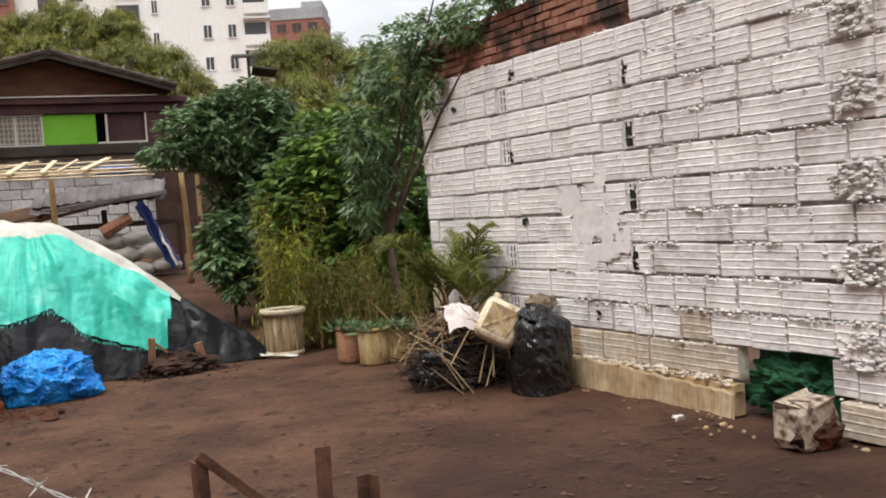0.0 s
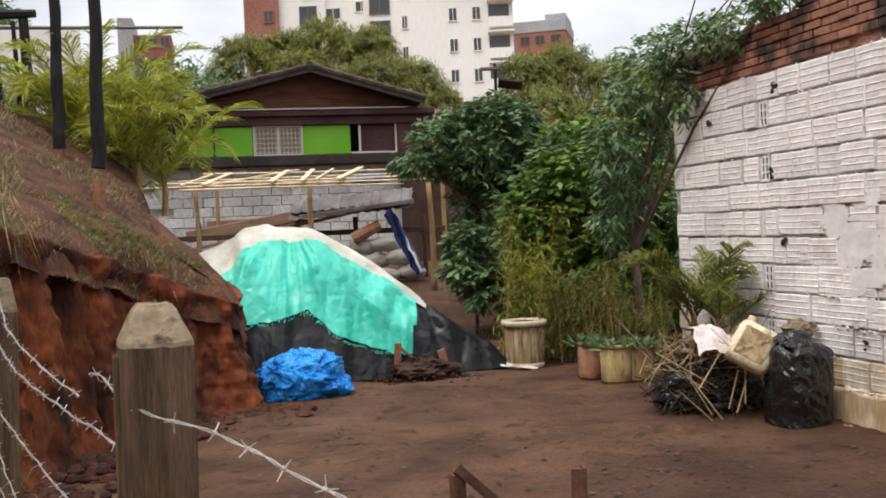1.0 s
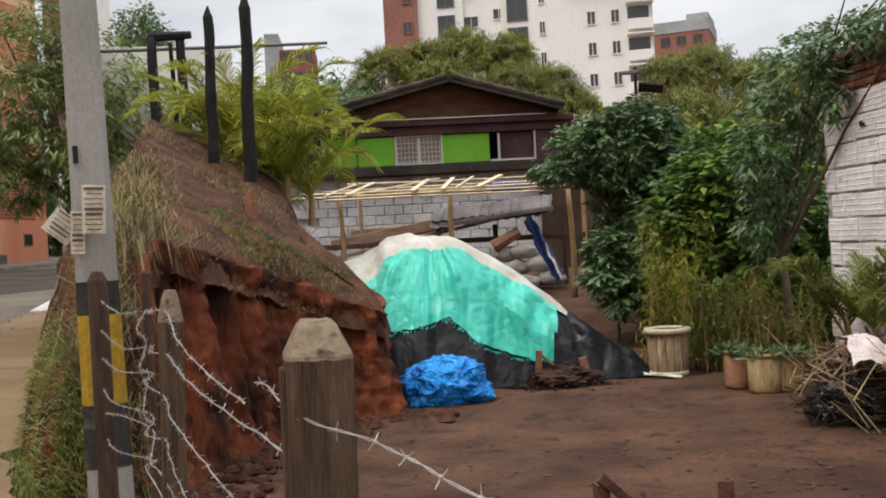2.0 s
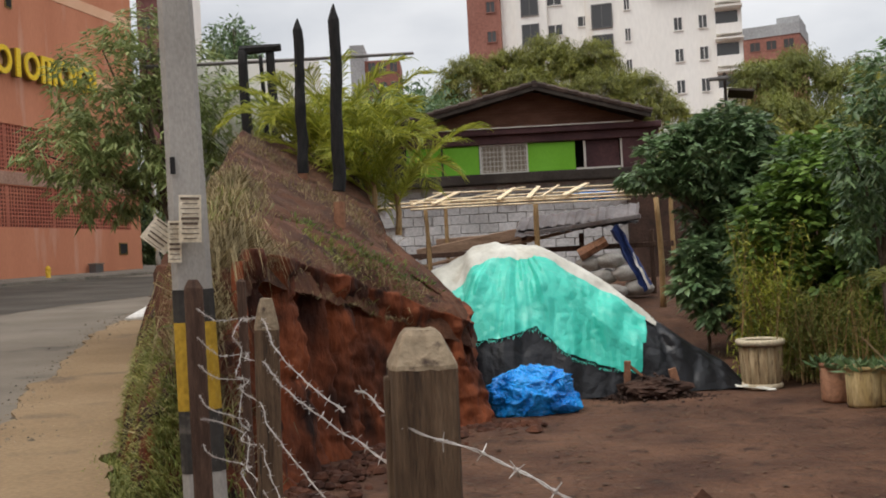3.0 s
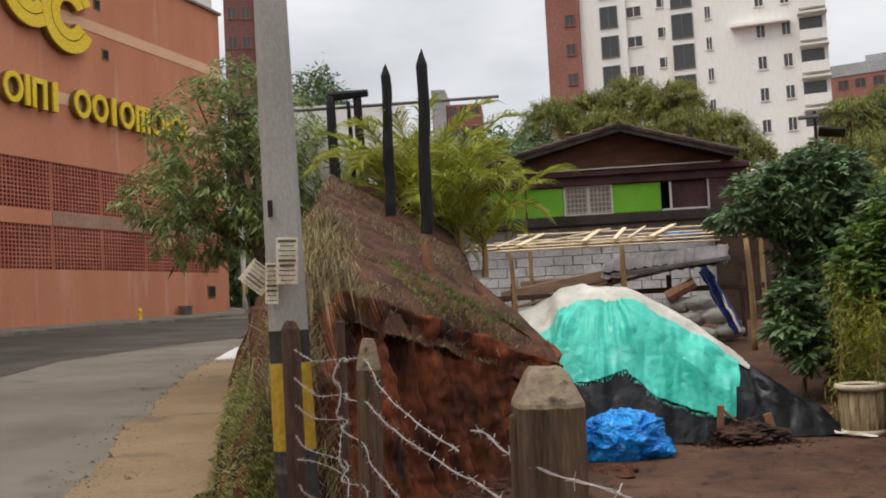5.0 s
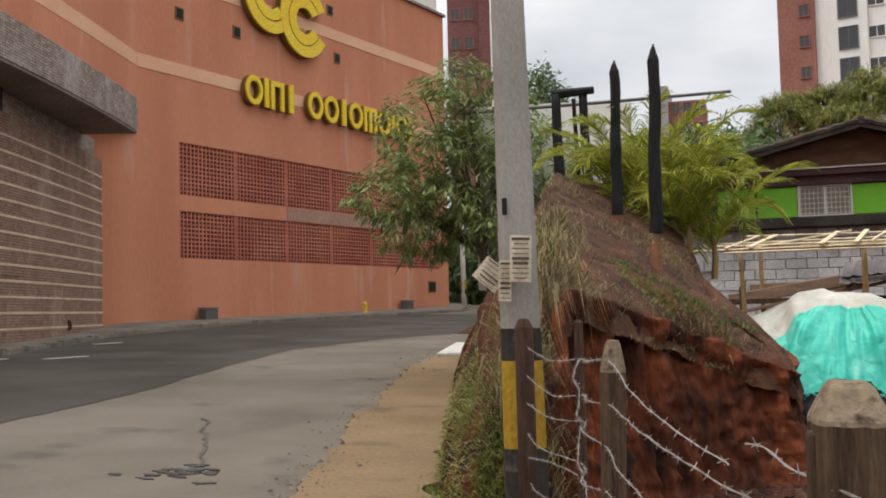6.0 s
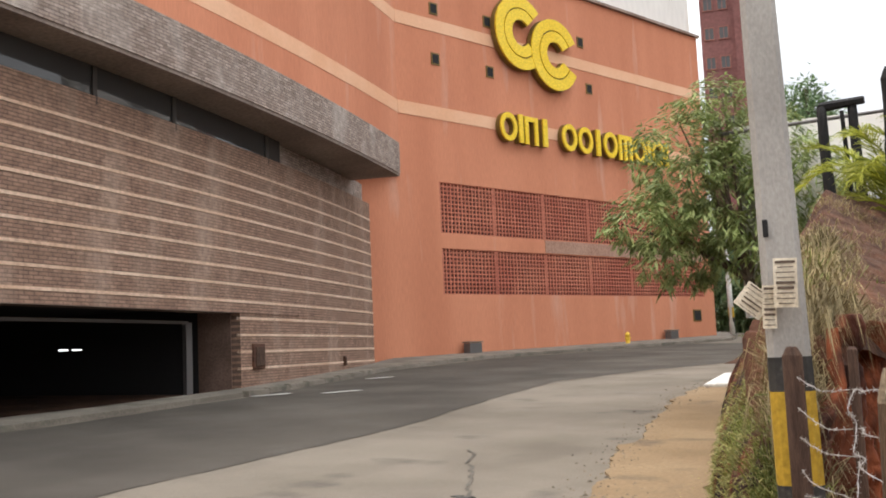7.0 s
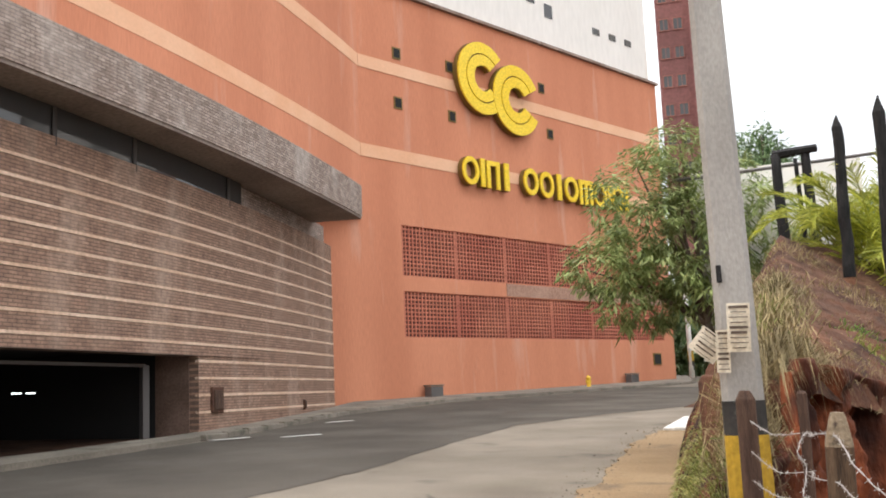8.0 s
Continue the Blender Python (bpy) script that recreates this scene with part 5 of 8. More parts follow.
for y, z in ((29.2, 1.32), (43.5, 1.55)):
    ob = thing("utility_box", "small grey metal cabinet by the wall", "utility box", pose(-28.7, y, z, 0, 0, 4), group="boxes by the wall")
    part("body", Shape().soft((0, 0, 0.32), (0.35, 0.75, 0.6), 0.02), M_FRAME, ob)
    part("cap", Shape().soft((0, 0, 0.66), (0.42, 0.82, 0.06), 0.015), M_KERB, ob)
ob = thing("striped_post", "slender white post with yellow and black bands", "post", pose(-28.6, 49.2, 1.55))
part("shaft", Shape().tube([(0, 0, 0), (0.02, -0.15, 5.5)], [0.16, 0.12], 12), M_PALE, ob, smooth=True)
part("black_band", Shape().tube([(0, 0, 0.75), (0, -0.02, 1.25)], 0.165, 12), M_POLEBLK, ob)
part("yellow_band", Shape().tube([(0, -0.02, 1.25), (0, -0.03, 1.8)], 0.165, 12), M_POLEYEL, ob)

# ---- far buildings ----


def flat_window(parent, x, y, z, w, h, fm=M_GREYSLAB, rz=0.0):
    """A window set 8 cm into a thin surround, on a facade that faces -y."""
    ob = part("window", Shape().box((0, 0.02, h / 2 + 0.04), (w + 0.16, 0.10, 0.08)).box((0, 0.02, -h / 2 - 0.04), (w + 0.2, 0.14, 0.08)).box((-w / 2 - 0.04, 0.02, 0), (0.08, 0.1, h)).box((w / 2 + 0.04, 0.02, 0), (0.08, 0.1, h)).box((0, 0.02, 0), (0.05, 0.06, h)), fm, parent)
    ob.matrix_basis = pose(x, y, z, 0, 0, rz)
    part("pane", Shape().box((0, 0.03, 0), (w, 0.03, h)), M_GLASS, ob)


tower = thing("apartment_tower", "white apartment tower with brick red side", "building", pose(0, 0, 0))
part("right_wing", Shape().box((-0.8, 99.0, 22), (10.6, 12.0, 44)), M_PLASTER, tower, "white rendered wing")
part("left_wing", Shape().box((-11.6, 101.0, 22), (11.4, 13.0, 44)), M_PLASTER, tower, "white rendered wing")
part("projecting_bay", Shape().box((-7.6, 96.4, 22), (3.4, 6, 44)), M_PLASTER, tower, "white projecting bay")
part("left_bay", Shape().box((-14.4, 96.6, 22), (3.0, 5, 36)), M_PLASTER, tower, "white projecting bay")
part("red_side", Shape().box((-18.9, 100.0, 24), (3.2, 12.0, 48)), M_REDTOWER, tower, "brick red wing")
part("red_bay", Shape().box((-16.4, 98.0, 33), (2.0, 5, 20)), M_REDTOWER, tower, "brick red bay")
part("canopy", Shape().box((-1.0, 92.6, 24.9), (5.0, 0.8, 0.25)), M_PLASTER, tower)
for i in range(10):
    z = 12.95 + 2.83 * i
    for x in (-1.0, 1.15):
        flat_window(tower, x, 92.93, z, 0.68, 1.12, M_PLASTER)
    flat_window(tower, -5.45, 92.93, z - 0.5, 0.45, 1.1, M_PLASTER)
    flat_window(tower, -7.75, 93.33, z - 1.3, 1.75, 2.1, M_FRAME)
    flat_window(tower, -9.55, 94.43, z - 1.35, 1.0, 0.9, M_PLASTER)
    flat_window(tower, -12.2, 94.43, z - 1.9, 1.3, 0.95, M_PLASTER)
    flat_window(tower, -14.5, 94.03, z - 2.2, 1.5, 1.9, M_FRAME)
    flat_window(tower, -18.2, 93.93, z - 2.0, 0.8, 1.0, M_REDTOWER)
    # balcony: flat dark sheet painted for the recess's shade, parapet and slab
    part("balcony_shade", Shape().box((3.2, 92.97, z + 0.1), (1.9, 0.06, 1.2)), M_GLASS, tower)
    part("balcony", Shape().box((3.35, 92.5, z - 1.0), (2.2, 1.0, 0.9)), M_PLASTER, tower, "white balcony")
    part("balcony_roof", Shape().box((3.35, 92.4, z + 0.95), (2.4, 1.2, 0.14)), M_PLASTER, tower)
flats = thing("brick_apartment_block", "distant red brick apartment block with grey roof", "building", pose(11.0, 152, 0, 0, 0, -12))
part("wall", Shape().box((0, 0, 15), (9.5, 10, 30)), M_REDTOWER, flats)
part("grey_storey", Shape().box((0, 0, 30.6), (9.7, 10.2, 1.6)).box((3.2, 0, 31.6), (3, 8, 1.6)), M_GREYSLAB, flats)
for i in range(4):
    for x in (-3.4, -1.2, 1.0, 3.3):
        flat_window(flats, x, -5.03, 20.5 + 2.7 * i, 1.3, 1.2, M_REDTOWER)
flats2 = thing("grey_brick_block", "distant grey and brick apartment block", "building", pose(-40.0, 127, 0, 0, 0, 14))
part("wall", Shape().box((0, 0, 13.6), (6.0, 8, 27.2)), M_REDTOWER, flats2)
part("grey_side", Shape().box((-2.4, -0.4, 14.6), (1.8, 8, 29.2)), M_GREYSLAB, flats2)
for i in range(4):
    for x in (-0.6, 0.8, 2.2):
        flat_window(flats2, x, -4.03, 18.5 + 2.6 * i, 0.9, 1.3, M_REDTOWER)
flats3 = thing("maroon_tower", "tall maroon brick apartment tower", "building", pose(-45.4, 80.5, 0, 0, 0, 28))
part("wall", Shape().box((0, 0, 26), (3.6, 8, 52)).box((1.5, -3.6, 26), (1.0, 1.6, 52)), M_DARKTOWER, flats3)
part("pale_wing", Shape().box((2.75, -2.0, 26), (1.4, 6, 52)), M_PLASTER, flats3, "pale rendered wing")
for i in range(9):
    for x in (-1.1, 0.1):
        flat_window(flats3, x, -4.03, 17.5 + 2.6 * i, 0.7, 1.0, M_REDTOWER)

# ---- house ----
HOUSE = pose(-4.55, 23.12, 0, 0, 0, 13.0)   # local: x along the front, y to the back
house = thing("house", "small brown wooden house with lime green panels over block wall", "house", HOUSE)


def sheet(outline_z, y0, y1):
    """An outline in x, z given depth from y0 to y1."""
    s = Shape()
    n = len(outline_z)
    s.add([(x, y, z) for y in (y0, y1) for x, z in outline_z], [tuple(range(n)), tuple(range(n, 2 * n))[::-1]] + [((i + 1) % n, i, n + i, n + (i + 1) % n) for i in range(n)])
    return s


PEAK, EAVE = 5.50, 4.74
HALVES = {-1: 3.15, 1: 2.6}
part("gable", sheet([(-2.2, 4.6), (3.4, 4.6), (0.85, 5.42)], 0.05, 0.2), M_HOUSEWOOD, house, "brown boarded gable")
for i in range(11):
    z = 4.66 + i * 0.07
    k = (5.42 - z) / 0.82
    part("gable_board", Shape().box((0.85 - 0.25 * k, 0.035, z), (5.5 * k, 0.03, 0.055)), M_HOUSEWOOD, house)
part("fascia", Shape().soft((0.4, -0.12, 4.50), (6.7, 0.22, 0.14), 0.02), M_MAROON, house, "maroon fascia")
part("fascia_flashing", Shape().box((0.6, -0.25, 4.585), (5.0, 0.05, 0.025)), M_CREAMFRAME, house, "pale metal flashing")
part("lintel", Shape().soft((0.4, -0.02, 4.33), (6.6, 0.16, 0.2), 0.02), M_MAROON, house, "maroon lintel")
# near-black sheet painted for the shade inside the house
part("room_wall", Shape().box((0.4, 0.7, 3.9), (6.4, 0.05, 0.9)), M_DARK, house)
part("side_wall", Shape().box((-2.55, 2.5, 3.9), (0.15, 5, 1.3)).box((3.55, 2.5, 3.9), (0.15, 5, 1.3)), M_MAROON, house, "maroon side wall")
for x0, x1 in ((-2.17, -1.36), (-1.32, -0.48), (0.66, 1.76)):
    pn = part("green_panel", Shape().soft(((x0 + x1) / 2, 0, 3.89), (x1 - x0, 0.04, 0.66), 0.008), M_LIME, house, "lime green painted panel")
part("panel_batten", Shape().box((-1.34, -0.03, 3.89), (0.04, 0.04, 0.68)), M_SLAB, house)
win = part("window_frame", Shape().box((0.10, 0, 4.225), (1.1, 0.06, 0.05)).box((0.10, 0, 3.56), (1.1, 0.06, 0.05)).box((-0.44, 0, 3.89), (0.05, 0.06, 0.7)).box((0.1, 0, 3.89), (0.05, 0.06, 0.66)).box((0.64, 0, 3.89), (0.04, 0.06, 0.7)), M_CREAMFRAME, house, "cream window frame")
for x0 in (-0.42, 0.12):
    part("lattice_pane", Shape().box((x0 + 0.26, 0.03, 3.89), (0.5, 0.02, 0.64)), M_LATTICE, win, "grey brown mesh pane")
    s = Shape()
    for i in range(6):
        s.tube([(x0 + 0.02 + 0.09 * i, 0.012, 3.57), (x0 + 0.02 + 0.09 * i, 0.012, 4.21)], 0.008, 4)
        s.tube([(x0, 0.014, 3.62 + 0.11 * i), (x0 + 0.5, 0.014, 3.62 + 0.11 * i)], 0.008, 4)
    part("lattice", s, M_CREAMFRAME, win)
part("opening_bar", Shape().box((1.98, 0, 3.9), (0.05, 0.06, 0.62), pose(0, 0, 0)).box((2.3, 0, 3.575), (1.05, 0.06, 0.04)).box((2.83, 0, 3.9), (0.04, 0.06, 0.68)), M_CREAMFRAME, house, "cream bars across the opening")
part("corner_panel", Shape().soft((3.2, 0.0, 3.9), (0.7, 0.08, 0.75), 0.01), M_MAROON, house, "maroon panel")
# solid dark sheets fill these two openings in place of shade
part("dark_shutter", Shape().box((2.4, 0.08, 3.9), (0.8, 0.04, 0.62)), M_MAROON, house, "dark maroon sheet painted for the shaded opening")
part("left_opening", Shape().box((-2.4, 0.02, 3.9), (0.35, 0.06, 0.7)), M_SLAB, house)
part("floor_beam", Shape().soft((0.5, -0.05, 3.42), (7.2, 0.4, 0.24), 0.03), M_SLAB, house, "dark damp floor beam")
# roof of tiles on boards
def roof_half(sgn):
    HALF = HALVES[sgn]
    x0, x1 = 0.85, 0.85 + sgn * HALF
    part("roof_deck", sheet([(x0, PEAK - 0.05), (x1, EAVE - 0.05), (x1, EAVE), (x0, PEAK)], -0.55, 6.0), M_SLAB, house, "dark roof deck")
    s = Shape()
    slope = math.atan2(EAVE - PEAK, HALF)
    for j in range(44):
        yy = -0.6 + j * 0.15
        for i in range(11):
            t0, t1 = i / 11 * HALF - 0.03, (i + 1) / 11 * HALF + 0.03
            za, zb = PEAK + math.tan(slope) * t0, PEAK + math.tan(slope) * t1
            w = 0.02 * fn(i, j, 1, 3.1)
            s.tube([(x0 + sgn * t0, yy + w, za + 0.0), (x0 + sgn * t1, yy + w, zb + 0.02)], [0.055, 0.07], 6)
    part("roof_tiles", s, M_TILE, house, "rows of dark mossy barrel tiles")


roof_half(-1)
roof_half(1)
s = Shape()
for i in range(20):
    s.tube([(0.85, -0.65 + i * 0.34, PEAK + 0.0), (0.85, -0.28 + i * 0.34, PEAK + 0.02)], 0.085, 8)
part("ridge_tiles", s, M_TILE, house)
for sgn in (-1, 1):
    HALF = HALVES[sgn]
    part("barge_board", sheet([(0.85, PEAK - 0.14), (0.85 + sgn * HALF, EAVE - 0.14), (0.85 + sgn * HALF, EAVE - 0.02), (0.85, PEAK - 0.02)], -0.62, -0.58), M_SLAB, house, "dark barge board")
s = Shape()
for sgn in (-1, 1):
    for k in range(9):
        t = (k + 0.15) / 9
        s.box((0.85 + sgn * HALVES[sgn] * t, -0.64, PEAK - (PEAK - EAVE) * t + 0.035), (0.2, 0.02, 0.02), None)
part("tile_edge", s, M_KERB, house, "pale worn tile ends")
part("lower_back", Shape().box((0.5, 0.3, 1.8), (7.0, 0.2, 3.1)), M_ROUGHMORTAR, house, "grey mortar wall behind the blocks")
part("earth_side", Shape().box((3.6, -0.1, 1.7), (1.4, 0.2, 3.2)), mat("damp_earth_wall", (0.045, 0.026, 0.019), (0.085, 0.048, 0.034), 1.5, 20, 0.95, 0.5, dirt=(0.025, 0.017, 0.013), dirt_at=0.55), house, "dark damp stained wall end")
rngh = random.Random(8)
gblock = Shape().soft((0, 0, 0), (0.425, 0.16, 0.212), 0.012).mesh("grey_block", M_GREYBLOCK)
for r in range(12):
    z = 0.75 + r * 0.222
    x = -2.75 + (r % 2) * 0.22
    while x < 3.1:
        if z < 3.25 and not (z > 2.98 and rngh.random() < 0.35) and not (x > 2.0 and (z < 1.5 or z > 2.5)) and not (x < -2.2 and rngh.random() < 0.2):
            ob = part("grey_block", gblock, M_GREYBLOCK, house)
            ob.matrix_basis = pose(x + rngh.uniform(-0.005, 0.005), 0.13 + rngh.uniform(-0.012, 0.012), z, 0, 0, rngh.uniform(-1, 1))
        x += 0.44
part("bare_rod", Shape().tube([(-3.6, -0.3, 4.05), (-1.9, -0.3, 4.02)], 0.015, 6), M_FRAME, house)

# ---- lath shelter ----
shelter = thing("lath_shelter", "makeshift shelter frame of cane posts and pale laths", "shelter")


def stick(a, b, r, bend=0.0, seed=0, n=7, k=6):
    a, b = Vector(a), Vector(b)
    rr = random.Random(seed)
    side = Vector((rr.uniform(-1, 1), rr.uniform(-1, 1), rr.uniform(-0.6, 0.3)))
    pts = [a.lerp(b, i / n) + side * bend * math.sin(math.pi * i / n) for i in range(n + 1)]
    return Shape().tube(pts, [r * (1.05 - 0.25 * i / n) for i in range(n + 1)], k)


for i, (x, y, z0, z1, r) in enumerate(((-4.72, 17.0, 0.5, 2.62, 0.05), (-2.85, 17.5, 0.5, 2.56, 0.06), (-0.80, 17.7, 0.55, 2.52, 0.055), (-5.0, 19.6, 0.9, 2.9, 0.05), (-0.6, 19.8, 0.9, 2.85, 0.05))):
    part("post", stick((x, y, gh(x, y) - 0.05), (x - 0.03, y, z1), r, 0.03, i), M_CANE, shelter, "brown cane post", True)
for i, (y, z, x0, x1) in enumerate(((16.75, 2.56, -5.6, -0.2), (16.95, 2.63, -5.2, 0.3), (17.2, 2.66, -5.5, -0.6), (17.6, 2.70, -5.2, 0.2), (19.3, 2.93, -5.2, 0.6), (16.6, 2.50, -4.9, -1.2))):
    part("lath", stick((x0, y, z + 0.02), (x1, y + 0.25, z - 0.02), 0.017, 0.08, i + 20, 9), M_LATH, shelter, "pale split lath", True)
for i, (x, w, tilt) in enumerate(((-4.55, 0.09, 2), (-3.85, 0.07, -30), (-3.45, 0.09, 3), (-2.95, 0.08, 4), (-2.2, 0.10, -4), (-1.3, 0.10, 2), (-4.9, 0.05, 0), (-2.65, 0.04, 0))):
    part("rafter", Shape().soft((0, 0, 0), (w, 2.3, 0.03), 0.006), M_LATH, shelter, "pale sawn rafter").matrix_basis = pose(x, 17.8, 2.76, 8, 0, tilt)


def crumple(c, size, n, amp, seed, flat=0.1, sharp=5.0):
    """A crumpled bag: a ball pressed flat at its foot and creased."""
    bm = bmesh.new()
    bmesh.ops.create_icosphere(bm, subdivisions=n, radius=1)
    for v in bm.verts:
        p = v.co.normalized()
        q = p * 1.7 + Vector((seed * 3.1, seed, 0))
        crease = sum(abs(noise.noise(q * (1.3 * 2.0 ** k))) / 1.7 ** k for k in range(4))
        r = 1 + amp * (crease - 0.55) + amp * 0.6 * noise.noise(q * 0.9)
        v.co = Vector((p.x * r * size[0], p.y * r * size[1], max(p.z * r, -1 + flat) * size[2]))
    s = Shape()
    bm.verts.index_update()
    zmin = min(v.co.z for v in bm.verts)
    s.add([(v.co.x + c[0], v.co.y + c[1], v.co.z - zmin + c[2]) for v in bm.verts], [[v.index for v in f.verts] for f in bm.faces])
    bm.free()
    return s


def bag(size, seed, planes=34, fold=0.13, n=6, flat=0.15, tight=0.74):
    """A slack plastic bag: broad facets between sharp folds, sagging on its foot."""
    rq = random.Random(seed)
    cuts = []
    for _ in range(planes):
        d = Vector((rq.gauss(0, 1), rq.gauss(0, 1), rq.gauss(0, 0.8))).normalized()
        cuts.append((d, rq.uniform(tight, 1.02)))
    bm = bmesh.new()
    bmesh.ops.create_icosphere(bm, subdivisions=n, radius=1)
    s = Shape()
    for v in bm.verts:
        p = v.co.normalized()
        near = sorted(o / max(0.05, p.dot(d)) for d, o in cuts if p.dot(d) > 0.05)[:2] + [1.1, 1.1]
        r = min(1.15, near[0]) * 0.8 + min(1.2, near[1]) * 0.2
        q = p * 2.1 + Vector((seed * 1.7, seed, 3.0))
        warp = q + noise.noise_vector(q * 0.8) * 0.7
        ridge = (1 - abs(noise.noise(warp * 0.9))) ** 3 - 0.35
        ridge2 = (1 - abs(noise.noise(warp * 2.0 + Vector((5, 1, 2))))) ** 3 - 0.35
        r *= 1 + fold * ridge + fold * 0.5 * ridge2 + fold * 0.08 * noise.noise(q * 5)
        s.v.append((p.x * r * size[0], p.y * r * size[1], max(p.z * r, flat - 1) * size[2]))
    bm.verts.index_update()
    z0 = min(p[2] for p in s.v)
    s.v = [(x, y, z - z0) for x, y, z in s.v]
    s.f = [tuple(v.index for v in f.verts) for f in bm.faces]
    bm.free()
    return s


whole("blue_sheet", crumple((0, 0, 0), (0.36, 0.2, 0.09), 4, 0.5, 5), M_BLUE, "crumpled blue plastic sheet on the shelter frame", "sheet", pose(-1.95, 18.0, 2.56), smooth=False)
# stored timber, zinc and sacks under the shelter
def beam(name, a, b, w, h, material, label, category, seed=0):
    a, b = Vector(a), Vector(b)
    d = b - a
    m = Matrix.Translation((a + b) / 2) @ d.to_track_quat("X", "Z").to_matrix().to_4x4()
    return whole(name, Shape().soft((0, 0, 0), (d.length, w, h), min(w, h) * 0.15), material, label, category, m)


beam("plank", (-5.6, 19.4, 1.75), (-2.4, 19.3, 2.22), 0.12, 0.22, M_PLANK, "long weathered plank stored under the shelter", "plank")
beam("plank", (-5.7, 18.9, 1.45), (-2.2, 18.8, 2.1), 0.1, 0.06, M_PLANK, "thin reddish timber leaning under the shelter", "plank")
beam("plank", (-5.3, 19.8, 1.95), (-3.2, 19.6, 2.0), 0.1, 0.2, M_PLANK, "long weathered plank stored under the shelter", "plank")
rack = thing("timber_rack", "rough cross timbers carrying zinc sheets", "rack")
for x in (-5.3, -3.4, -2.3, -1.0):
    part("upright", Shape().soft((x, 19.15, (gh(x, 19.15) + 1.95) / 2), (0.09, 0.09, 1.95 - gh(x, 19.15) + 0.1), 0.01), M_DARKWOOD, rack)
part("rail", Shape().soft((-3.2, 19.15, 1.72), (5.2, 0.1, 0.1), 0.01), M_DARKWOOD, rack)
for i, (z, yy, tilt) in enumerate(((2.14, 19.0, 2), (2.2, 19.1, -3), (2.27, 19.2, 1))):
    s = Shape()
    nx = 40
    vs = [(x * 2.3 / nx - 1.15, yv, 0.018 * math.sin(x * 1.9) + (0.0 if yv < 0 else 0.1)) for yv in (-0.4, 0.4) for x in range(nx + 1)]
    vs += [(x, yv, z_ - 0.006) for x, yv, z_ in vs]
    m2 = 2 * (nx + 1)
    fs = [(i_, i_ + 1, nx + 2 + i_, nx + 1 + i_) for i_ in range(nx)] + [(m2 + i_ + 1, m2 + i_, m2 + nx + 1 + i_, m2 + nx + 2 + i_) for i_ in range(nx)] + [(i_ + 1, i_, m2 + i_, m2 + i_ + 1) for i_ in range(nx)]
    s.add(vs, fs)
    whole("zinc_sheet", s, M_ZINC, "corroded corrugated zinc sheet on the rack", "roofing sheet", pose(-2.35, yy, z, 12, 0, tilt) @ pose(0, 0, 0, 0, -4), group="zinc sheets")
beam("steel_tube", (-3.3, 18.7, 2.02), (-1.15, 18.6, 2.24), 0.09, 0.09, M_ZINC, "pale metal tube across the zinc sheets", "tube")
rs = random.Random(3)
for i, (x, y, z) in enumerate(((-1.7, 18.6, 0.75), (-1.25, 18.7, 0.8), (-2.15, 18.7, 0.75), (-1.9, 18.8, 1.03), (-1.45, 18.75, 1.07), (-1.75, 18.8, 1.32), (-2.15, 18.9, 1.28))):
    whole("sack", crumple((0, 0, 0), (0.28, 0.22, 0.15), 3, 0.22, i + 2.5), M_SACK, "dusty grey filled sack in a stack", "sack", pose(x, y, z, 0, 0, rs.uniform(-20, 20)), group="stacked sacks", smooth=True)
whole("roof_tile_piece", Shape().tube([(0, 0, 0), (0.5, 0, 0.25)], [0.12, 0.10], 8), M_TERRA, "broken reddish clay pipe on the sacks", "pipe", pose(-2.3, 18.7, 1.58, 0, 0, 10))
s = Shape()
for i in range(15):
    t = i / 14
    for j in range(7):
        u = j / 6 - 0.5
        s.v.append((0.55 * t + u * (0.15 - 0.03 * t) + 0.05 * fn(t * 9, u * 7, 1), 0.08 * math.sin(u * 9 + t * 4) - 0.25 * t, -1.15 * t + 0.14 * u + 0.04 * fn(t * 6, u * 4, 4)))
s.f = [(i * 7 + j, i * 7 + j + 1, (i + 1) * 7 + j + 1, (i + 1) * 7 + j) for i in range(14) for j in range(6)]
ob = thing("hanging_sheet", "navy blue plastic sheet with white stripe hanging down", "sheet", pose(-1.62, 18.45, 2.08))
part("sheet", s, M_NAVY, ob, smooth=True)
s2 = Shape()
for i in range(5, 15):
    x, y, z = s.v[i * 7 + 4]
    s2.v += [(x, y - 0.012, z), (x + 0.045, y - 0.014, z + 0.01)]
s2.f = [(2 * i, 2 * i + 1, 2 * i + 3, 2 * i + 2) for i in range(9)]
part("stripe", s2, M_PALE, ob, "broken white stripe")

# ---- covered heap ----
RX, RZ = (-3.7, -3.2, -2.85, -2.55, -2.05, -1.6, -1.15, -0.75, -0.3, 0.05, 0.25), (1.38, 1.58, 1.74, 1.79, 1.70, 1.45, 1.12, 0.80, 0.47, 0.27, 0.05)


def heap_top(x):
    return lerp_at(x, RX, RZ)


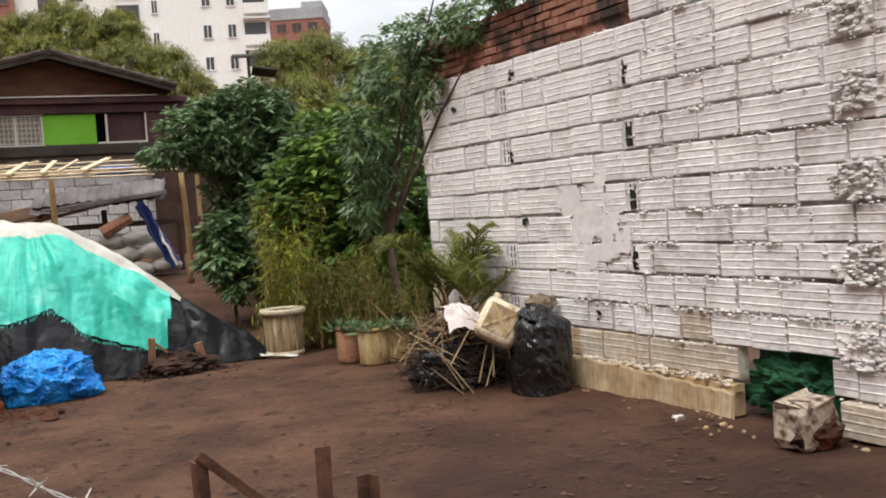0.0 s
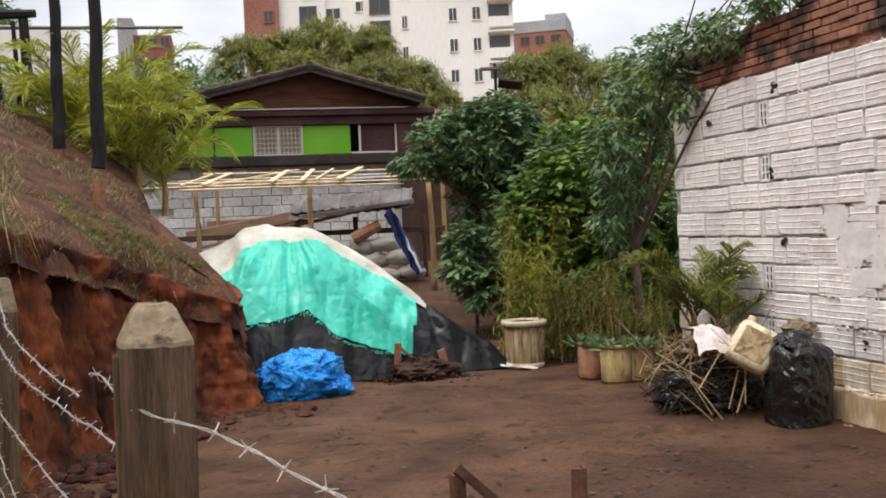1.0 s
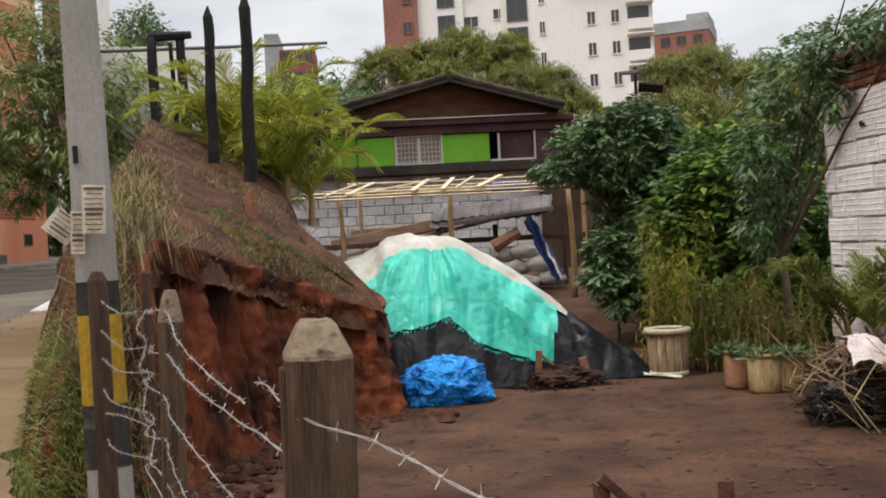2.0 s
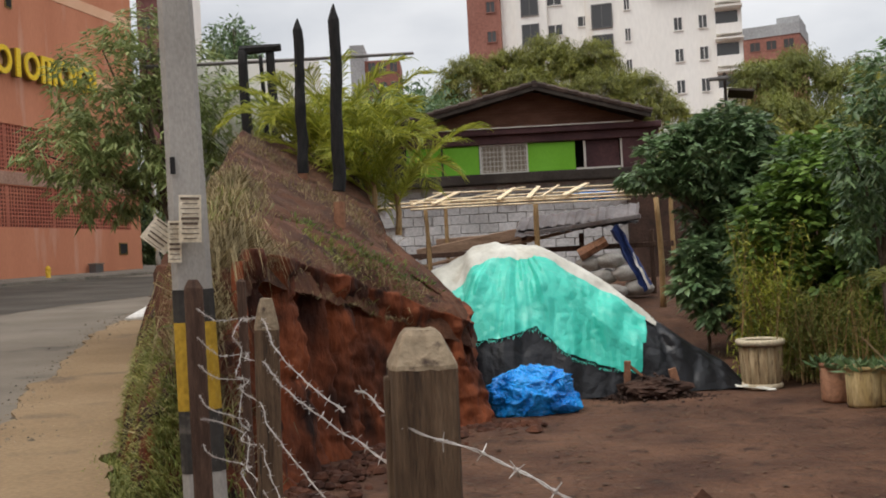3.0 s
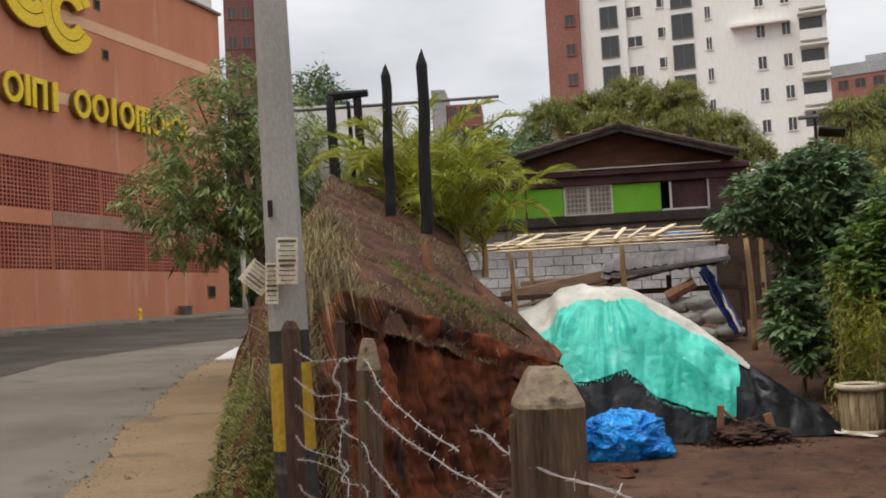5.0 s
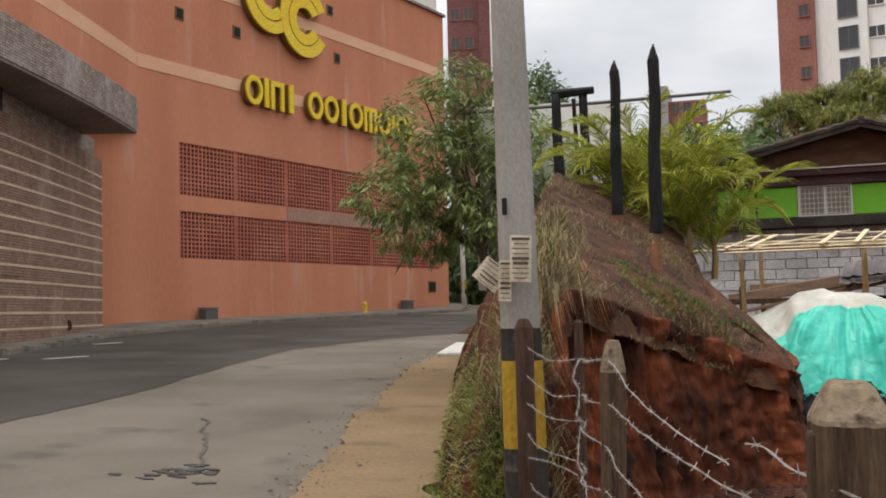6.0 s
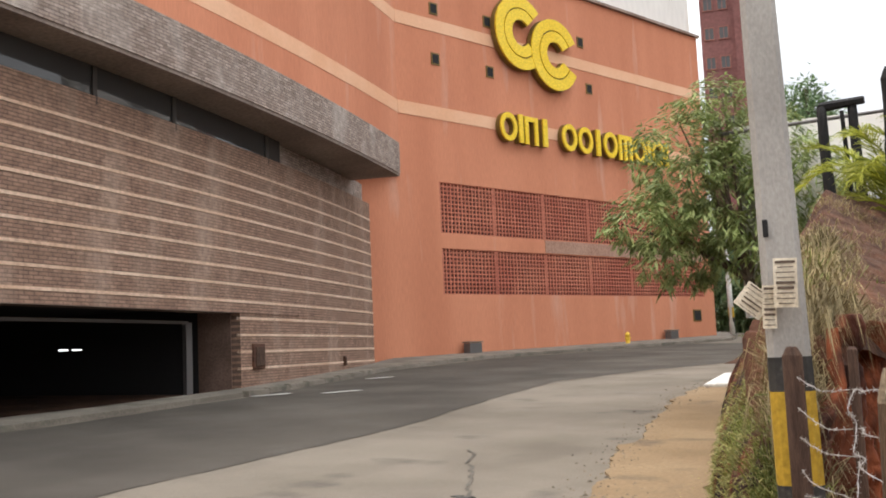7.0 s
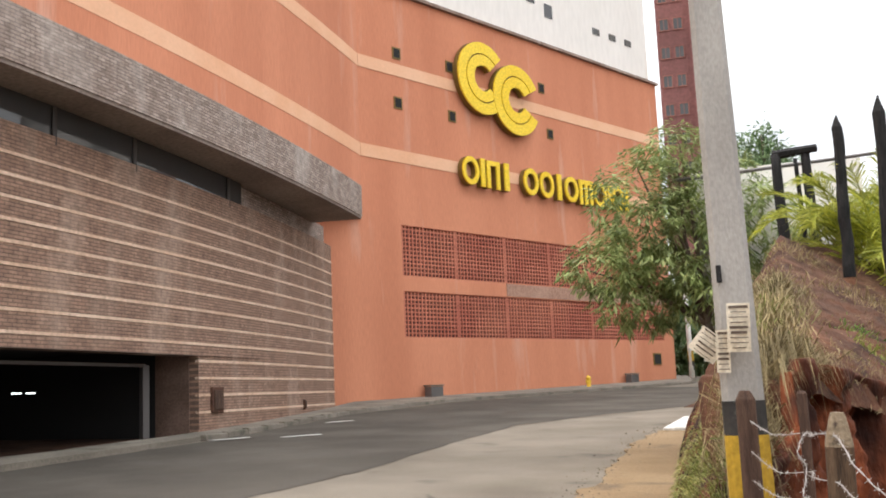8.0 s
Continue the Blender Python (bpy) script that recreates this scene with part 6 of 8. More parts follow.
def heap_point(x, t, lift):
    """t: 0 at the front foot, 1 on the ridge, 2 at the back foot."""
    yf = lerp_at(x, (-3.7, -2.4, -1.0, 0.25), (10.9, 11.0, 11.55, 12.05))
    yr = lerp_at(x, (-3.7, -1.5, 0.25), (12.3, 12.35, 12.35))
    yb = lerp_at(x, (-3.7, 0.25), (14.2, 12.7))
    z = heap_top(x)
    if t < 1:
        y, p = yf + (yr - yf) * t, math.sin(math.pi / 2 * t) ** 0.85
    else:
        y, p = yr + (yb - yr) * (t - 1), math.cos(math.pi / 2 * (t - 1)) ** 0.8
    h = z * p
    amp = min(1.0, h * 1.6 + 0.25)
    fold = 0.11 * (abs(fn(x * 2.6 + 0.3 * t, t * 0.7, 1.0)) - 0.25) + 0.05 * fn(x * 4.5, t * 2.2, 5.0) + 0.014 * fn(x * 13, t * 7, 2.0)
    fold *= lerp_at(t, (0.0, 0.55, 0.85, 2.0), (1.0, 1.0, 0.4, 0.4))
    # creases run down from the heap's crown
    away = math.hypot(x + 2.35, (1 - t) * 1.2)
    fan = math.atan2(x + 2.35, 1.02 - t)
    fold += 0.10 * (0.28 - abs(fn(fan * 2.6, away * 0.5, 12.0))) * min(1, away * 1.6) * (t < 1.0) + 0.035 * (0.3 - abs(fn(fan * 6.5, away * 1.1, 4.0))) * min(1, away * 1.4)
    fold += 0.05 * (0.3 - abs(fn(x * 2.1 + t * 2.6, x * 0.7 - t * 1.2, 6.0))) * min(1, t * 3)
    return (x + 0.02 * fn(x * 5, t * 5, 8), y - amp * (fold + lift * 0.7), max(0.004 + lift, h + amp * fold * 0.9 + lift + 0.02))


def heap_sheet(lift, keep, nx=130, nt=76):
    s, ids = Shape(), {}
    def vid(i, j):
        if (i, j) not in ids:
            ids[i, j] = len(s.v)
            s.v.append(heap_point(-3.7 + 3.95 * i / nx, 2.0 * j / nt, lift))
        return ids[i, j]
    for i in range(nx):
        for j in range(nt):
            x, t = -3.7 + 3.95 * (i + 0.5) / nx, 2.0 * (j + 0.5) / nt
            if keep(x, t, heap_point(x, t, 0)[2]):
                s.f.append((vid(i, j), vid(i + 1, j), vid(i + 1, j + 1), vid(i, j + 1)))
    return s


def green_area(x, t, z):
    hem = lerp_at(x, (-3.3, -2.7, -2.3, -2.0, -1.7, -1.35, -1.05, -0.85), (0.72, 0.68, 0.72, 0.80, 0.52, 0.36, 0.25, 0.22)) + 0.025 * fn(x * 9, 1, 3)
    top = lerp_at(x, (-3.3, -2.95, -2.6, -2.0, -0.8), (0.40, 0.52, 0.66, 0.74, 0.74)) + 0.02 * fn(x * 4, 2, 8)
    return hem < z and t < top and x < -0.84 + 0.04 * (z > 0.55)


heap = thing("covered_heap", "heap covered with green tarpaulin, white sheet and black plastic", "covered heap")
part("black_plastic", heap_sheet(0.0, lambda x, t, z: True), M_BLACKPL, heap, "black plastic sheeting", True)
part("white_sheet", heap_sheet(0.022, lambda x, t, z: x < -0.72 + 0.06 * fn(t * 6, 1, 2) and t < 1.7 and t > lerp_at(x, (-3.7, -3.2, -2.8, -2.0, -0.8, 0.25), (0.36, 0.38, 0.52, 0.68, 0.70, 0.74)) + 0.02 * fn(x * 5, 4, 1)), M_SHEET, heap, "dirty white sheet along the top", True)
green = part("green_tarp", heap_sheet(0.034, green_area, 340, 280), M_TARP, heap, "bright green woven tarpaulin", True)
tail = Shape()
for i in range(10):
    t = i / 9
    for u in (-1, 0, 1):
        tail.v.append((0.05 + 0.55 * t, 12.1 - 0.25 * t + u * 0.035 * (1 - 0.6 * t) + 0.03 * math.sin(t * 5), 0.03 + 0.025 * (1 - abs(u)) - 0.015 * t + 0.02 * fn(i, u, 2, 1.3)))
tail.f = [(i * 3 + j, i * 3 + j + 1, i * 3 + j + 4, i * 3 + j + 3) for i in range(9) for j in range(2)]
part("sheet_tail", tail, M_SHEET, heap, "white sheet end trailing on soil", True)
# loose hem threads
fr_ = Shape()
rf = random.Random(6)
for _ in range(160):
    x = rf.uniform(-2.7, -0.9)
    for t in np.linspace(0.12, 0.8, 60):
        p = heap_point(x, float(t), 0.034)
        if green_area(x, float(t), p[2]):
            fr_.tube([p, (p[0] + rf.uniform(-0.02, 0.02), p[1] - 0.015, p[2] - rf.uniform(0.01, 0.035))], 0.002, 3, False)
            break
tagged(part("frayed_hem", fr_, M_TARP, heap, "frayed threads"), kind="stuff")
blue = thing("blue_bag", "crumpled shiny blue plastic bag on the soil", "plastic bag", pose(-1.98, 10.62, -0.01, 0, 0, 12))
part("bag_body", bag((0.45, 0.38, 0.27), 7, 34, 0.17, tight=0.80), M_BLUE, blue, smooth=True)
part("bag_flap", bag((0.22, 0.2, 0.13), 12, 26, 0.10, 5, tight=0.82), M_BLUE, blue, smooth=True).matrix_basis = pose(0.34, -0.10, 0.0, 0, 0, 30)
part("bag_neck", bag((0.24, 0.2, 0.10), 15, 24, 0.14, 5), M_BLUE, blue, "twisted open neck", True).matrix_basis = pose(-0.04, -0.03, 0.30, 8, -6, 60)
# stakes and clods at the heap's foot
for x, y, h, tx, ty, w in ((-1.02, 11.5, 0.46, 4, 3, 0.075), (-0.45, 11.75, 0.34, 0, -14, 0.09)):
    whole("wooden_stake", Shape().soft((0, 0, h / 2 - 0.04), (w, 0.04, h), 0.006), M_BAREWOOD, "short reddish wooden stake driven into soil", "stake", pose(x, y, 0, tx, ty, 12), group="stakes at the heap")
beam("fallen_batten", (-0.98, 11.52, 0.36), (-0.72, 11.62, 0.12), 0.05, 0.03, M_BAREWOOD, "fallen reddish batten leaning on the stake", "batten")
s = Shape()
rc = random.Random(12)
for _ in range(900):
    x = rc.gauss(-0.74, 0.30)
    dy_ = rc.gauss(0, 0.13)
    lump(s, (x, 11.45 + dy_, rc.uniform(0.0, 1.0) * 0.27 * math.exp(-((x + 0.72) / 0.34) ** 2 - (dy_ / 0.22) ** 2)), rc.uniform(0.006, 0.017) + (0.014 if rc.random() < 0.08 else 0), rc, 1.1)
mound = crumple((-0.72, 11.45, -0.03), (0.36, 0.21, 0.14), 4, 0.4, 2.2)
s.add(mound.v, mound.f)
whole("soil_clods", s, mat("dark_clods", (0.026, 0.0135, 0.009), (0.058, 0.030, 0.020), 5, 40, 0.95, 0.5), "heaped dark soil clods", "soil", kind="stuff")

# ---- potted plants, sticks and bags by the wall ----
planter = thing("round_planter", "large stained cream planter tub", "planter", pose(0.475, 12.15, 0.0) @ Matrix.Diagonal((0.83, 0.83, 0.98, 1.0)))
part("tub", Shape().lathe([(0.0, 0.02), (0.24, 0.02), (0.255, 0.06), (0.285, 0.52), (0.27, 0.52), (0.25, 0.4), (0, 0.4)], n=28), M_PLANTER, planter, "brown streaked tub", True)
for i in range(14):
    a = 2 * math.pi * i / 14
    part("rib", Shape().tube([(0.258 * math.cos(a), 0.258 * math.sin(a), 0.08), (0.288 * math.cos(a), 0.288 * math.sin(a), 0.5)], 0.014, 6), M_PLANTER, planter)
part("rim", Shape().lathe([(0.27, 0.50), (0.325, 0.51), (0.335, 0.54), (0.325, 0.57), (0.28, 0.575), (0.265, 0.55)], n=28), M_PLRIM, planter, "cream rolled rim", True)
part("foot", Shape().lathe([(0.0, 0.0), (0.27, 0.0), (0.28, 0.03), (0.27, 0.06), (0.25, 0.06)], n=28), M_PLRIM, planter, "cream foot ring", True)
for x, y, r, h, m, lab in ((1.13, 11.05, 0.145, 0.40, M_TERRA, "tall reddish clay pot with weeds"), (1.36, 10.72, 0.17, 0.40, M_TINPOT, "yellowed tin pot with weeds"), (1.60, 10.78, 0.15, 0.36, M_TINPOT, "dented yellowed tin pot")):
    pot = thing("plant_pot", lab, "plant pot", pose(x, y, 0))
    part("body", Shape().lathe([(0, 0.0), (r * 0.9, 0.0), (r * 0.95, 0.03), (r, h), (r * 0.9, h), (r * 0.88, h - 0.06), (0, h - 0.06)], n=22), m, pot, smooth=True)
    part("lip", Shape().lathe([(r, h - 0.04), (r * 1.07, h - 0.03), (r * 1.07, h), (r, h + 0.005)], n=22), m, pot, smooth=True)
pile = thing("brush_pile", "pile of dry sticks and dark prunings", "brush pile", pose(1.95, 9.0, 0))
rp = random.Random(21)
s, s3 = Shape(), Shape()
for i in range(950):
    a, r = rp.uniform(0, 2 * math.pi), rp.uniform(0, 0.47)
    c = Vector((r * math.cos(a) * 1.05, r * math.sin(a) * 0.7, max(0.03, rp.uniform(0.02, 0.68) * (1 - r / 0.72))))
    d = Vector((rp.uniform(-1, 1), rp.uniform(-1, 1), rp.uniform(-0.55, 0.6))).normalized() * rp.uniform(0.10, 0.26)
    p = [c - d, c + Vector((rp.uniform(-.03, .03), rp.uniform(-.03, .03), 0.02)), c + d]
    p = [Vector((q.x, q.y, max(q.z, 0.008))) for q in p]
    s.tube(p, rp.uniform(0.004, 0.009), 4)
for i in range(100):
    c = Vector((rp.gauss(-0.05, 0.22), rp.gauss(-0.1, 0.2), rp.uniform(0.28, 0.62)))
    d = Vector((rp.gauss(-0.25, 0.6), rp.gauss(-0.3, 0.4), rp.gauss(0.35, 0.5))).normalized() * rp.uniform(0.16, 0.36)
    s3.tube([c - d * 0.7, c + d], rp.uniform(0.003, 0.0075), 5)
for i in range(9):
    c = Vector((rp.uniform(-0.4, 0.6), -0.5 + rp.uniform(-0.05, 0.1), rp.uniform(0.25, 0.45)))
    d = Vector((rp.uniform(-0.25, 0.3), -rp.uniform(0.02, 0.2), -rp.uniform(0.25, 0.4)))
    q = c + d
    s3.tube([c, (q.x, q.y, max(0.01, q.z))], rp.uniform(0.004, 0.007), 5)
tagged(part("dark_twigs", s, M_DARKSTICK, pile, "tangled dark twigs"), kind="stuff")
tagged(part("dry_canes", s3, M_STICK, pile, "pale dry canes"), kind="stuff")
part("dark_core", bag((0.44, 0.30, 0.26), 9, 30, 0.2, 5), M_BAGBLACK, pile, "black plastic under the prunings", True)
cl = Shape()
for i in range(15):
    for j in range(13):
        u, v = i / 14 - 0.5, j / 12 - 0.5
        cl.v.append((u * 0.42 + 0.02 * fn(u * 6, v * 6, 1), v * 0.2 - 0.05 * abs(u) - 0.08 * max(0, -v), 0.10 * math.cos(u * 2.6) - 0.30 * max(0, -v + 0.1) + 0.045 * fn(u * 5, v * 5, 6)))
cl.f = [(i * 13 + j, (i + 1) * 13 + j, (i + 1) * 13 + j + 1, i * 13 + j + 1) for i in range(14) for j in range(12)]
whole("sack_cloth", cl, M_CLOTH, "pinkish white striped cloth thrown over the sticks", "cloth", pose(1.90, 8.66, 0.66, 0, 14, 20), smooth=True)
jerry = thing("jerrycan", "dirty cream plastic jerrycan lying on the sticks", "jerrycan", pose(2.17, 8.40, 0.60, -20, 0, -12) @ pose(0, 0, 0, 0, 30, 0))
part("body", Shape().soft((0, 0, 0), (0.37, 0.22, 0.37), 0.065), M_JERRY, jerry, smooth=True)
part("recessed_face", Shape().soft((0, -0.109, 0), (0.25, 0.012, 0.25), 0.005), mat("muddy_plastic", (0.25, 0.17, 0.095), (0.48, 0.37, 0.23), 9, 50, 0.7, 0.3, dirt=(0.14, 0.09, 0.05), dirt_at=0.55), jerry, "mud stained recessed face")
part("moulded_cross", Shape().soft((0, -0.114, 0), (0.30, 0.012, 0.03), 0.005, pose(0, 0, 0, 0, 45)).soft((0, -0.114, 0), (0.30, 0.012, 0.03), 0.005, pose(0, 0, 0, 0, -45)), M_TINPOT, jerry, "moulded cross ribs")
part("cap", Shape().tube([(-0.12, 0, 0.17), (-0.12, 0, 0.23)], 0.035, 12), M_JERRY, jerry)
def sack_shape(w, d, h, seed):
    """A full bag: wide foot, creased sides, gathered shoulders."""
    s, n, k = Shape(), 90, 64
    for j in range(k + 1):
        t = j / k
        r = (0.93 + 0.07 * math.sin(t * 3)) * (1.0 if t < 0.82 else max(0.02, math.cos((t - 0.82) / 0.18 * 1.5)) ** 0.6)
        for i in range(n):
            a = 2 * math.pi * i / n
            sq = 1 / max(abs(math.cos(a)), abs(math.sin(a))) ** 0.35
            u_, w_ = math.cos(a), math.sin(a)
            f = 1 + 0.10 * fn(u_ * 1.8 + seed, w_ * 1.8, t * 2.2) - 0.11 * abs(fn(u_ * 1.6, w_ * 1.6 + t * 0.8, t * 3.5 + seed)) - 0.045 * abs(fn(u_ * 3, w_ * 3, t * 6 + seed))
            s.v.append((w * r * sq * f * math.cos(a), d * r * sq * f * math.sin(a), h * t + 0.03 * fn(a * 2, t, seed)))
    s.f = [(j * n + i, j * n + (i + 1) % n, (j + 1) * n + (i + 1) % n, (j + 1) * n + i) for j in range(k) for i in range(n)] + [tuple(range(k * n, (k + 1) * n))]
    return s


rubbish = thing("rubbish_bag", "full glossy black rubbish bag against the wall", "rubbish bag", pose(2.47, 8.26, -0.01, 2, 1, 20))
part("bag_body", sack_shape(0.255, 0.24, 0.70, 2.0), M_BAGBLACK, rubbish, smooth=True)
part("gathered_top", bag((0.15, 0.12, 0.05), 4, 20, 0.25, 5), M_BAGBLACK, rubbish, "loose gathered top", True).matrix_basis = pose(-0.05, 0.0, 0.64, 8, -10, 20)
whole("cardboard_scrap", crumple((0, 0, 0), (0.14, 0.1, 0.09), 3, 0.5, 3.3), M_CUTWOOD, "crumpled brown cardboard by the wall", "cardboard", pose(2.62, 8.66, 0.62))
# hole in the wall, stuffed with netting
whole("shade_net", crumple((0, 0, 0), (0.16, 0.52, 0.26), 5, 0.5, 7.7), M_NET, "bunched dark green shade net in the wall's hole", "net", WALL @ pose(0.16, 4.9, 0.0))
# near-black sheet painted for the shade in the hole
part("hole_back", Shape().box((0.5, 4.9, 0.25), (0.04, 1.4, 0.9)), M_DARK, wall)
ob = thing("broken_block", "broken clay block with dark soil below", "rubble", pose(3.36, 5.62, 0.0, 0, 0, 18))
part("block", Shape().soft((0, 0, 0.15), (0.33, 0.26, 0.29), 0.045, pose(0, 0, 0, 4, -6), 0.022, 9), mat("broken_clay", (0.36, 0.29, 0.21), (0.58, 0.50, 0.41), 6, 30, 0.9, 0.6, dirt=(0.10, 0.06, 0.04), dirt_at=0.47), ob).matrix_basis = pose(0, 0, 0.02)
part("dirt", crumple((0, -0.08, 0), (0.2, 0.12, 0.1), 3, 0.5, 4.4), M_SOIL, ob)
rr = random.Random(17)
peb = Shape().soft((0, 0, 0), (0.06, 0.045, 0.035), 0.012, None, 0.008, 5).mesh("rubble_piece", M_TAN_BLOCK)
for i in range(34):
    y = rr.uniform(3.6, 5.6) if i < 28 else rr.uniform(5.6, 7.4)
    k = rr.uniform(0.25, 0.8)
    ob = tagged(new("rubble_piece", peb), "pale chip of broken block on soil", "rubble", "chips by the wall")
    ob.matrix_world = WALL @ pose(-0.12 - abs(rr.gauss(0, 0.16)), y, 0.005, rr.uniform(-30, 30), rr.uniform(-30, 30), rr.uniform(0, 360)) @ Matrix.Diagonal((k, k, k, 1))
whole("litter", Shape().soft((0, 0, 0.02), (0.08, 0.05, 0.035), 0.012, None, 0.006, 2), M_PALE, "small white scrap of litter on soil", "litter", pose(2.98, 6.66, 0, 4, 6, 20))
s = Shape()
for _ in range(1700):
    x, y = rr.uniform(-2.2, 3.2), rr.uniform(3.0, 12)
    k = rr.uniform(0.008, 0.028)
    a = rr.uniform(0, 6.28)
    z = 0.035 * fn(x, y, 1, 0.9) + 0.016 * fn(x, y, 3, 4.1) + 0.006
    s.add([(x + k * math.cos(a + q), y + k * math.sin(a + q), z + rr.uniform(0, 0.01)) for q in (0, 1.7, 3.1, 4.6)], [(0, 1, 2, 3)])
whole("soil_litter", s, mat("litter_flakes", (0.035, 0.019, 0.012), (0.12, 0.075, 0.045), 6, 40, 0.9, 0.1, vary=0.5, island=True), "scattered chips and dead leaves on soil", "litter", kind="stuff")
# rusty frame in the field's foreground
frame_ = thing("rusty_iron_frame", "rusted angle iron frame standing in the field", "iron frame", pose(0, 0, 0))


def angle_iron(a, b, w, turn=0.0):
    a, b = Vector(a), Vector(b)
    d = b - a
    m = Matrix.Translation(a) @ d.to_track_quat("Z", "Y").to_matrix().to_4x4() @ pose(0, 0, 0, 0, 0, turn)
    t = 0.008
    return Shape().prism([(0, 0), (w, 0), (w, t), (t, t), (t, w), (0, w)], 0, d.length, m)


for a, b, w, t in (((-0.20, 3.63, 0.0), (-0.22, 3.63, 0.815), 0.06, 20), ((0.28, 3.83, 0.0), (0.29, 3.83, 0.765), 0.06, 10), ((0.42, 3.75, 0.0), (0.42, 3.75, 0.665), 0.06, 30), ((-0.20, 3.62, 0.82), (0.12, 3.70, 0.50), 0.035, 0), ((-0.25, 3.70, 0.42), (0.45, 3.85, 0.42), 0.05, 0)):
    part("iron_bar", angle_iron(a, b, w, t), M_RUST, frame_)

# crumbled clay and dark soil at the foot of the cut
s, rk = Shape(), random.Random(44)
foot = [(-3.0, 6.2), (-3.05, 7.5), (-2.95, 8.6), (-2.45, 9.5), (-2.2, 9.9)]
for _ in range(420):
    t = rk.uniform(0, 3.999)
    i = int(t)
    x = foot[i][0] + (foot[i + 1][0] - foot[i][0]) * (t - i) + abs(rk.gauss(0, 0.28)) - 0.12
    y = foot[i][1] + (foot[i + 1][1] - foot[i][1]) * (t - i) - abs(rk.gauss(0, 0.12))
    lump(s, (x, y, gh(x, y) + rk.uniform(-0.01, 0.03)), rk.uniform(0.012, 0.06), rk, 1.3)
whole("clay_debris", s, mat("crumbled_clay", (0.035, 0.015, 0.010), (0.10, 0.038, 0.02), 4, 40, 0.95, 0.5), "crumbled dark clay at the bank's foot", "soil", kind="stuff")

# ---- utility pole ----
pole = thing("utility_pole", "grey concrete utility pole with black and yellow bands and flyers", "utility pole", pose(-3.03, 5.42, -0.1, 0, 0, 30))


def pole_at(z):
    """Centre and half width of the pole at height z; it leans a little."""
    return (-0.012 * z, 0.004 * z), 0.128 - 0.0085 * z


def pole_piece(z0, z1, grow=0.0, n=6):
    s = Shape()
    prof = [(-1, -0.72), (-0.72, -1), (0.72, -1), (1, -0.72), (1, 0.72), (0.72, 1), (-0.72, 1), (-1, 0.72)]
    for i in range(n + 1):
        z = z0 + (z1 - z0) * i / n
        (cx, cy), r = pole_at(z)
        r += grow
        s.v += [(cx + r * x, cy + r * y, z) for x, y in prof]
    s.f = [(i * 8 + k, i * 8 + (k + 1) % 8, (i + 1) * 8 + (k + 1) % 8, (i + 1) * 8 + k) for i in range(n) for k in range(8)] + [tuple(range(8))[::-1], tuple(n * 8 + k for k in range(8))]
    return s


part("shaft", pole_piece(0, 8.6, 0, 20), M_POLE, pole, "weathered concrete shaft")
for z0, z1, m, lab in ((0.05, 0.40, M_POLEYEL, "worn yellow band"), (0.62, 0.98, M_POLEBLK, "worn black band"), (0.98, 1.49, M_POLEYEL, "worn yellow band"), (1.49, 1.68, M_POLEBLK, "worn black band")):
    part("painted_band", pole_piece(z0, z1, 0.003, 3), m, pole, lab)
part("cast_socket", Shape().soft((-0.10, -0.118, 2.40), (0.03, 0.012, 0.1), 0.004), M_DARK, pole, "dark socket")
part("steel_strap", pole_piece(6.0, 6.05, 0.006, 1), M_FRAME, pole)


def flyer(w, h, m, label, lines):
    ob = thing("paper_flyer", label, "flyer", m)
    s = Shape()
    nx, nz = 8, 8
    for j in range(nz + 1):
        for i in range(nx + 1):
            u, v = i / nx - 0.5, j / nz - 0.5
            s.v.append((u * w, 0.006 * math.sin(u * 5 + v * 3), v * h))
    s.f = [(j * (nx + 1) + i, j * (nx + 1) + i + 1, (j + 1) * (nx + 1) + i + 1, (j + 1) * (nx + 1) + i) for j in range(nz) for i in range(nx)]
    part("paper", s, M_PAPER, ob)
    rq = random.Random(int(w * 1000))
    for q in range(lines):
        z = h * (0.42 - 0.84 * q / max(1, lines - 1))
        big = q in (0, lines // 2, lines // 2 + 1)
        part("print_bar", Shape().box((0, -0.009, z), (w * rq.uniform(0.6, 0.86), 0.002, h * (0.055 if big else 0.02))), M_INK, ob)
    return ob


flyer(0.125, 0.27, pose(-2.935, 5.215, 1.985, 0, 2, 30), "yellowed paper flyer glued to the pole", 9)
flyer(0.075, 0.24, pose(-3.05, 5.235, 1.86, 0, 2, 28), "narrow yellowed flyer glued to the pole", 8)
flyer(0.17, 0.15, pose(-3.135, 5.225, 1.90, 0, 40, 30), "loose yellowed flyer sticking out from the pole", 6)

# ---- fence ----


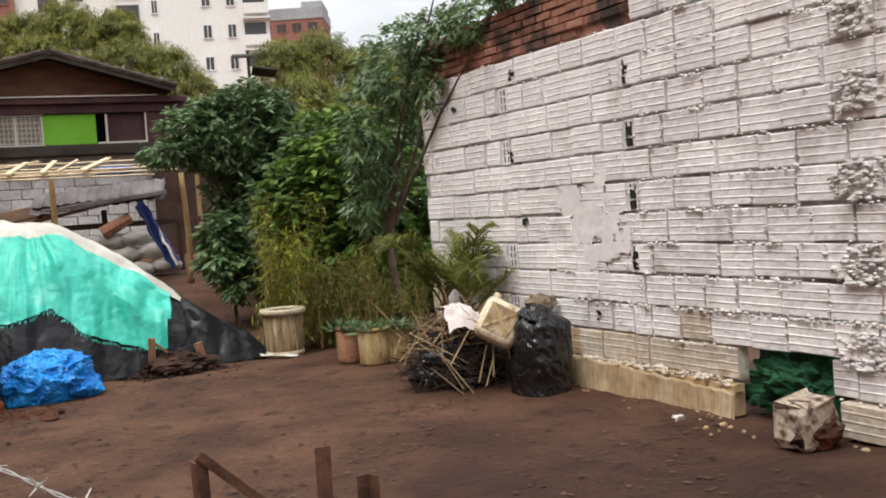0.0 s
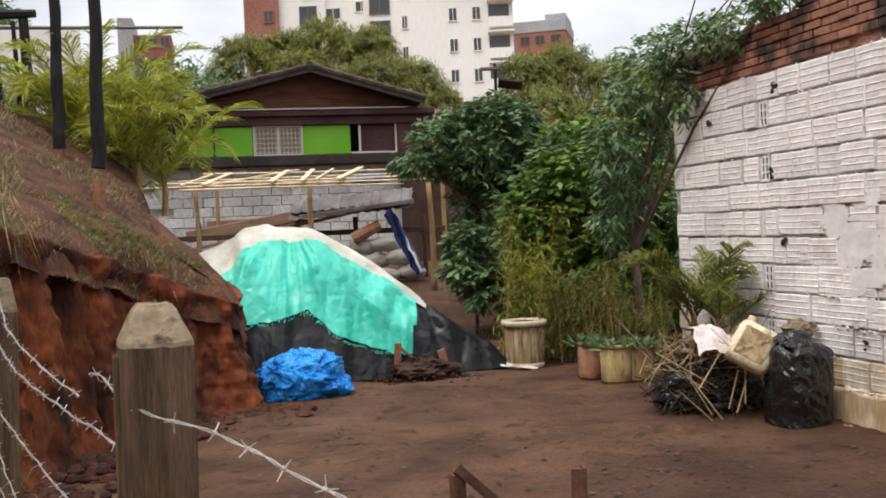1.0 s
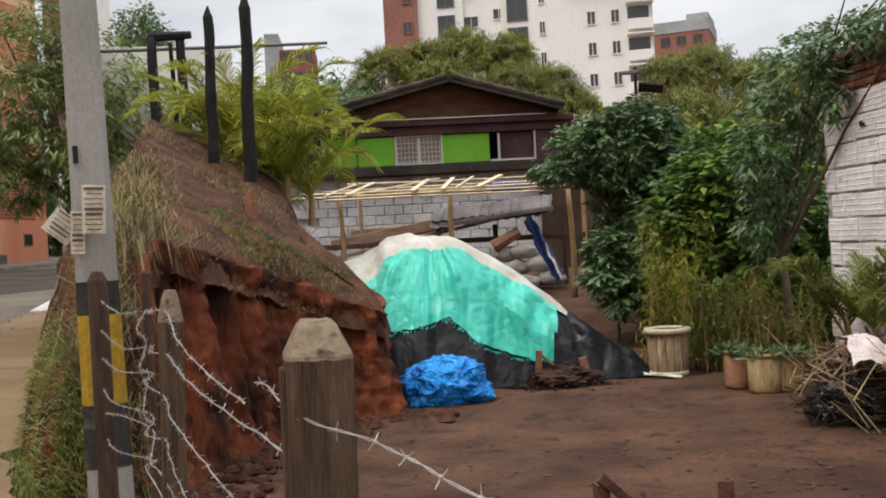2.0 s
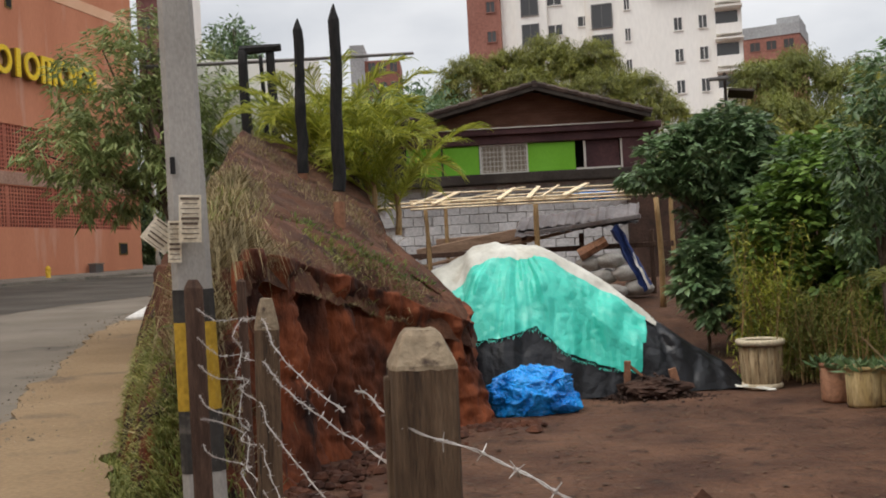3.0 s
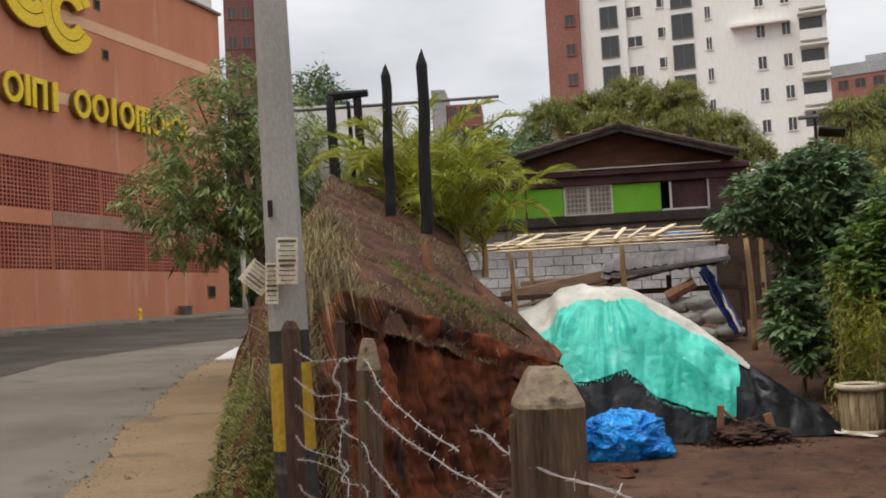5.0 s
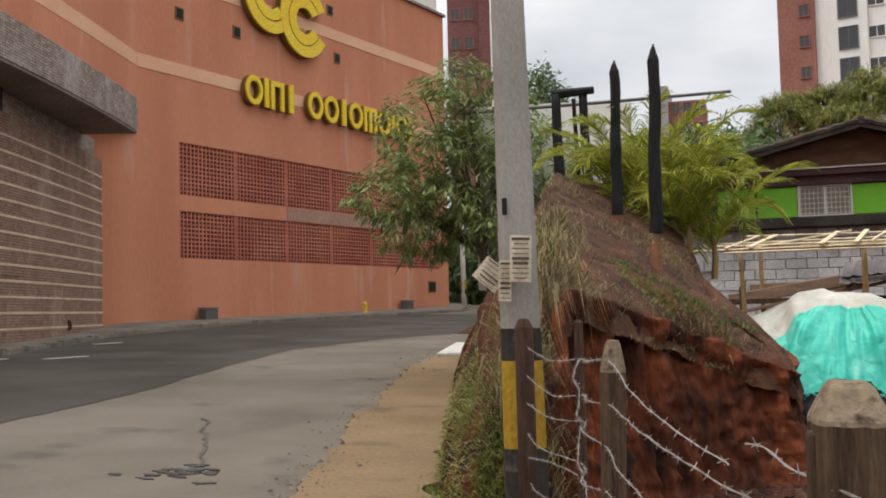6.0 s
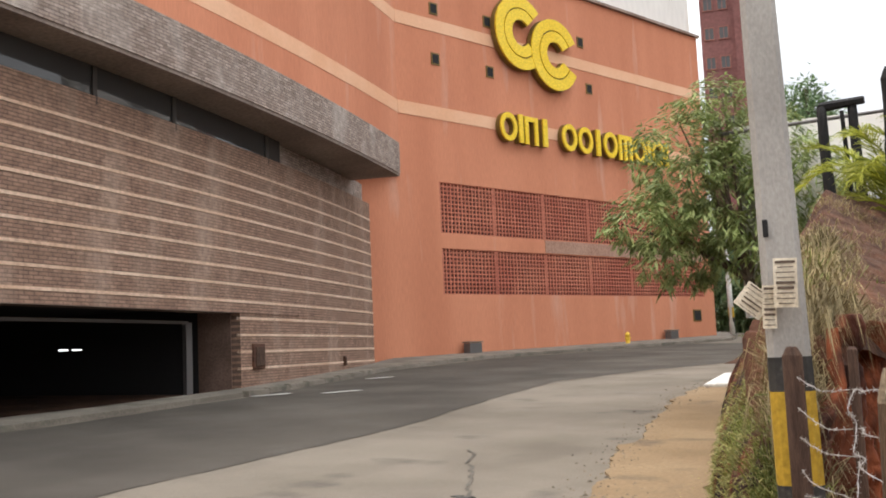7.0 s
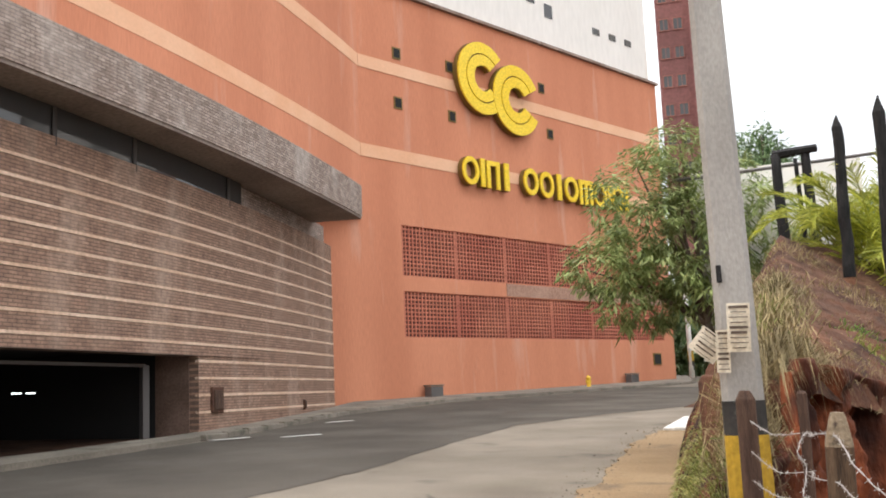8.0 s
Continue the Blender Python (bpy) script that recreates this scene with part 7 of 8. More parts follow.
def rough_post(w, d, z1, top, seed, n=16, sides=10):
    """A hewn post with weathered grooves; top: height of its bevelled head."""
    s = Shape()
    def ring(z, k):
        out = []
        for i in range(sides * 3):
            a = 2 * math.pi * i / (sides * 3)
            sq = 1 / max(abs(math.cos(a)), abs(math.sin(a))) ** 0.92
            g = 1 + 0.05 * fn(a * 3.5 + seed, z * 0.6, seed) + 0.025 * fn(a * 11, z * 1.4, seed + 3)
            out.append((w / 2 * k * sq * g * math.cos(a), d / 2 * k * sq * g * math.sin(a), z + 0.004 * fn(a * 3, z, 5)))
        return out
    levels = [(z1 * i / n, 1.0) for i in range(n + 1)] + [(z1 + top * 0.12, 0.985), (z1 + top * 0.86, 0.60), (z1 + top, 0.46)]
    for z, k in levels:
        s.v += ring(z - 0.05, k)
    q = sides * 3
    s.f = [(j * q + i, j * q + (i + 1) % q, (j + 1) * q + (i + 1) % q, (j + 1) * q + i) for j in range(len(levels) - 1) for i in range(q)] + [tuple((len(levels) - 1) * q + i for i in range(q))]
    return s


def split_post(name_label, m, w, d, z1, top, seed, material):
    ob = thing("fence_post", name_label, "fence post", m)
    full = rough_post(w, d, z1, top, seed)
    q, n = 30, 17
    body, cap = Shape(), Shape()
    k = q * (n - 1)
    body.v, body.f = full.v[:k + q], full.f[:k]
    cap.v, cap.f = full.v[k:], [tuple(i - k for i in face) for face in full.f[k:]]
    part("shaft", body, material, ob)
    return ob, part("head", cap, M_CUTWOOD if material is M_OLDWOOD else material, ob, "weathered worn head")


big, _ = split_post("thick weathered wooden fence post with worn pointed head", pose(-0.606, 1.596, 0.0, 1, 0.5, 24), 0.106, 0.11, 1.572, 0.06, 1.0, M_OLDWOOD)
part("splinter", Shape().soft((-0.054, 0.0, 0.76), (0.014, 0.03, 1.5), 0.005), M_OLDWOOD, big, "split side strip")
split_post("grey pointed wooden fence post", pose(-1.672, 3.30, 0.0, 0, 1.5, 30), 0.085, 0.07, 1.52, 0.11, 2.0, M_OLDWOOD)
split_post("thin brown wooden fence stake", pose(-2.08, 4.05, 0.0, 0, 0, 20), 0.038, 0.04, 1.68, 0.012, 3.0, M_DARKWOOD)
split_post("dark brown plank post beside the pole", pose(-2.80, 4.96, 0.0, 0, 0, 30), 0.10, 0.06, 1.64, 0.05, 4.0, M_DARKWOOD)
split_post("weathered wooden fence post", pose(0.85, -0.65, 0.0, 0, 0, 30), 0.11, 0.11, 1.5, 0.06, 5.0, M_OLDWOOD)


def barbed(points, seed, barbs=0.095):
    """A strand of two twisted wires with four-point barbs."""
    pts = [Vector(p) for p in points]
    rq = random.Random(seed)
    fine = []
    for i in range(len(pts) - 1):
        p0, p1, p2, p3 = pts[max(i - 1, 0)], pts[i], pts[i + 1], pts[min(i + 2, len(pts) - 1)]
        n = max(3, int((p2 - p1).length / 0.025))
        for k in range(n):
            t = k / n
            q = 0.5 * ((2 * p1) + (p2 - p0) * t + (2 * p0 - 5 * p1 + 4 * p2 - p3) * t * t + (3 * p1 - p0 - 3 * p2 + p3) * t ** 3)
            fine.append(q + Vector((fn(q.x, q.y, seed, 9), fn(q.y, q.z, seed, 9), fn(q.x, q.z, seed + 5, 9))) * 0.005)
    fine.append(pts[-1])
    strand = thing("barbed_wire", "strand of galvanised barbed wire between fence posts", "barbed wire", group="fence wires")
    s = Shape()
    for ph in (0, math.pi):
        s.tube([p + Vector((math.cos(i * 1.1 + ph), math.sin(i * 1.1 + ph), math.sin(i * 1.1 + ph + 1))) * 0.0010 for i, p in enumerate(fine)], 0.0010, 5)
    run = 0.03
    for i in range(1, len(fine)):
        run += (fine[i] - fine[i - 1]).length
        if run > barbs:
            run = rq.uniform(-0.015, 0.01)
            d = (fine[i] - fine[i - 1]).normalized()
            c = fine[i]
            o = d.orthogonal().normalized()
            o.rotate(Matrix.Rotation(rq.uniform(0, 6.28), 3, d))
            o2 = d.cross(o)
            b = Shape()
            for v in (o + d * 0.25, -o + d * 0.2, o2 - d * 0.3, -o2 - d * 0.2):
                b.tube([c, c + v.normalized() * rq.uniform(0.011, 0.016)], [0.0013, 0.0007], 4)
            b.tube([c - d * 0.005, c + d * 0.005], 0.003, 6)
            part("barb", b, M_WIRE, strand)
    part("twisted_strand", s, M_WIRE, strand)


barbed([(-2.72, 4.84, 1.49), (-2.38, 4.38, 1.45), (-2.06, 4.01, 1.475), (-1.85, 3.6, 1.49), (-1.62, 3.25, 1.51), (-1.39, 2.82, 1.453), (-1.156, 2.46, 1.40), (-0.977, 2.187, 1.38), (-0.9, 2.07, 1.372)], 1)
barbed([(-0.842, 1.981, 1.429), (-0.775, 1.868, 1.437), (-0.69, 1.72, 1.423), (-0.58, 1.50, 1.432), (-0.475, 1.40, 1.427), (-0.377, 1.271, 1.423), (-0.258, 1.088, 1.415), (0.0, 0.70, 1.40), (0.4, 0.05, 1.39), (0.83, -0.6, 1.41)], 2)
barbed([(-2.75, 4.88, 1.335), (-2.33, 4.3, 1.29), (-2.05, 4.0, 1.325), (-1.86, 3.6, 1.34), (-1.62, 3.24, 1.36), (-1.3, 2.68, 1.343), (-0.983, 2.196, 1.327), (-0.64, 1.66, 1.327)], 3)
barbed([(-2.75, 4.88, 1.19), (-2.3, 4.2, 1.20), (-2.05, 4.0, 1.21), (-1.84, 3.5, 1.235), (-1.64, 3.24, 1.22), (-1.484, 2.96, 1.19), (-1.189, 2.51, 1.147), (-0.9, 2.07, 1.13), (-0.62, 1.64, 1.12)], 4)
barbed([(-2.75, 4.88, 1.03), (-2.5, 4.5, 1.015), (-2.06, 4.0, 1.03), (-1.87, 3.55, 1.035), (-1.64, 3.24, 1.07), (-1.536, 3.04, 1.048), (-1.2, 2.5, 0.97), (-0.62, 1.64, 0.93)], 5)
barbed([(-2.75, 4.88, 0.90), (-2.4, 4.4, 0.965), (-2.06, 4.0, 0.965), (-1.8, 3.44, 0.955), (-1.64, 3.24, 0.91), (-0.62, 1.64, 0.72)], 6)
barbed([(-2.75, 4.88, 0.77), (-2.5, 4.52, 0.776), (-2.06, 4.0, 0.84), (-1.89, 3.58, 0.90), (-1.64, 3.25, 0.80), (-0.62, 1.64, 0.5)], 7)
barbed([(-2.06, 4.0, 1.475), (-1.95, 3.68, 1.42), (-2.02, 3.9, 1.35), (-1.9, 3.6, 1.28), (-2.04, 3.95, 1.21), (-1.95, 3.7, 1.1), (-2.05, 3.98, 1.0)], 8, 0.06)

# ---- charred palings, old wall and rods on the bank ----


def paling(x, y, top, r, seed, label, leanx=0.0, burn=0.12):
    z0 = gh(x, y) - 0.1
    ob = thing("charred_paling", label, "fence paling", pose(x, y, z0, 0, leanx, 20), group="charred palings")
    h = top - z0
    n = 14
    pts = [(0.02 * fn(i, seed, 1, 0.5), 0.02 * fn(i, seed, 5, 0.5), h * i / n * 0.93) for i in range(n + 1)]
    pts = [p for p in pts if p[2] > h * burn] 
    rad = [r * (1.05 - 0.15 * i / len(pts) + 0.1 * fn(i, seed, 7, 0.9)) for i in range(len(pts))]
    pts += [(pts[-1][0], pts[-1][1], h * 0.97), (pts[-1][0] + 0.005, pts[-1][1], h)]
    part("charred_shaft", Shape().tube(pts, rad + [r * 0.45, 0.006], 9), M_CHAR, ob)
    part("bare_foot", Shape().tube([(0, 0, 0), (0, 0, h * burn + 0.03)], r * 0.92, 8), M_BAREWOOD, ob, "unburnt reddish foot")


paling(-3.72, 9.82, 4.36, 0.066, 1, "charred black pointed paling on the bank", 1.2, 0.14)
paling(-4.61, 11.08, 4.58, 0.065, 2, "charred black pointed paling on the bank", 1.0, 0.05)
for x, y, z1, r in ((-6.60, 14.0, 4.95, 0.09), (-6.22, 14.15, 4.98, 0.085), (-6.42, 14.25, 4.9, 0.04)):
    ob = thing("burnt_gate_post", "burnt black upright of an old gateway", "gate post", pose(x, y, 0))
    part("upright", stick((0, 0, gh(x, y) - 0.1), (-0.06, 0, z1), r, 0.02, int(r * 1000)), M_CHAR, ob, smooth=True)
whole("burnt_lintel", stick((-6.7, 14.0, 4.95), (-6.1, 14.15, 4.97), 0.07, 0.02, 5), M_CHAR, "burnt black crossbar over the gate posts", "crossbar")
whole("old_wall", Shape().box((0, 0, 0), (2.7, 0.25, 3.2)), M_PLASTER, "old white plastered wall above the bank", "wall", pose(-7.6, 15.9, 3.62, 0, 0, 24), kind="structure")
whole("roof_rod", stick((-8.5, 14.3, 4.93), (-4.18, 14.7, 4.79), 0.03, 0.02, 9), M_FRAME, "long thin metal rod lying across posts", "rod")
lamp = thing("solar_lamp", "dark solar street lamp on thin post", "street lamp", pose(0.58, 23.0, 0.9))
part("post", Shape().tube([(0, 0, 0), (0, 0, 4.5)], [0.045, 0.035], 8), M_SLAB, lamp)
part("panel", Shape().soft((-0.2, 0, 4.52), (0.58, 0.4, 0.06), 0.015, pose(0, 0, 0, -20, 8)), M_SLAB, lamp)
part("head", Shape().soft((-0.14, -0.15, 4.36), (0.42, 0.14, 0.07), 0.015), M_FRAME, lamp)

# ---- plants ----


def leaf_cloud(pos, direction, size, width, rng_, curl=0.25, roll=1.0):
    """Folded leaves: each has a stalk end, a tip and two edges. Arrays of one row a leaf."""
    n = len(pos)
    d = direction / np.maximum(np.linalg.norm(direction, axis=1, keepdims=True), 1e-6)
    up = np.tile([0.0, 0.0, 1.0], (n, 1)) + rng_.normal(0, 0.45 * roll, (n, 3))
    side = np.cross(d, up)
    side /= np.maximum(np.linalg.norm(side, axis=1, keepdims=True), 1e-6)
    nor = np.cross(side, d)
    L = (size * rng_.uniform(0.65, 1.25, n))[:, None]
    base, tip = pos, pos + d * L - np.array([0, 0, 1.0]) * L * curl
    mid = base * 0.55 + tip * 0.45
    a, b = mid + side * L * width * 0.5 + nor * L * 0.035, mid - side * L * width * 0.5 + nor * L * 0.035
    v = np.stack([base, a, tip, b], 1).reshape(-1, 3)
    k = np.arange(n)[:, None] * 4
    f = np.concatenate([k + [0, 1, 2], k + [0, 2, 3]], 1).reshape(-1, 3)
    return v, f


def blade_cloud(pos, direction, size, width, rng_, curl=0.3):
    """Narrow bent blades: two edges at the foot and at the bend, and a tip."""
    n = len(pos)
    d = direction / np.maximum(np.linalg.norm(direction, axis=1, keepdims=True), 1e-6)
    side = np.cross(d, rng_.normal(0, 1, (n, 3)))
    side /= np.maximum(np.linalg.norm(side, axis=1, keepdims=True), 1e-6)
    L = (size * rng_.uniform(0.55, 1.3, n))[:, None]
    w = side * L * width * 0.5
    mid, tip = pos + d * L * 0.58, pos + d * L * 0.92 - np.array([0, 0, 1.0]) * L * curl
    v = np.stack([pos + w * 0.7, pos - w * 0.7, mid + w, mid - w, tip], 1).reshape(-1, 3)
    k = np.arange(n)[:, None] * 5
    f = np.concatenate([k + [0, 1, 3], k + [0, 3, 2], k + [2, 3, 4]], 1).reshape(-1, 3)
    return v, f


def fast_mesh(name, v, f, material):
    me = bpy.data.meshes.new(name)
    me.vertices.add(len(v))
    me.vertices.foreach_set("co", np.asarray(v, np.float32).ravel())
    me.loops.add(len(f) * 3)
    me.loops.foreach_set("vertex_index", np.asarray(f, np.int32).ravel())
    me.polygons.add(len(f))
    me.polygons.foreach_set("loop_start", np.arange(0, len(f) * 3, 3, dtype=np.int32))
    me.materials.append(material)
    me.update(calc_edges=True)
    return me


def crown(blobs, clusters, per, spread, leaf, width, material, seed, droop=0.3, whorl=True):
    """Leaves in clusters over the outer part of several rounded masses, so that gaps and an uneven outline stay."""
    r = np.random.default_rng(seed)
    P, Dn = [], []
    vol = np.array([b[3] * b[4] + b[4] * b[5] + b[3] * b[5] for b in blobs])
    counts = np.maximum(1, (clusters * vol / vol.sum()).astype(int))
    for (cx, cy, cz, rx, ry, rz), c in zip(blobs, counts):
        u = r.normal(0, 1, (c, 3))
        u /= np.linalg.norm(u, axis=1, keepdims=True)
        rad = r.uniform(0.45, 1.08, (c, 1)) ** 0.6
        cen = np.array([cx, cy, cz]) + u * rad * [rx, ry, rz]
        for q, uu in zip(cen, u):
            m = max(2, int(per * r.uniform(0.6, 1.4)))
            if whorl:
                a = r.uniform(0, 2 * np.pi, m)
                out = np.stack([np.cos(a), np.sin(a), r.uniform(-0.5, 0.35, m)], 1) + uu * 0.6
                P.append(q + r.normal(0, spread * 0.4, (m, 3)))
            else:
                out = r.normal(0, 0.6, (m, 3)) + uu * 0.5 + [0, 0, -droop]
                P.append(q + r.normal(0, spread, (m, 3)) * [1, 1, 1.3])
            Dn.append(out)
    P, Dn = np.concatenate(P), np.concatenate(Dn)
    v, f = leaf_cloud(P, Dn, leaf, width, r, droop)
    return v, f


def plant(name, label, category, blobs, clusters, per, spread, leaf, width, material, seed, trunk=None, droop=0.3, whorl=True, group="", limbs=7):
    ob = thing(name, label, category, group=group)
    v, f = crown(blobs, clusters, per, spread, leaf, width, material, seed, droop, whorl)
    part("crown", fast_mesh("crown", v, f, material), material, ob)
    if trunk:
        (x, y, z0), r0 = trunk
        rq = random.Random(seed)
        b0 = max(blobs, key=lambda b: b[3] * b[5])
        fork = Vector((x * 0.6 + b0[0] * 0.4, y * 0.6 + b0[1] * 0.4, z0 + max(0.2, (b0[2] - z0) * 0.5)))
        s = Shape().tube([(x, y, z0 - 0.1), Vector((x, y, z0)).lerp(fork, 0.5) + Vector((0.03, 0.02, 0)), fork], [r0, r0 * 0.85, r0 * 0.7], 8)
        part("trunk", s, M_BARK, ob, smooth=True)
        for i in range(limbs):
            b = blobs[i % len(blobs)]
            e = Vector((b[0] + rq.uniform(-0.7, 0.7) * b[3], b[1] + rq.uniform(-0.7, 0.7) * b[4], b[2] + rq.uniform(-0.2, 0.8) * b[5]))
            part("limb", Shape().tube([fork, fork.lerp(e, 0.5) + Vector((rq.uniform(-0.1, 0.1), rq.uniform(-0.1, 0.1), 0.1)), e], [r0 * 0.5, r0 * 0.32, r0 * 0.1], 6), M_BARK, ob)
    return ob


plant("street_tree", "leaning broadleaf tree with dusty green drooping leaves", "tree",
      [(-9.2, 14.3, 4.6, 0.95, 0.9, 0.95), (-8.7, 14.6, 4.0, 1.2, 1.0, 0.95), (-9.6, 13.9, 3.7, 0.75, 0.8, 0.6), (-9.3, 14.2, 3.1, 0.75, 0.8, 0.55), (-8.1, 14.9, 4.8, 0.8, 0.8, 0.8), (-7.6, 15.2, 4.1, 0.85, 0.8, 0.75), (-8.6, 14.5, 5.5, 0.6, 0.6, 0.45), (-8.2, 14.8, 3.2, 0.8, 0.8, 0.7)],
      1000, 14, 0.12, 0.17, 0.22, M_LEAF_TREE, 11, ((-8.15, 14.75, 1.2), 0.11), 0.55)
plant("broadleaf_shrub", "large dark green broadleaf shrub beside the shelter", "shrub",
      [(0.10, 15.5, 3.0, 0.72, 0.7, 0.55), (-0.58, 15.4, 3.0, 0.40, 0.5, 0.36), (-0.86, 15.2, 2.72, 0.36, 0.4, 0.16), (0.76, 15.5, 2.75, 0.48, 0.6, 0.6), (0.36, 15.6, 2.45, 0.55, 0.6, 0.38), (0.30, 15.5, 3.42, 0.46, 0.5, 0.30), (-0.25, 15.4, 2.62, 0.42, 0.4, 0.2), (0.85, 15.6, 1.9, 0.4, 0.4, 0.5), (0.45, 15.3, 1.95, 0.42, 0.4, 0.45), (0.6, 15.2, 1.35, 0.42, 0.4, 0.5), (0.1, 15.7, 2.15, 0.5, 0.4, 0.45), (0.15, 15.7, 1.55, 0.45, 0.4, 0.5), (-0.35, 15.35, 3.28, 0.25, 0.3, 0.2), (0.72, 15.3, 3.3, 0.3, 0.35, 0.25)],
      2300, 9, 0.06, 0.15, 0.36, M_LEAF_DARK, 12, ((0.35, 15.6, 0.2), 0.07), 0.35)
plant("leafy_bush", "tall mid green bush with palmate leaves", "bush",
      [(1.45, 13.5, 2.3, 0.75, 0.7, 0.75), (0.95, 13.4, 1.75, 0.65, 0.6, 0.7), (2.0, 13.4, 1.8, 0.65, 0.7, 0.8), (1.4, 13.3, 1.2, 0.9, 0.6, 0.7), (1.7, 13.2, 0.7, 0.8, 0.5, 0.5), (2.3, 13.3, 1.1, 0.5, 0.5, 0.7)],
      1900, 10, 0.06, 0.15, 0.46, M_LEAF_MID, 13, ((1.5, 13.5, 0.05), 0.06), 0.3)
plant("leafy_bush", "dark leafy filling bush behind the tall bush", "bush",
      [(1.6, 14.9, 1.9, 1.2, 0.6, 1.2), (0.85, 14.8, 1.2, 0.6, 0.5, 1.0), (2.6, 14.6, 1.6, 0.8, 0.6, 1.4)], 700, 12, 0.10, 0.22, 0.4, M_LEAF_DARK, 31, ((1.6, 14.9, 0.1), 0.06), 0.3)
plant("low_shrub", "low dark broadleaf shrub in front of the shelter post", "shrub",
      [(-0.18, 14.5, 1.45, 0.30, 0.3, 0.34), (-0.26, 14.5, 1.15, 0.28, 0.3, 0.3), (-0.05, 14.45, 0.95, 0.30, 0.3, 0.42)], 260, 8, 0.04, 0.17, 0.45, M_LEAF_DARK, 14, ((-0.12, 14.5, 0.1), 0.03), 0.35)
plant("vine", "climbing vine hanging over the brick wall's end", "vine",
      [(2.0, 11.4, 3.25, 0.55, 0.5, 0.5), (1.7, 11.6, 2.6, 0.45, 0.4, 0.7), (2.35, 10.9, 3.45, 0.6, 0.5, 0.35), (2.6, 10.1, 3.5, 0.45, 0.5, 0.28), (1.65, 11.9, 1.9, 0.35, 0.4, 0.7), (2.9, 9.2, 3.62, 0.4, 0.5, 0.2), (2.2, 10.6, 3.05, 0.2, 0.25, 0.35)],
      900, 10, 0.08, 0.105, 0.38, M_LEAF_DARK, 15, ((1.8, 11.8, 0.1), 0.05), 0.45)
twigs = thing("twig_bundle", "bare grey twigs above the brick wall", "twigs")
rb = random.Random(5)
for i in range(16):
    a = Vector((2.2 + rb.uniform(-0.3, 0.9), 10.6 + rb.uniform(-1.6, 0.6), 3.4))
    e = a + Vector((rb.uniform(-0.6, 0.7), rb.uniform(-0.5, 0.4), rb.uniform(0.25, 0.75)))
    part("twig", Shape().tube([a, a.lerp(e, 0.5) + Vector((0, 0, 0.1)), e], [0.010, 0.007, 0.003], 4), M_BARK, twigs)


def frond(base, heading, length, rise, arch, leaflet, seed, n=22):
    """An arching palm frond: a midrib with leaflets in two rows."""
    r = np.random.default_rng(seed)
    h = np.array([math.cos(heading), math.sin(heading), 0.0])
    t = np.linspace(0, 1, n + 1)
    pts = np.array(base) + np.outer(t * length * (1 - 0.22 * t * arch), h) + np.outer(length * (rise * t - arch * t ** 2.2), [0, 0, 1.0])
    s = Shape().tube(pts, [0.012 * (1 - 0.85 * q) + 0.002 for q in t], 4)
    side = np.array([-h[1], h[0], 0.0])
    P, Dn = [], []
    for i in range(3, n + 1):
        tan = pts[i] - pts[i - 1]
        tan /= np.linalg.norm(tan)
        for q in (-1, 1):
            for sub in (0, 0.33, 0.66):
                P.append(pts[i] * (1 - sub) + pts[i - 1] * sub)
                Dn.append(side * q * (1.0 - 0.35 * t[i]) + tan * (0.55 + 0.5 * t[i]) + [0, 0, 0.25] + r.normal(0, 0.09, 3))
    v, f = blade_cloud(np.array(P), np.array(Dn), leaflet, 0.042, r, 0.26)
    return s, v, f


def palm(label, stems, n, length, leaflet, seed, material, name="palm", rise=(0.45, 1.05)):
    ob = thing(name, label, "palm")
    rq = random.Random(seed)
    for sx, sy, z0, z1 in stems:
        part("stem", Shape().tube([(sx, sy, z0), (sx + 0.02, sy, (z0 + z1) / 2), (sx, sy, z1)], [0.045, 0.04, 0.03], 8), M_CANE, ob)
        for i in range(n):
            s, v, f = frond((sx, sy, z1 - rq.uniform(0, 0.25)), 2 * math.pi * i / n + rq.uniform(-0.4, 0.4), length * rq.uniform(0.7, 1.15), rq.uniform(*rise), rq.uniform(0.55, 0.95), leaflet, seed * 100 + i)
            k = len(s.v)
            tri = [q for face in s.f for q in ([face[:3], (face[0], face[2], face[3])] if len(face) == 4 else [])]
            me = fast_mesh("frond", np.concatenate([np.array([tuple(p) for p in s.v]), v]), np.concatenate([np.array(tri), f + k]), material)
            part("frond", me, material, ob)


palm("clump of arching yellow green areca palm on the bank", [(-4.65, 12.2, 2.5, 3.0), (-4.15, 12.3, 2.3, 2.75), (-4.85, 12.6, 2.5, 3.3), (-3.9, 12.5, 2.0, 2.55), (-4.4, 12.8, 2.4, 3.25), (-5.3, 12.9, 2.6, 3.3)], 14, 1.15, 0.30, 3, M_LEAF_PALM, rise=(0.85, 1.75))
palm("small arching palm beside the block wall", [(2.02, 9.95, 0.0, 0.82), (2.22, 9.75, 0.0, 0.75)], 9, 0.66, 0.27, 4, M_LEAF_BAMBOO, rise=(1.0, 1.75))


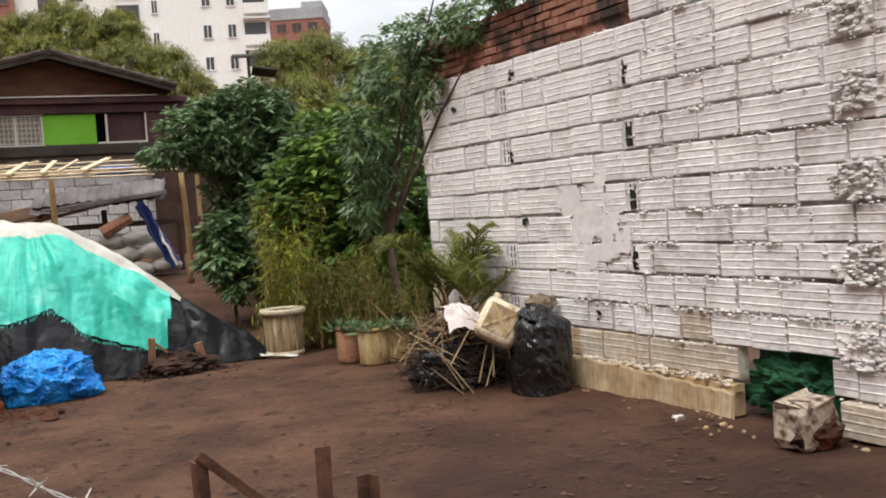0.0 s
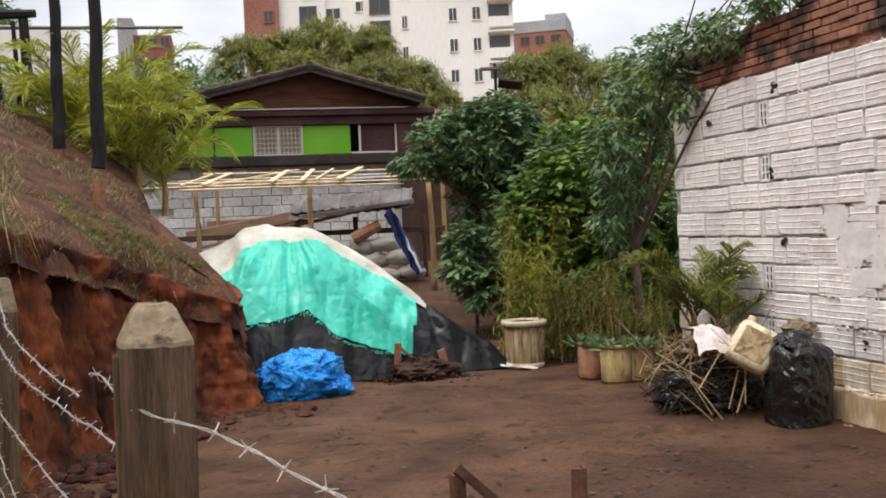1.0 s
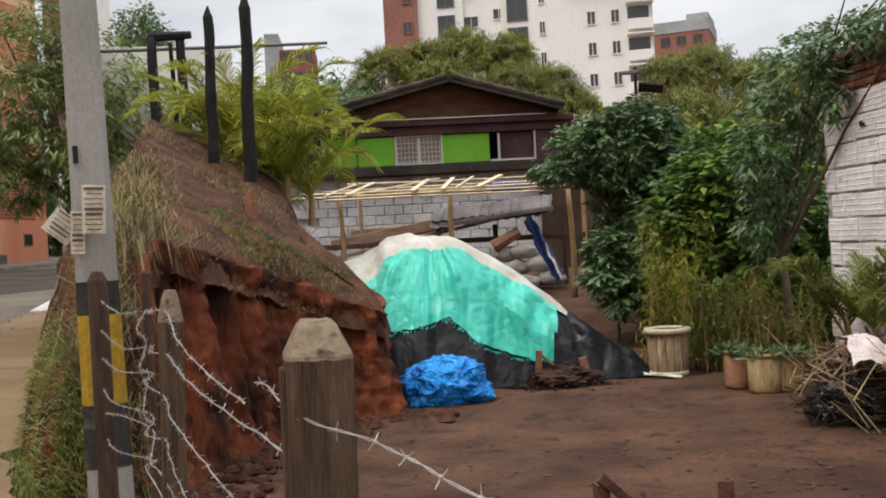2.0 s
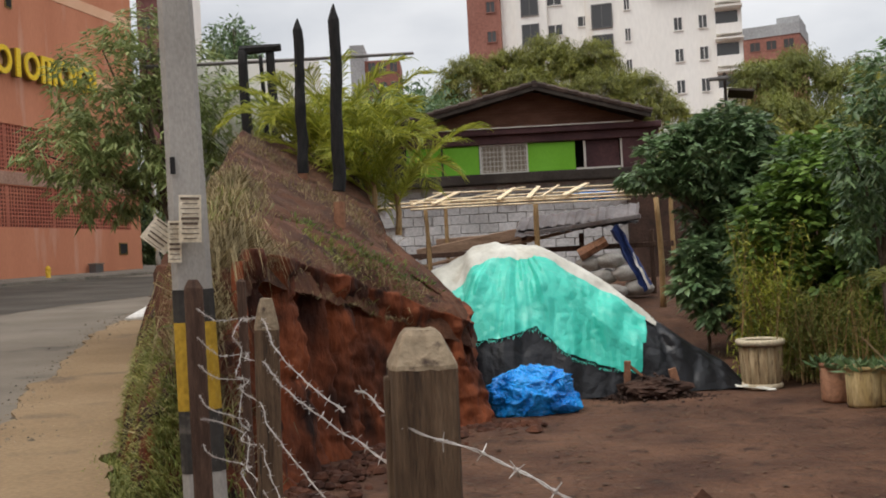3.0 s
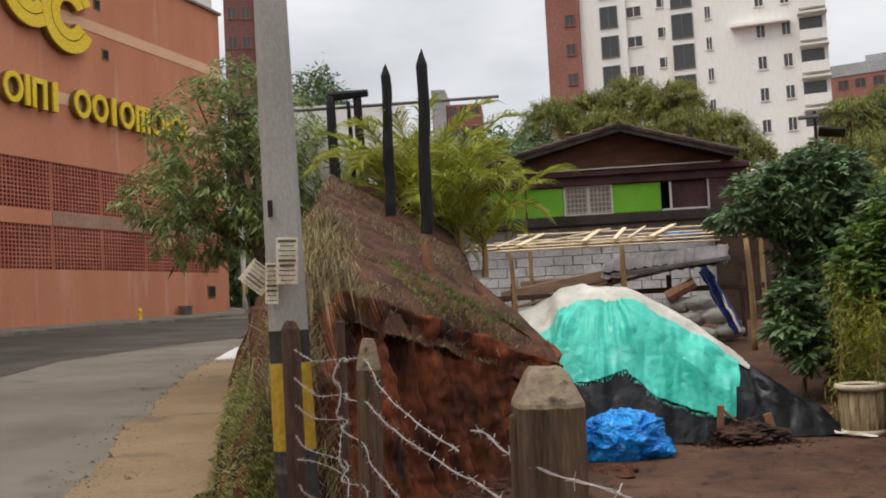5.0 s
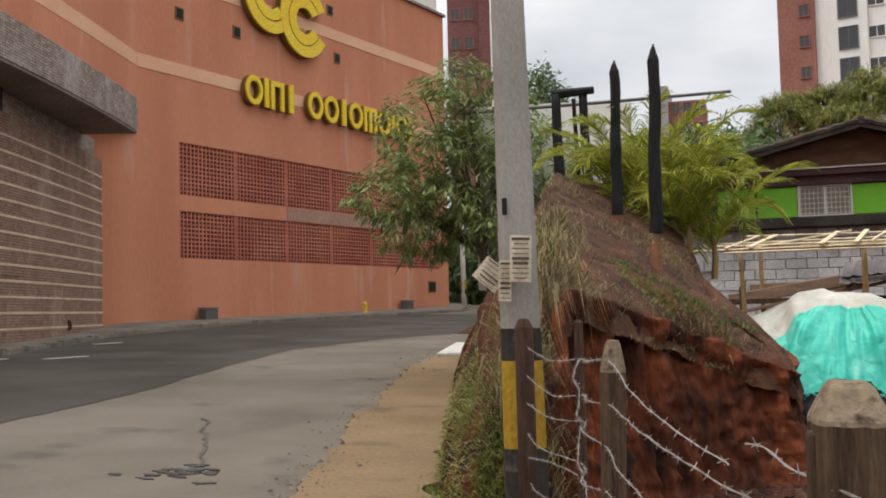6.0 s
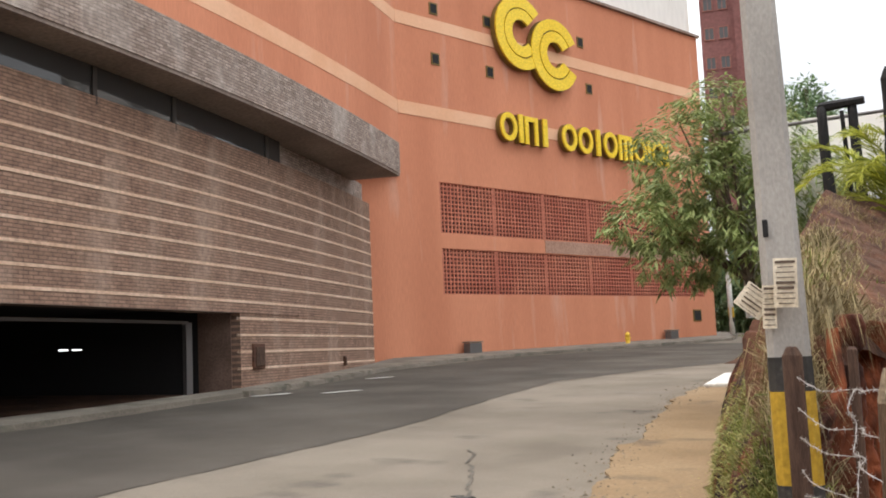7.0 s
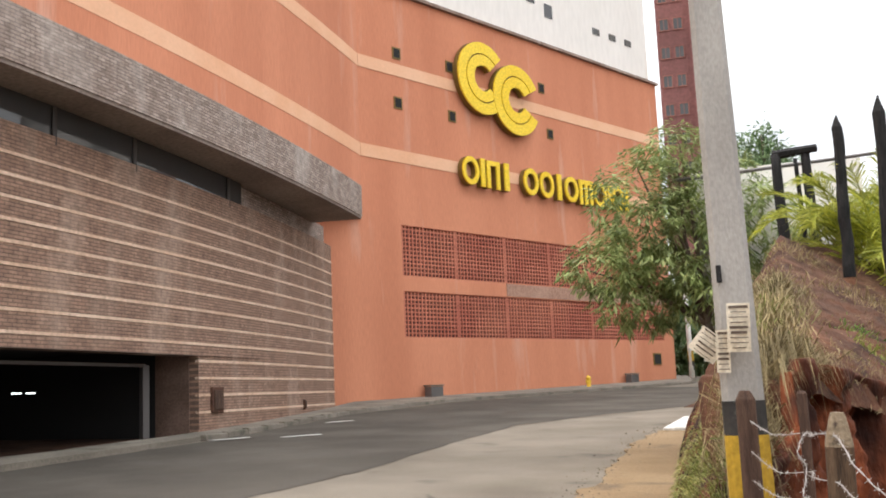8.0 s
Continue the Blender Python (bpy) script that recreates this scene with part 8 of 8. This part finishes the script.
def blades(region, n, length, width, material, seed, name, label, lean=0.5, z=None, droop=0.35, crest=False):
    """Grass: n blades over the places that region(rng) gives."""
    r = np.random.default_rng(seed)
    q = np.array([region(r) for _ in range(n)])
    zz = ground_height(q[:, 0], q[:, 1]) - 0.03 if z is None else np.full(n, z)
    if crest:
        c = np.array(CREST)
        near = [np.argmin((c[:, 0] - a) ** 2 + (c[:, 1] - b) ** 2) for a, b in q]
        zz = np.maximum(zz, c[near, 2] - 0.02)
    P = np.column_stack([q[:, 0], q[:, 1], zz])
    Dn = np.column_stack([r.normal(0, lean, n), r.normal(0, lean, n), np.abs(r.normal(0.9, 0.3, n))])
    v, f = (leaf_cloud if width > 0.09 else blade_cloud)(P, Dn, length, width, r, droop)
    return whole(name, fast_mesh(name, v, f, material), material, label, "grass", kind="stuff")


def tufts(centres, sd):
    def pick(r):
        c = centres[r.integers(len(centres))]
        return c[0] + r.normal(0, sd), c[1] + r.normal(0, sd)
    return pick


def along(line, sd):
    q = np.array(line, float)
    def pick(r):
        t = r.uniform(0, len(q) - 1)
        i = min(int(t), len(q) - 2)
        p = q[i] + (q[i + 1] - q[i]) * (t - i)
        return p[0] + r.normal(0, sd), p[1] + r.normal(0, sd)
    return pick


blades(along([(-3.45, 6.2), (-3.62, 6.9), (-3.9, 7.7), (-4.3, 8.5), (-4.7, 9.3)], 0.13), 3000, 0.34, 0.022, M_GRASS_DRY, 41, "dry_grass", "tall dry straw grass on the bank's edge", 0.55, None, 0.6)
blades(along([(-3.5, 6.1), (-3.7, 6.9), (-4.1, 7.9), (-4.6, 9.0)], 0.16), 1300, 0.28, 0.03, M_GRASS, 42, "green_grass", "green grass tufts on the bank's edge", 0.45)
blades(along([(-3.3, 5.0), (-3.9, 6.2), (-5.1, 8.3), (-6.8, 11.4), (-9.4, 16.2)], 0.22), 24000, 0.12, 0.05, M_GRASS, 43, "verge_grass", "short green grass verge beside the path", 0.6)
blades(along([(-3.1, 4.7), (-3.7, 6.2), (-5.2, 8.7), (-7, 12)], 0.35), 1800, 0.12, 0.04, M_GRASS_DRY, 44, "verge_straw", "dry grass in the verge", 0.7)
blades(along([(-3.3, 5.4), (-3.6, 5.9), (-4.05, 6.6), (-4.7, 7.6)], 0.2), 10000, 0.13, 0.05, M_GRASS, 86, "verge_grass", "green grass on the bank's street side", 0.6)
blades(along([(-3.62, 6.35), (-3.66, 7.0), (-3.64, 7.5)], 0.06), 1900, 0.38, 0.018, M_GRASS_DRY, 87, "lip_straw", "dry straw hanging over the cut's lip", 0.7, None, 1.0, True)
blades(along([(-3.62, 7.5), (-3.5, 8.4), (-3.2, 9.2), (-2.75, 9.7)], 0.07), 420, 0.16, 0.03, M_GRASS_DRY, 88, "lip_straw", "thin straw and roots on the cut's lip", 0.7, None, 0.8, True)
blades(along([(-3.55, 5.6), (-3.8, 5.95), (-4.3, 6.6), (-4.85, 7.4)], 0.12), 6000, 0.17, 0.04, M_GRASS, 89, "verge_grass", "green grass at the foot of the bank's street side", 0.6)
blades(along([(-3.45, 5.25), (-3.85, 5.95), (-4.5, 6.95), (-5.5, 8.6), (-6.6, 10.6), (-8.5, 14.2)], 0.17), 36000, 0.15, 0.045, M_GRASS_LIGHT, 91, "verge_grass", "light green grass covering the slope beside the path", 0.75)
blades(along([(-3.55, 7.6), (-3.45, 8.4), (-3.2, 9.1), (-2.85, 9.55)], 0.14), 700, 0.09, 0.05, M_GRASS_DRY, 93, "crest_straw", "dry straw and litter along the bank's edge", 0.9, crest=True)
blades(tufts([(-3.45, 8.9), (-3.3, 9.15), (-3.55, 9.2), (-3.05, 9.5), (-3.7, 9.05), (-3.25, 9.4)], 0.11), 800, 0.12, 0.10, M_GRASS, 94, "weeds", "small green weeds near the bank's edge", 0.7, crest=True)
bank_spots = [(-3.7 - 0.53 * i % 1.5, 8.3 + 0.71 * i % 2.9) for i in range(15)]
blades(tufts(bank_spots, 0.10), 900, 0.13, 0.04, M_GRASS_DRY, 45, "bank_straw", "straw tufts on the bank's top", 0.7)
blades(tufts([(-3.35, 9.35), (-3.55, 9.6), (-3.1, 9.6), (-3.9, 9.3), (-3.0, 9.95)], 0.12), 700, 0.10, 0.12, M_LEAF_MID, 46, "weeds", "small green weeds on the bank's top", 0.7, crest=True)
blades(tufts([(-4.3, 10.3), (-4.0, 10.7), (-3.8, 10.3), (-5.2, 11.0)], 0.2), 900, 0.2, 0.035, M_GRASS_DRY, 47, "bank_straw", "straw tufts below the palings", 0.6)
blades(tufts([(0.15, 12.9), (-0.1, 13.2), (0.35, 12.75), (-0.05, 12.85)], 0.14), 900, 0.14, 0.2, M_LEAF_MID, 48, "weeds", "low weeds beside the planter", 0.8)
blades(tufts([(1.13, 11.05), (1.36, 10.72), (1.6, 10.75)], 0.09), 420, 0.2, 0.22, M_LEAF_DARK, 49, "pot_weeds", "leafy weeds in the pots", 0.8, 0.36)
blades(along([(-0.6, 13.2), (0.0, 13.8), (0.2, 14.6)], 0.35), 900, 0.12, 0.1, M_GRASS_DRY, 50, "straw", "dry straw on the slope behind the heap", 0.8)


def cane_clump(centre, n, height, sd, seed, label, leafs=M_LEAF_BAMBOO, per=26, leaf=0.13):
    ob = thing("bamboo_clump", label, "bamboo")
    r = np.random.default_rng(seed)
    s, P, Dn = Shape(), [], []
    for i in range(n):
        x, y = centre[0] + r.normal(0, sd[0]), centre[1] + r.normal(0, sd[1])
        h = height * r.uniform(0.55, 1.1)
        lx, ly = r.normal(0, 0.16, 2)
        pts = [(x + lx * t * t * h, y + ly * t * t * h, centre[2] + h * t) for t in np.linspace(0, 1, 6)]
        s.tube(pts, [0.008, 0.008, 0.007, 0.006, 0.004, 0.002], 4)
        for _ in range(per):
            t = r.uniform(0.12, 1)
            P.append([x + lx * t * t * h + r.normal(0, 0.06), y + ly * t * t * h + r.normal(0, 0.06), centre[2] + h * t])
            Dn.append([r.normal(0, 0.7), r.normal(0, 0.7), r.normal(0.1, 0.5)])
    tagged(part("canes", s, M_CANE, ob), kind="stuff")
    v, f = leaf_cloud(np.array(P), np.array(Dn), leaf, 0.12, r, 0.4)
    part("leaves", fast_mesh("leaves", v, f, leafs), leafs, ob)


cane_clump((0.72, 12.9, 0.0), 46, 1.85, (0.18, 0.16), 61, "thin yellow green bamboo clump behind the planter", M_LEAF_PALM, 95, 0.12)
cane_clump((1.15, 12.55, 0.0), 54, 1.15, (0.22, 0.16), 62, "dense young bamboo clump beside the planter", M_LEAF_BAMBOO, 90, 0.10)
cane_clump((1.75, 11.9, 0.0), 40, 1.2, (0.3, 0.2), 63, "young bamboo clump behind the pots", M_LEAF_OLIVE, 80, 0.11)


def far_tree(name, label, blobs, clusters, per, leaf, material, seed, z0, spread=0.30, droop=0.5):
    b = blobs[0]
    return plant(name, label, "tree", blobs, clusters, per, spread, leaf, 0.3, material, seed, ((b[0], b[1], z0), 0.16), droop, False, "trees behind the house", 8)


def plume_tree(name, label, domes, sprays, leaf, material, seed, z0):
    """A big bamboo clump: rounded plumes of arching sprays, hung with fine leaves."""
    ob = thing(name, label, "tree", group="trees behind the house")
    r = np.random.default_rng(seed)
    P, Dn = [], []
    for cx, cy, cz, rx, ry, rz in domes:
        part("culm", Shape().tube([(cx * 0.9 + domes[0][0] * 0.1, cy, z0), (cx, cy, cz * 0.6), (cx, cy, cz + rz * 0.4)], [0.07, 0.06, 0.02], 6), M_CANE, ob)
        n = int(sprays * rx * rz)
        u = r.normal(0, 1, (n, 3))
        u[:, 2] = np.where(u[:, 2] < -0.45, -u[:, 2], u[:, 2])
        u /= np.linalg.norm(u, axis=1, keepdims=True)
        reach = r.uniform(0.78, 1.06, n)
        for d, k in zip(u, reach):
            m = 44
            s = r.uniform(0, 1, m) ** 0.7
            arc = np.outer(0.35 + 0.65 * s, d * [rx, ry, rz] * k)
            arc[:, 2] -= 0.30 * rz * (s ** 2.5) * (1.2 - d[2])
            P.append(np.array([cx, cy, cz]) + arc + r.normal(0, 0.045, (m, 3)) * (0.6 + s[:, None]))
            Dn.append(d * [1, 1, 0.4] + np.outer(s, [0, 0, -0.9]) + r.normal(0, 0.45, (m, 3)))
    v, f = leaf_cloud(np.concatenate(P), np.concatenate(Dn), leaf, 0.22, r, 0.35)
    part("crown", fast_mesh("crown", v, f, material), material, ob)


plume_tree("bamboo_tree", "big feathery bamboo clump behind the house",
           [(-9.1, 41.0, 8.85, 1.45, 1.3, 1.35), (-7.7, 42.2, 9.35, 1.15, 1.0, 1.2), (-10.1, 41.2, 7.9, 1.2, 1.0, 1.1), (-11.3, 41.0, 7.2, 1.1, 1.0, 0.9), (-8.2, 40.5, 7.3, 1.9, 1.1, 1.0)], 175, 0.13, M_LEAF_OLIVE, 71, 1.0)
plume_tree("bamboo_tree", "tallest feathery bamboo clump behind the house",
           [(-5.9, 42.0, 9.45, 1.6, 1.3, 1.5), (-6.7, 40.6, 8.3, 1.4, 1.1, 1.1), (-5.0, 40.2, 7.5, 1.4, 1.1, 1.0), (-4.9, 41.4, 9.0, 1.0, 1.0, 1.0)], 175, 0.13, M_LEAF_OLIVE, 72, 1.0)
plume_tree("bamboo_tree", "broad feathery bamboo clump behind the house",
           [(-3.9, 41.6, 9.25, 1.3, 1.2, 1.15), (-3.6, 40.4, 7.9, 1.5, 1.2, 1.15), (-2.2, 40.8, 7.65, 1.5, 1.2, 1.2), (-1.3, 40.4, 6.7, 1.2, 1.1, 1.0), (-3.0, 40.2, 6.5, 1.6, 1.0, 1.0)], 175, 0.13, M_LEAF_OLIVE, 73, 1.0)
plume_tree("bamboo_tree", "yellowish bamboo clump beyond the bushes",
           [(1.95, 34.0, 6.6, 1.05, 1.0, 1.1), (3.25, 34.5, 6.75, 1.35, 1.2, 1.3), (2.5, 33.0, 5.3, 1.4, 1.1, 1.1), (1.5, 32.4, 4.5, 1.3, 1.0, 1.0)], 190, 0.12, M_LEAF_BAMBOO, 74, 1.0)
plume_tree("bamboo_tree", "yellowish bamboo clump beyond the wall",
           [(4.8, 34.0, 6.2, 1.5, 1.2, 1.25), (4.2, 33.0, 4.9, 1.6, 1.1, 1.1), (6.5, 34.0, 5.8, 1.7, 1.2, 1.5), (5.8, 33.0, 4.4, 1.6, 1.1, 1.1)], 190, 0.12, M_LEAF_BAMBOO, 75, 1.0)
plume_tree("bamboo_tree", "small olive bamboo clump beneath the lamp",
           [(0.35, 24.6, 4.25, 0.75, 0.7, 0.7), (-0.2, 24.8, 3.8, 0.7, 0.6, 0.6), (1.0, 24.6, 3.9, 0.8, 0.7, 0.7)], 210, 0.12, M_LEAF_BAMBOO, 83, 1.0)
far_tree("background_tree", "dark green tree beyond the bushes", [(0.4, 31, 3.6, 1.4, 1.2, 1.0), (1.4, 30, 3.6, 1.6, 1.2, 1.2), (3.6, 28, 3.4, 1.8, 1.2, 1.0), (6.0, 28, 4.6, 1.8, 1.2, 1.6), (-0.4, 30, 3.6, 1.3, 1.0, 1.2)], 520, 30, 0.30, M_LEAF_OLIVE, 76, 1.0, 0.25, 0.3)
far_tree("background_tree", "dark green tree behind the areca palm", [(-9.5, 33, 6.2, 1.6, 1.2, 1.0), (-11.5, 35, 6.2, 2.0, 1.4, 1.1), (-7.4, 30, 5.2, 1.3, 1.2, 1.0), (-13.0, 36, 6.0, 1.8, 1.4, 1.2)], 480, 30, 0.32, M_LEAF_DARK, 77, 1.0, 0.28, 0.3)
far_tree("background_tree", "dark round tree far behind the white wall", [(-17.4, 36, 10.4, 0.9, 0.9, 0.6), (-16.8, 36, 9.7, 0.9, 0.9, 0.5), (-18.0, 36, 9.4, 0.9, 0.9, 0.6), (-17.3, 36, 8.4, 1.4, 1.0, 0.9)], 190, 30, 0.26, M_LEAF_DARK, 78, 1.5, 0.18, 0.2)
far_tree("background_tree", "dense dark trees beyond the building's corner", [(-29, 58, 4.0, 2.6, 2, 3.2), (-25, 57, 4.5, 2.6, 2, 3.4), (-33, 60, 5, 2.5, 2, 3.5), (-21, 54, 4.2, 2.6, 2, 3.0), (-17, 48, 4.0, 2.6, 2, 2.6)], 1500, 34, 0.55, M_LEAF_DARK, 79, 1.5, 0.5, 0.3)
blades(along([(-27, 50), (-24, 49.5), (-21, 48)], 1.1), 9000, 0.25, 0.06, M_GRASS, 80, "lawn", "green lawn beyond the street's bend", 0.6)
far_tree("background_tree", "dense dark trees beyond the building's end", [(-33.0, 57, 3.6, 2.2, 1.6, 3.4), (-30.3, 56, 4.6, 1.8, 1.4, 3.0), (-28.0, 55, 3.6, 1.8, 1.4, 2.6)], 1300, 34, 0.42, M_LEAF_DARK, 84, 1.2, 0.35, 0.3)
# filler bush added over a bright gap; the slope there is dark soil
plant("leafy_bush", "dark leafy filler bush behind the big shrub", "bush", [(0.45, 17.2, 1.5, 0.75, 0.5, 1.1), (1.4, 17.0, 1.9, 0.9, 0.5, 1.3)], 420, 12, 0.10, 0.2, 0.4, M_LEAF_DARK, 85, ((0.6, 17.2, 0.3), 0.05), 0.3)
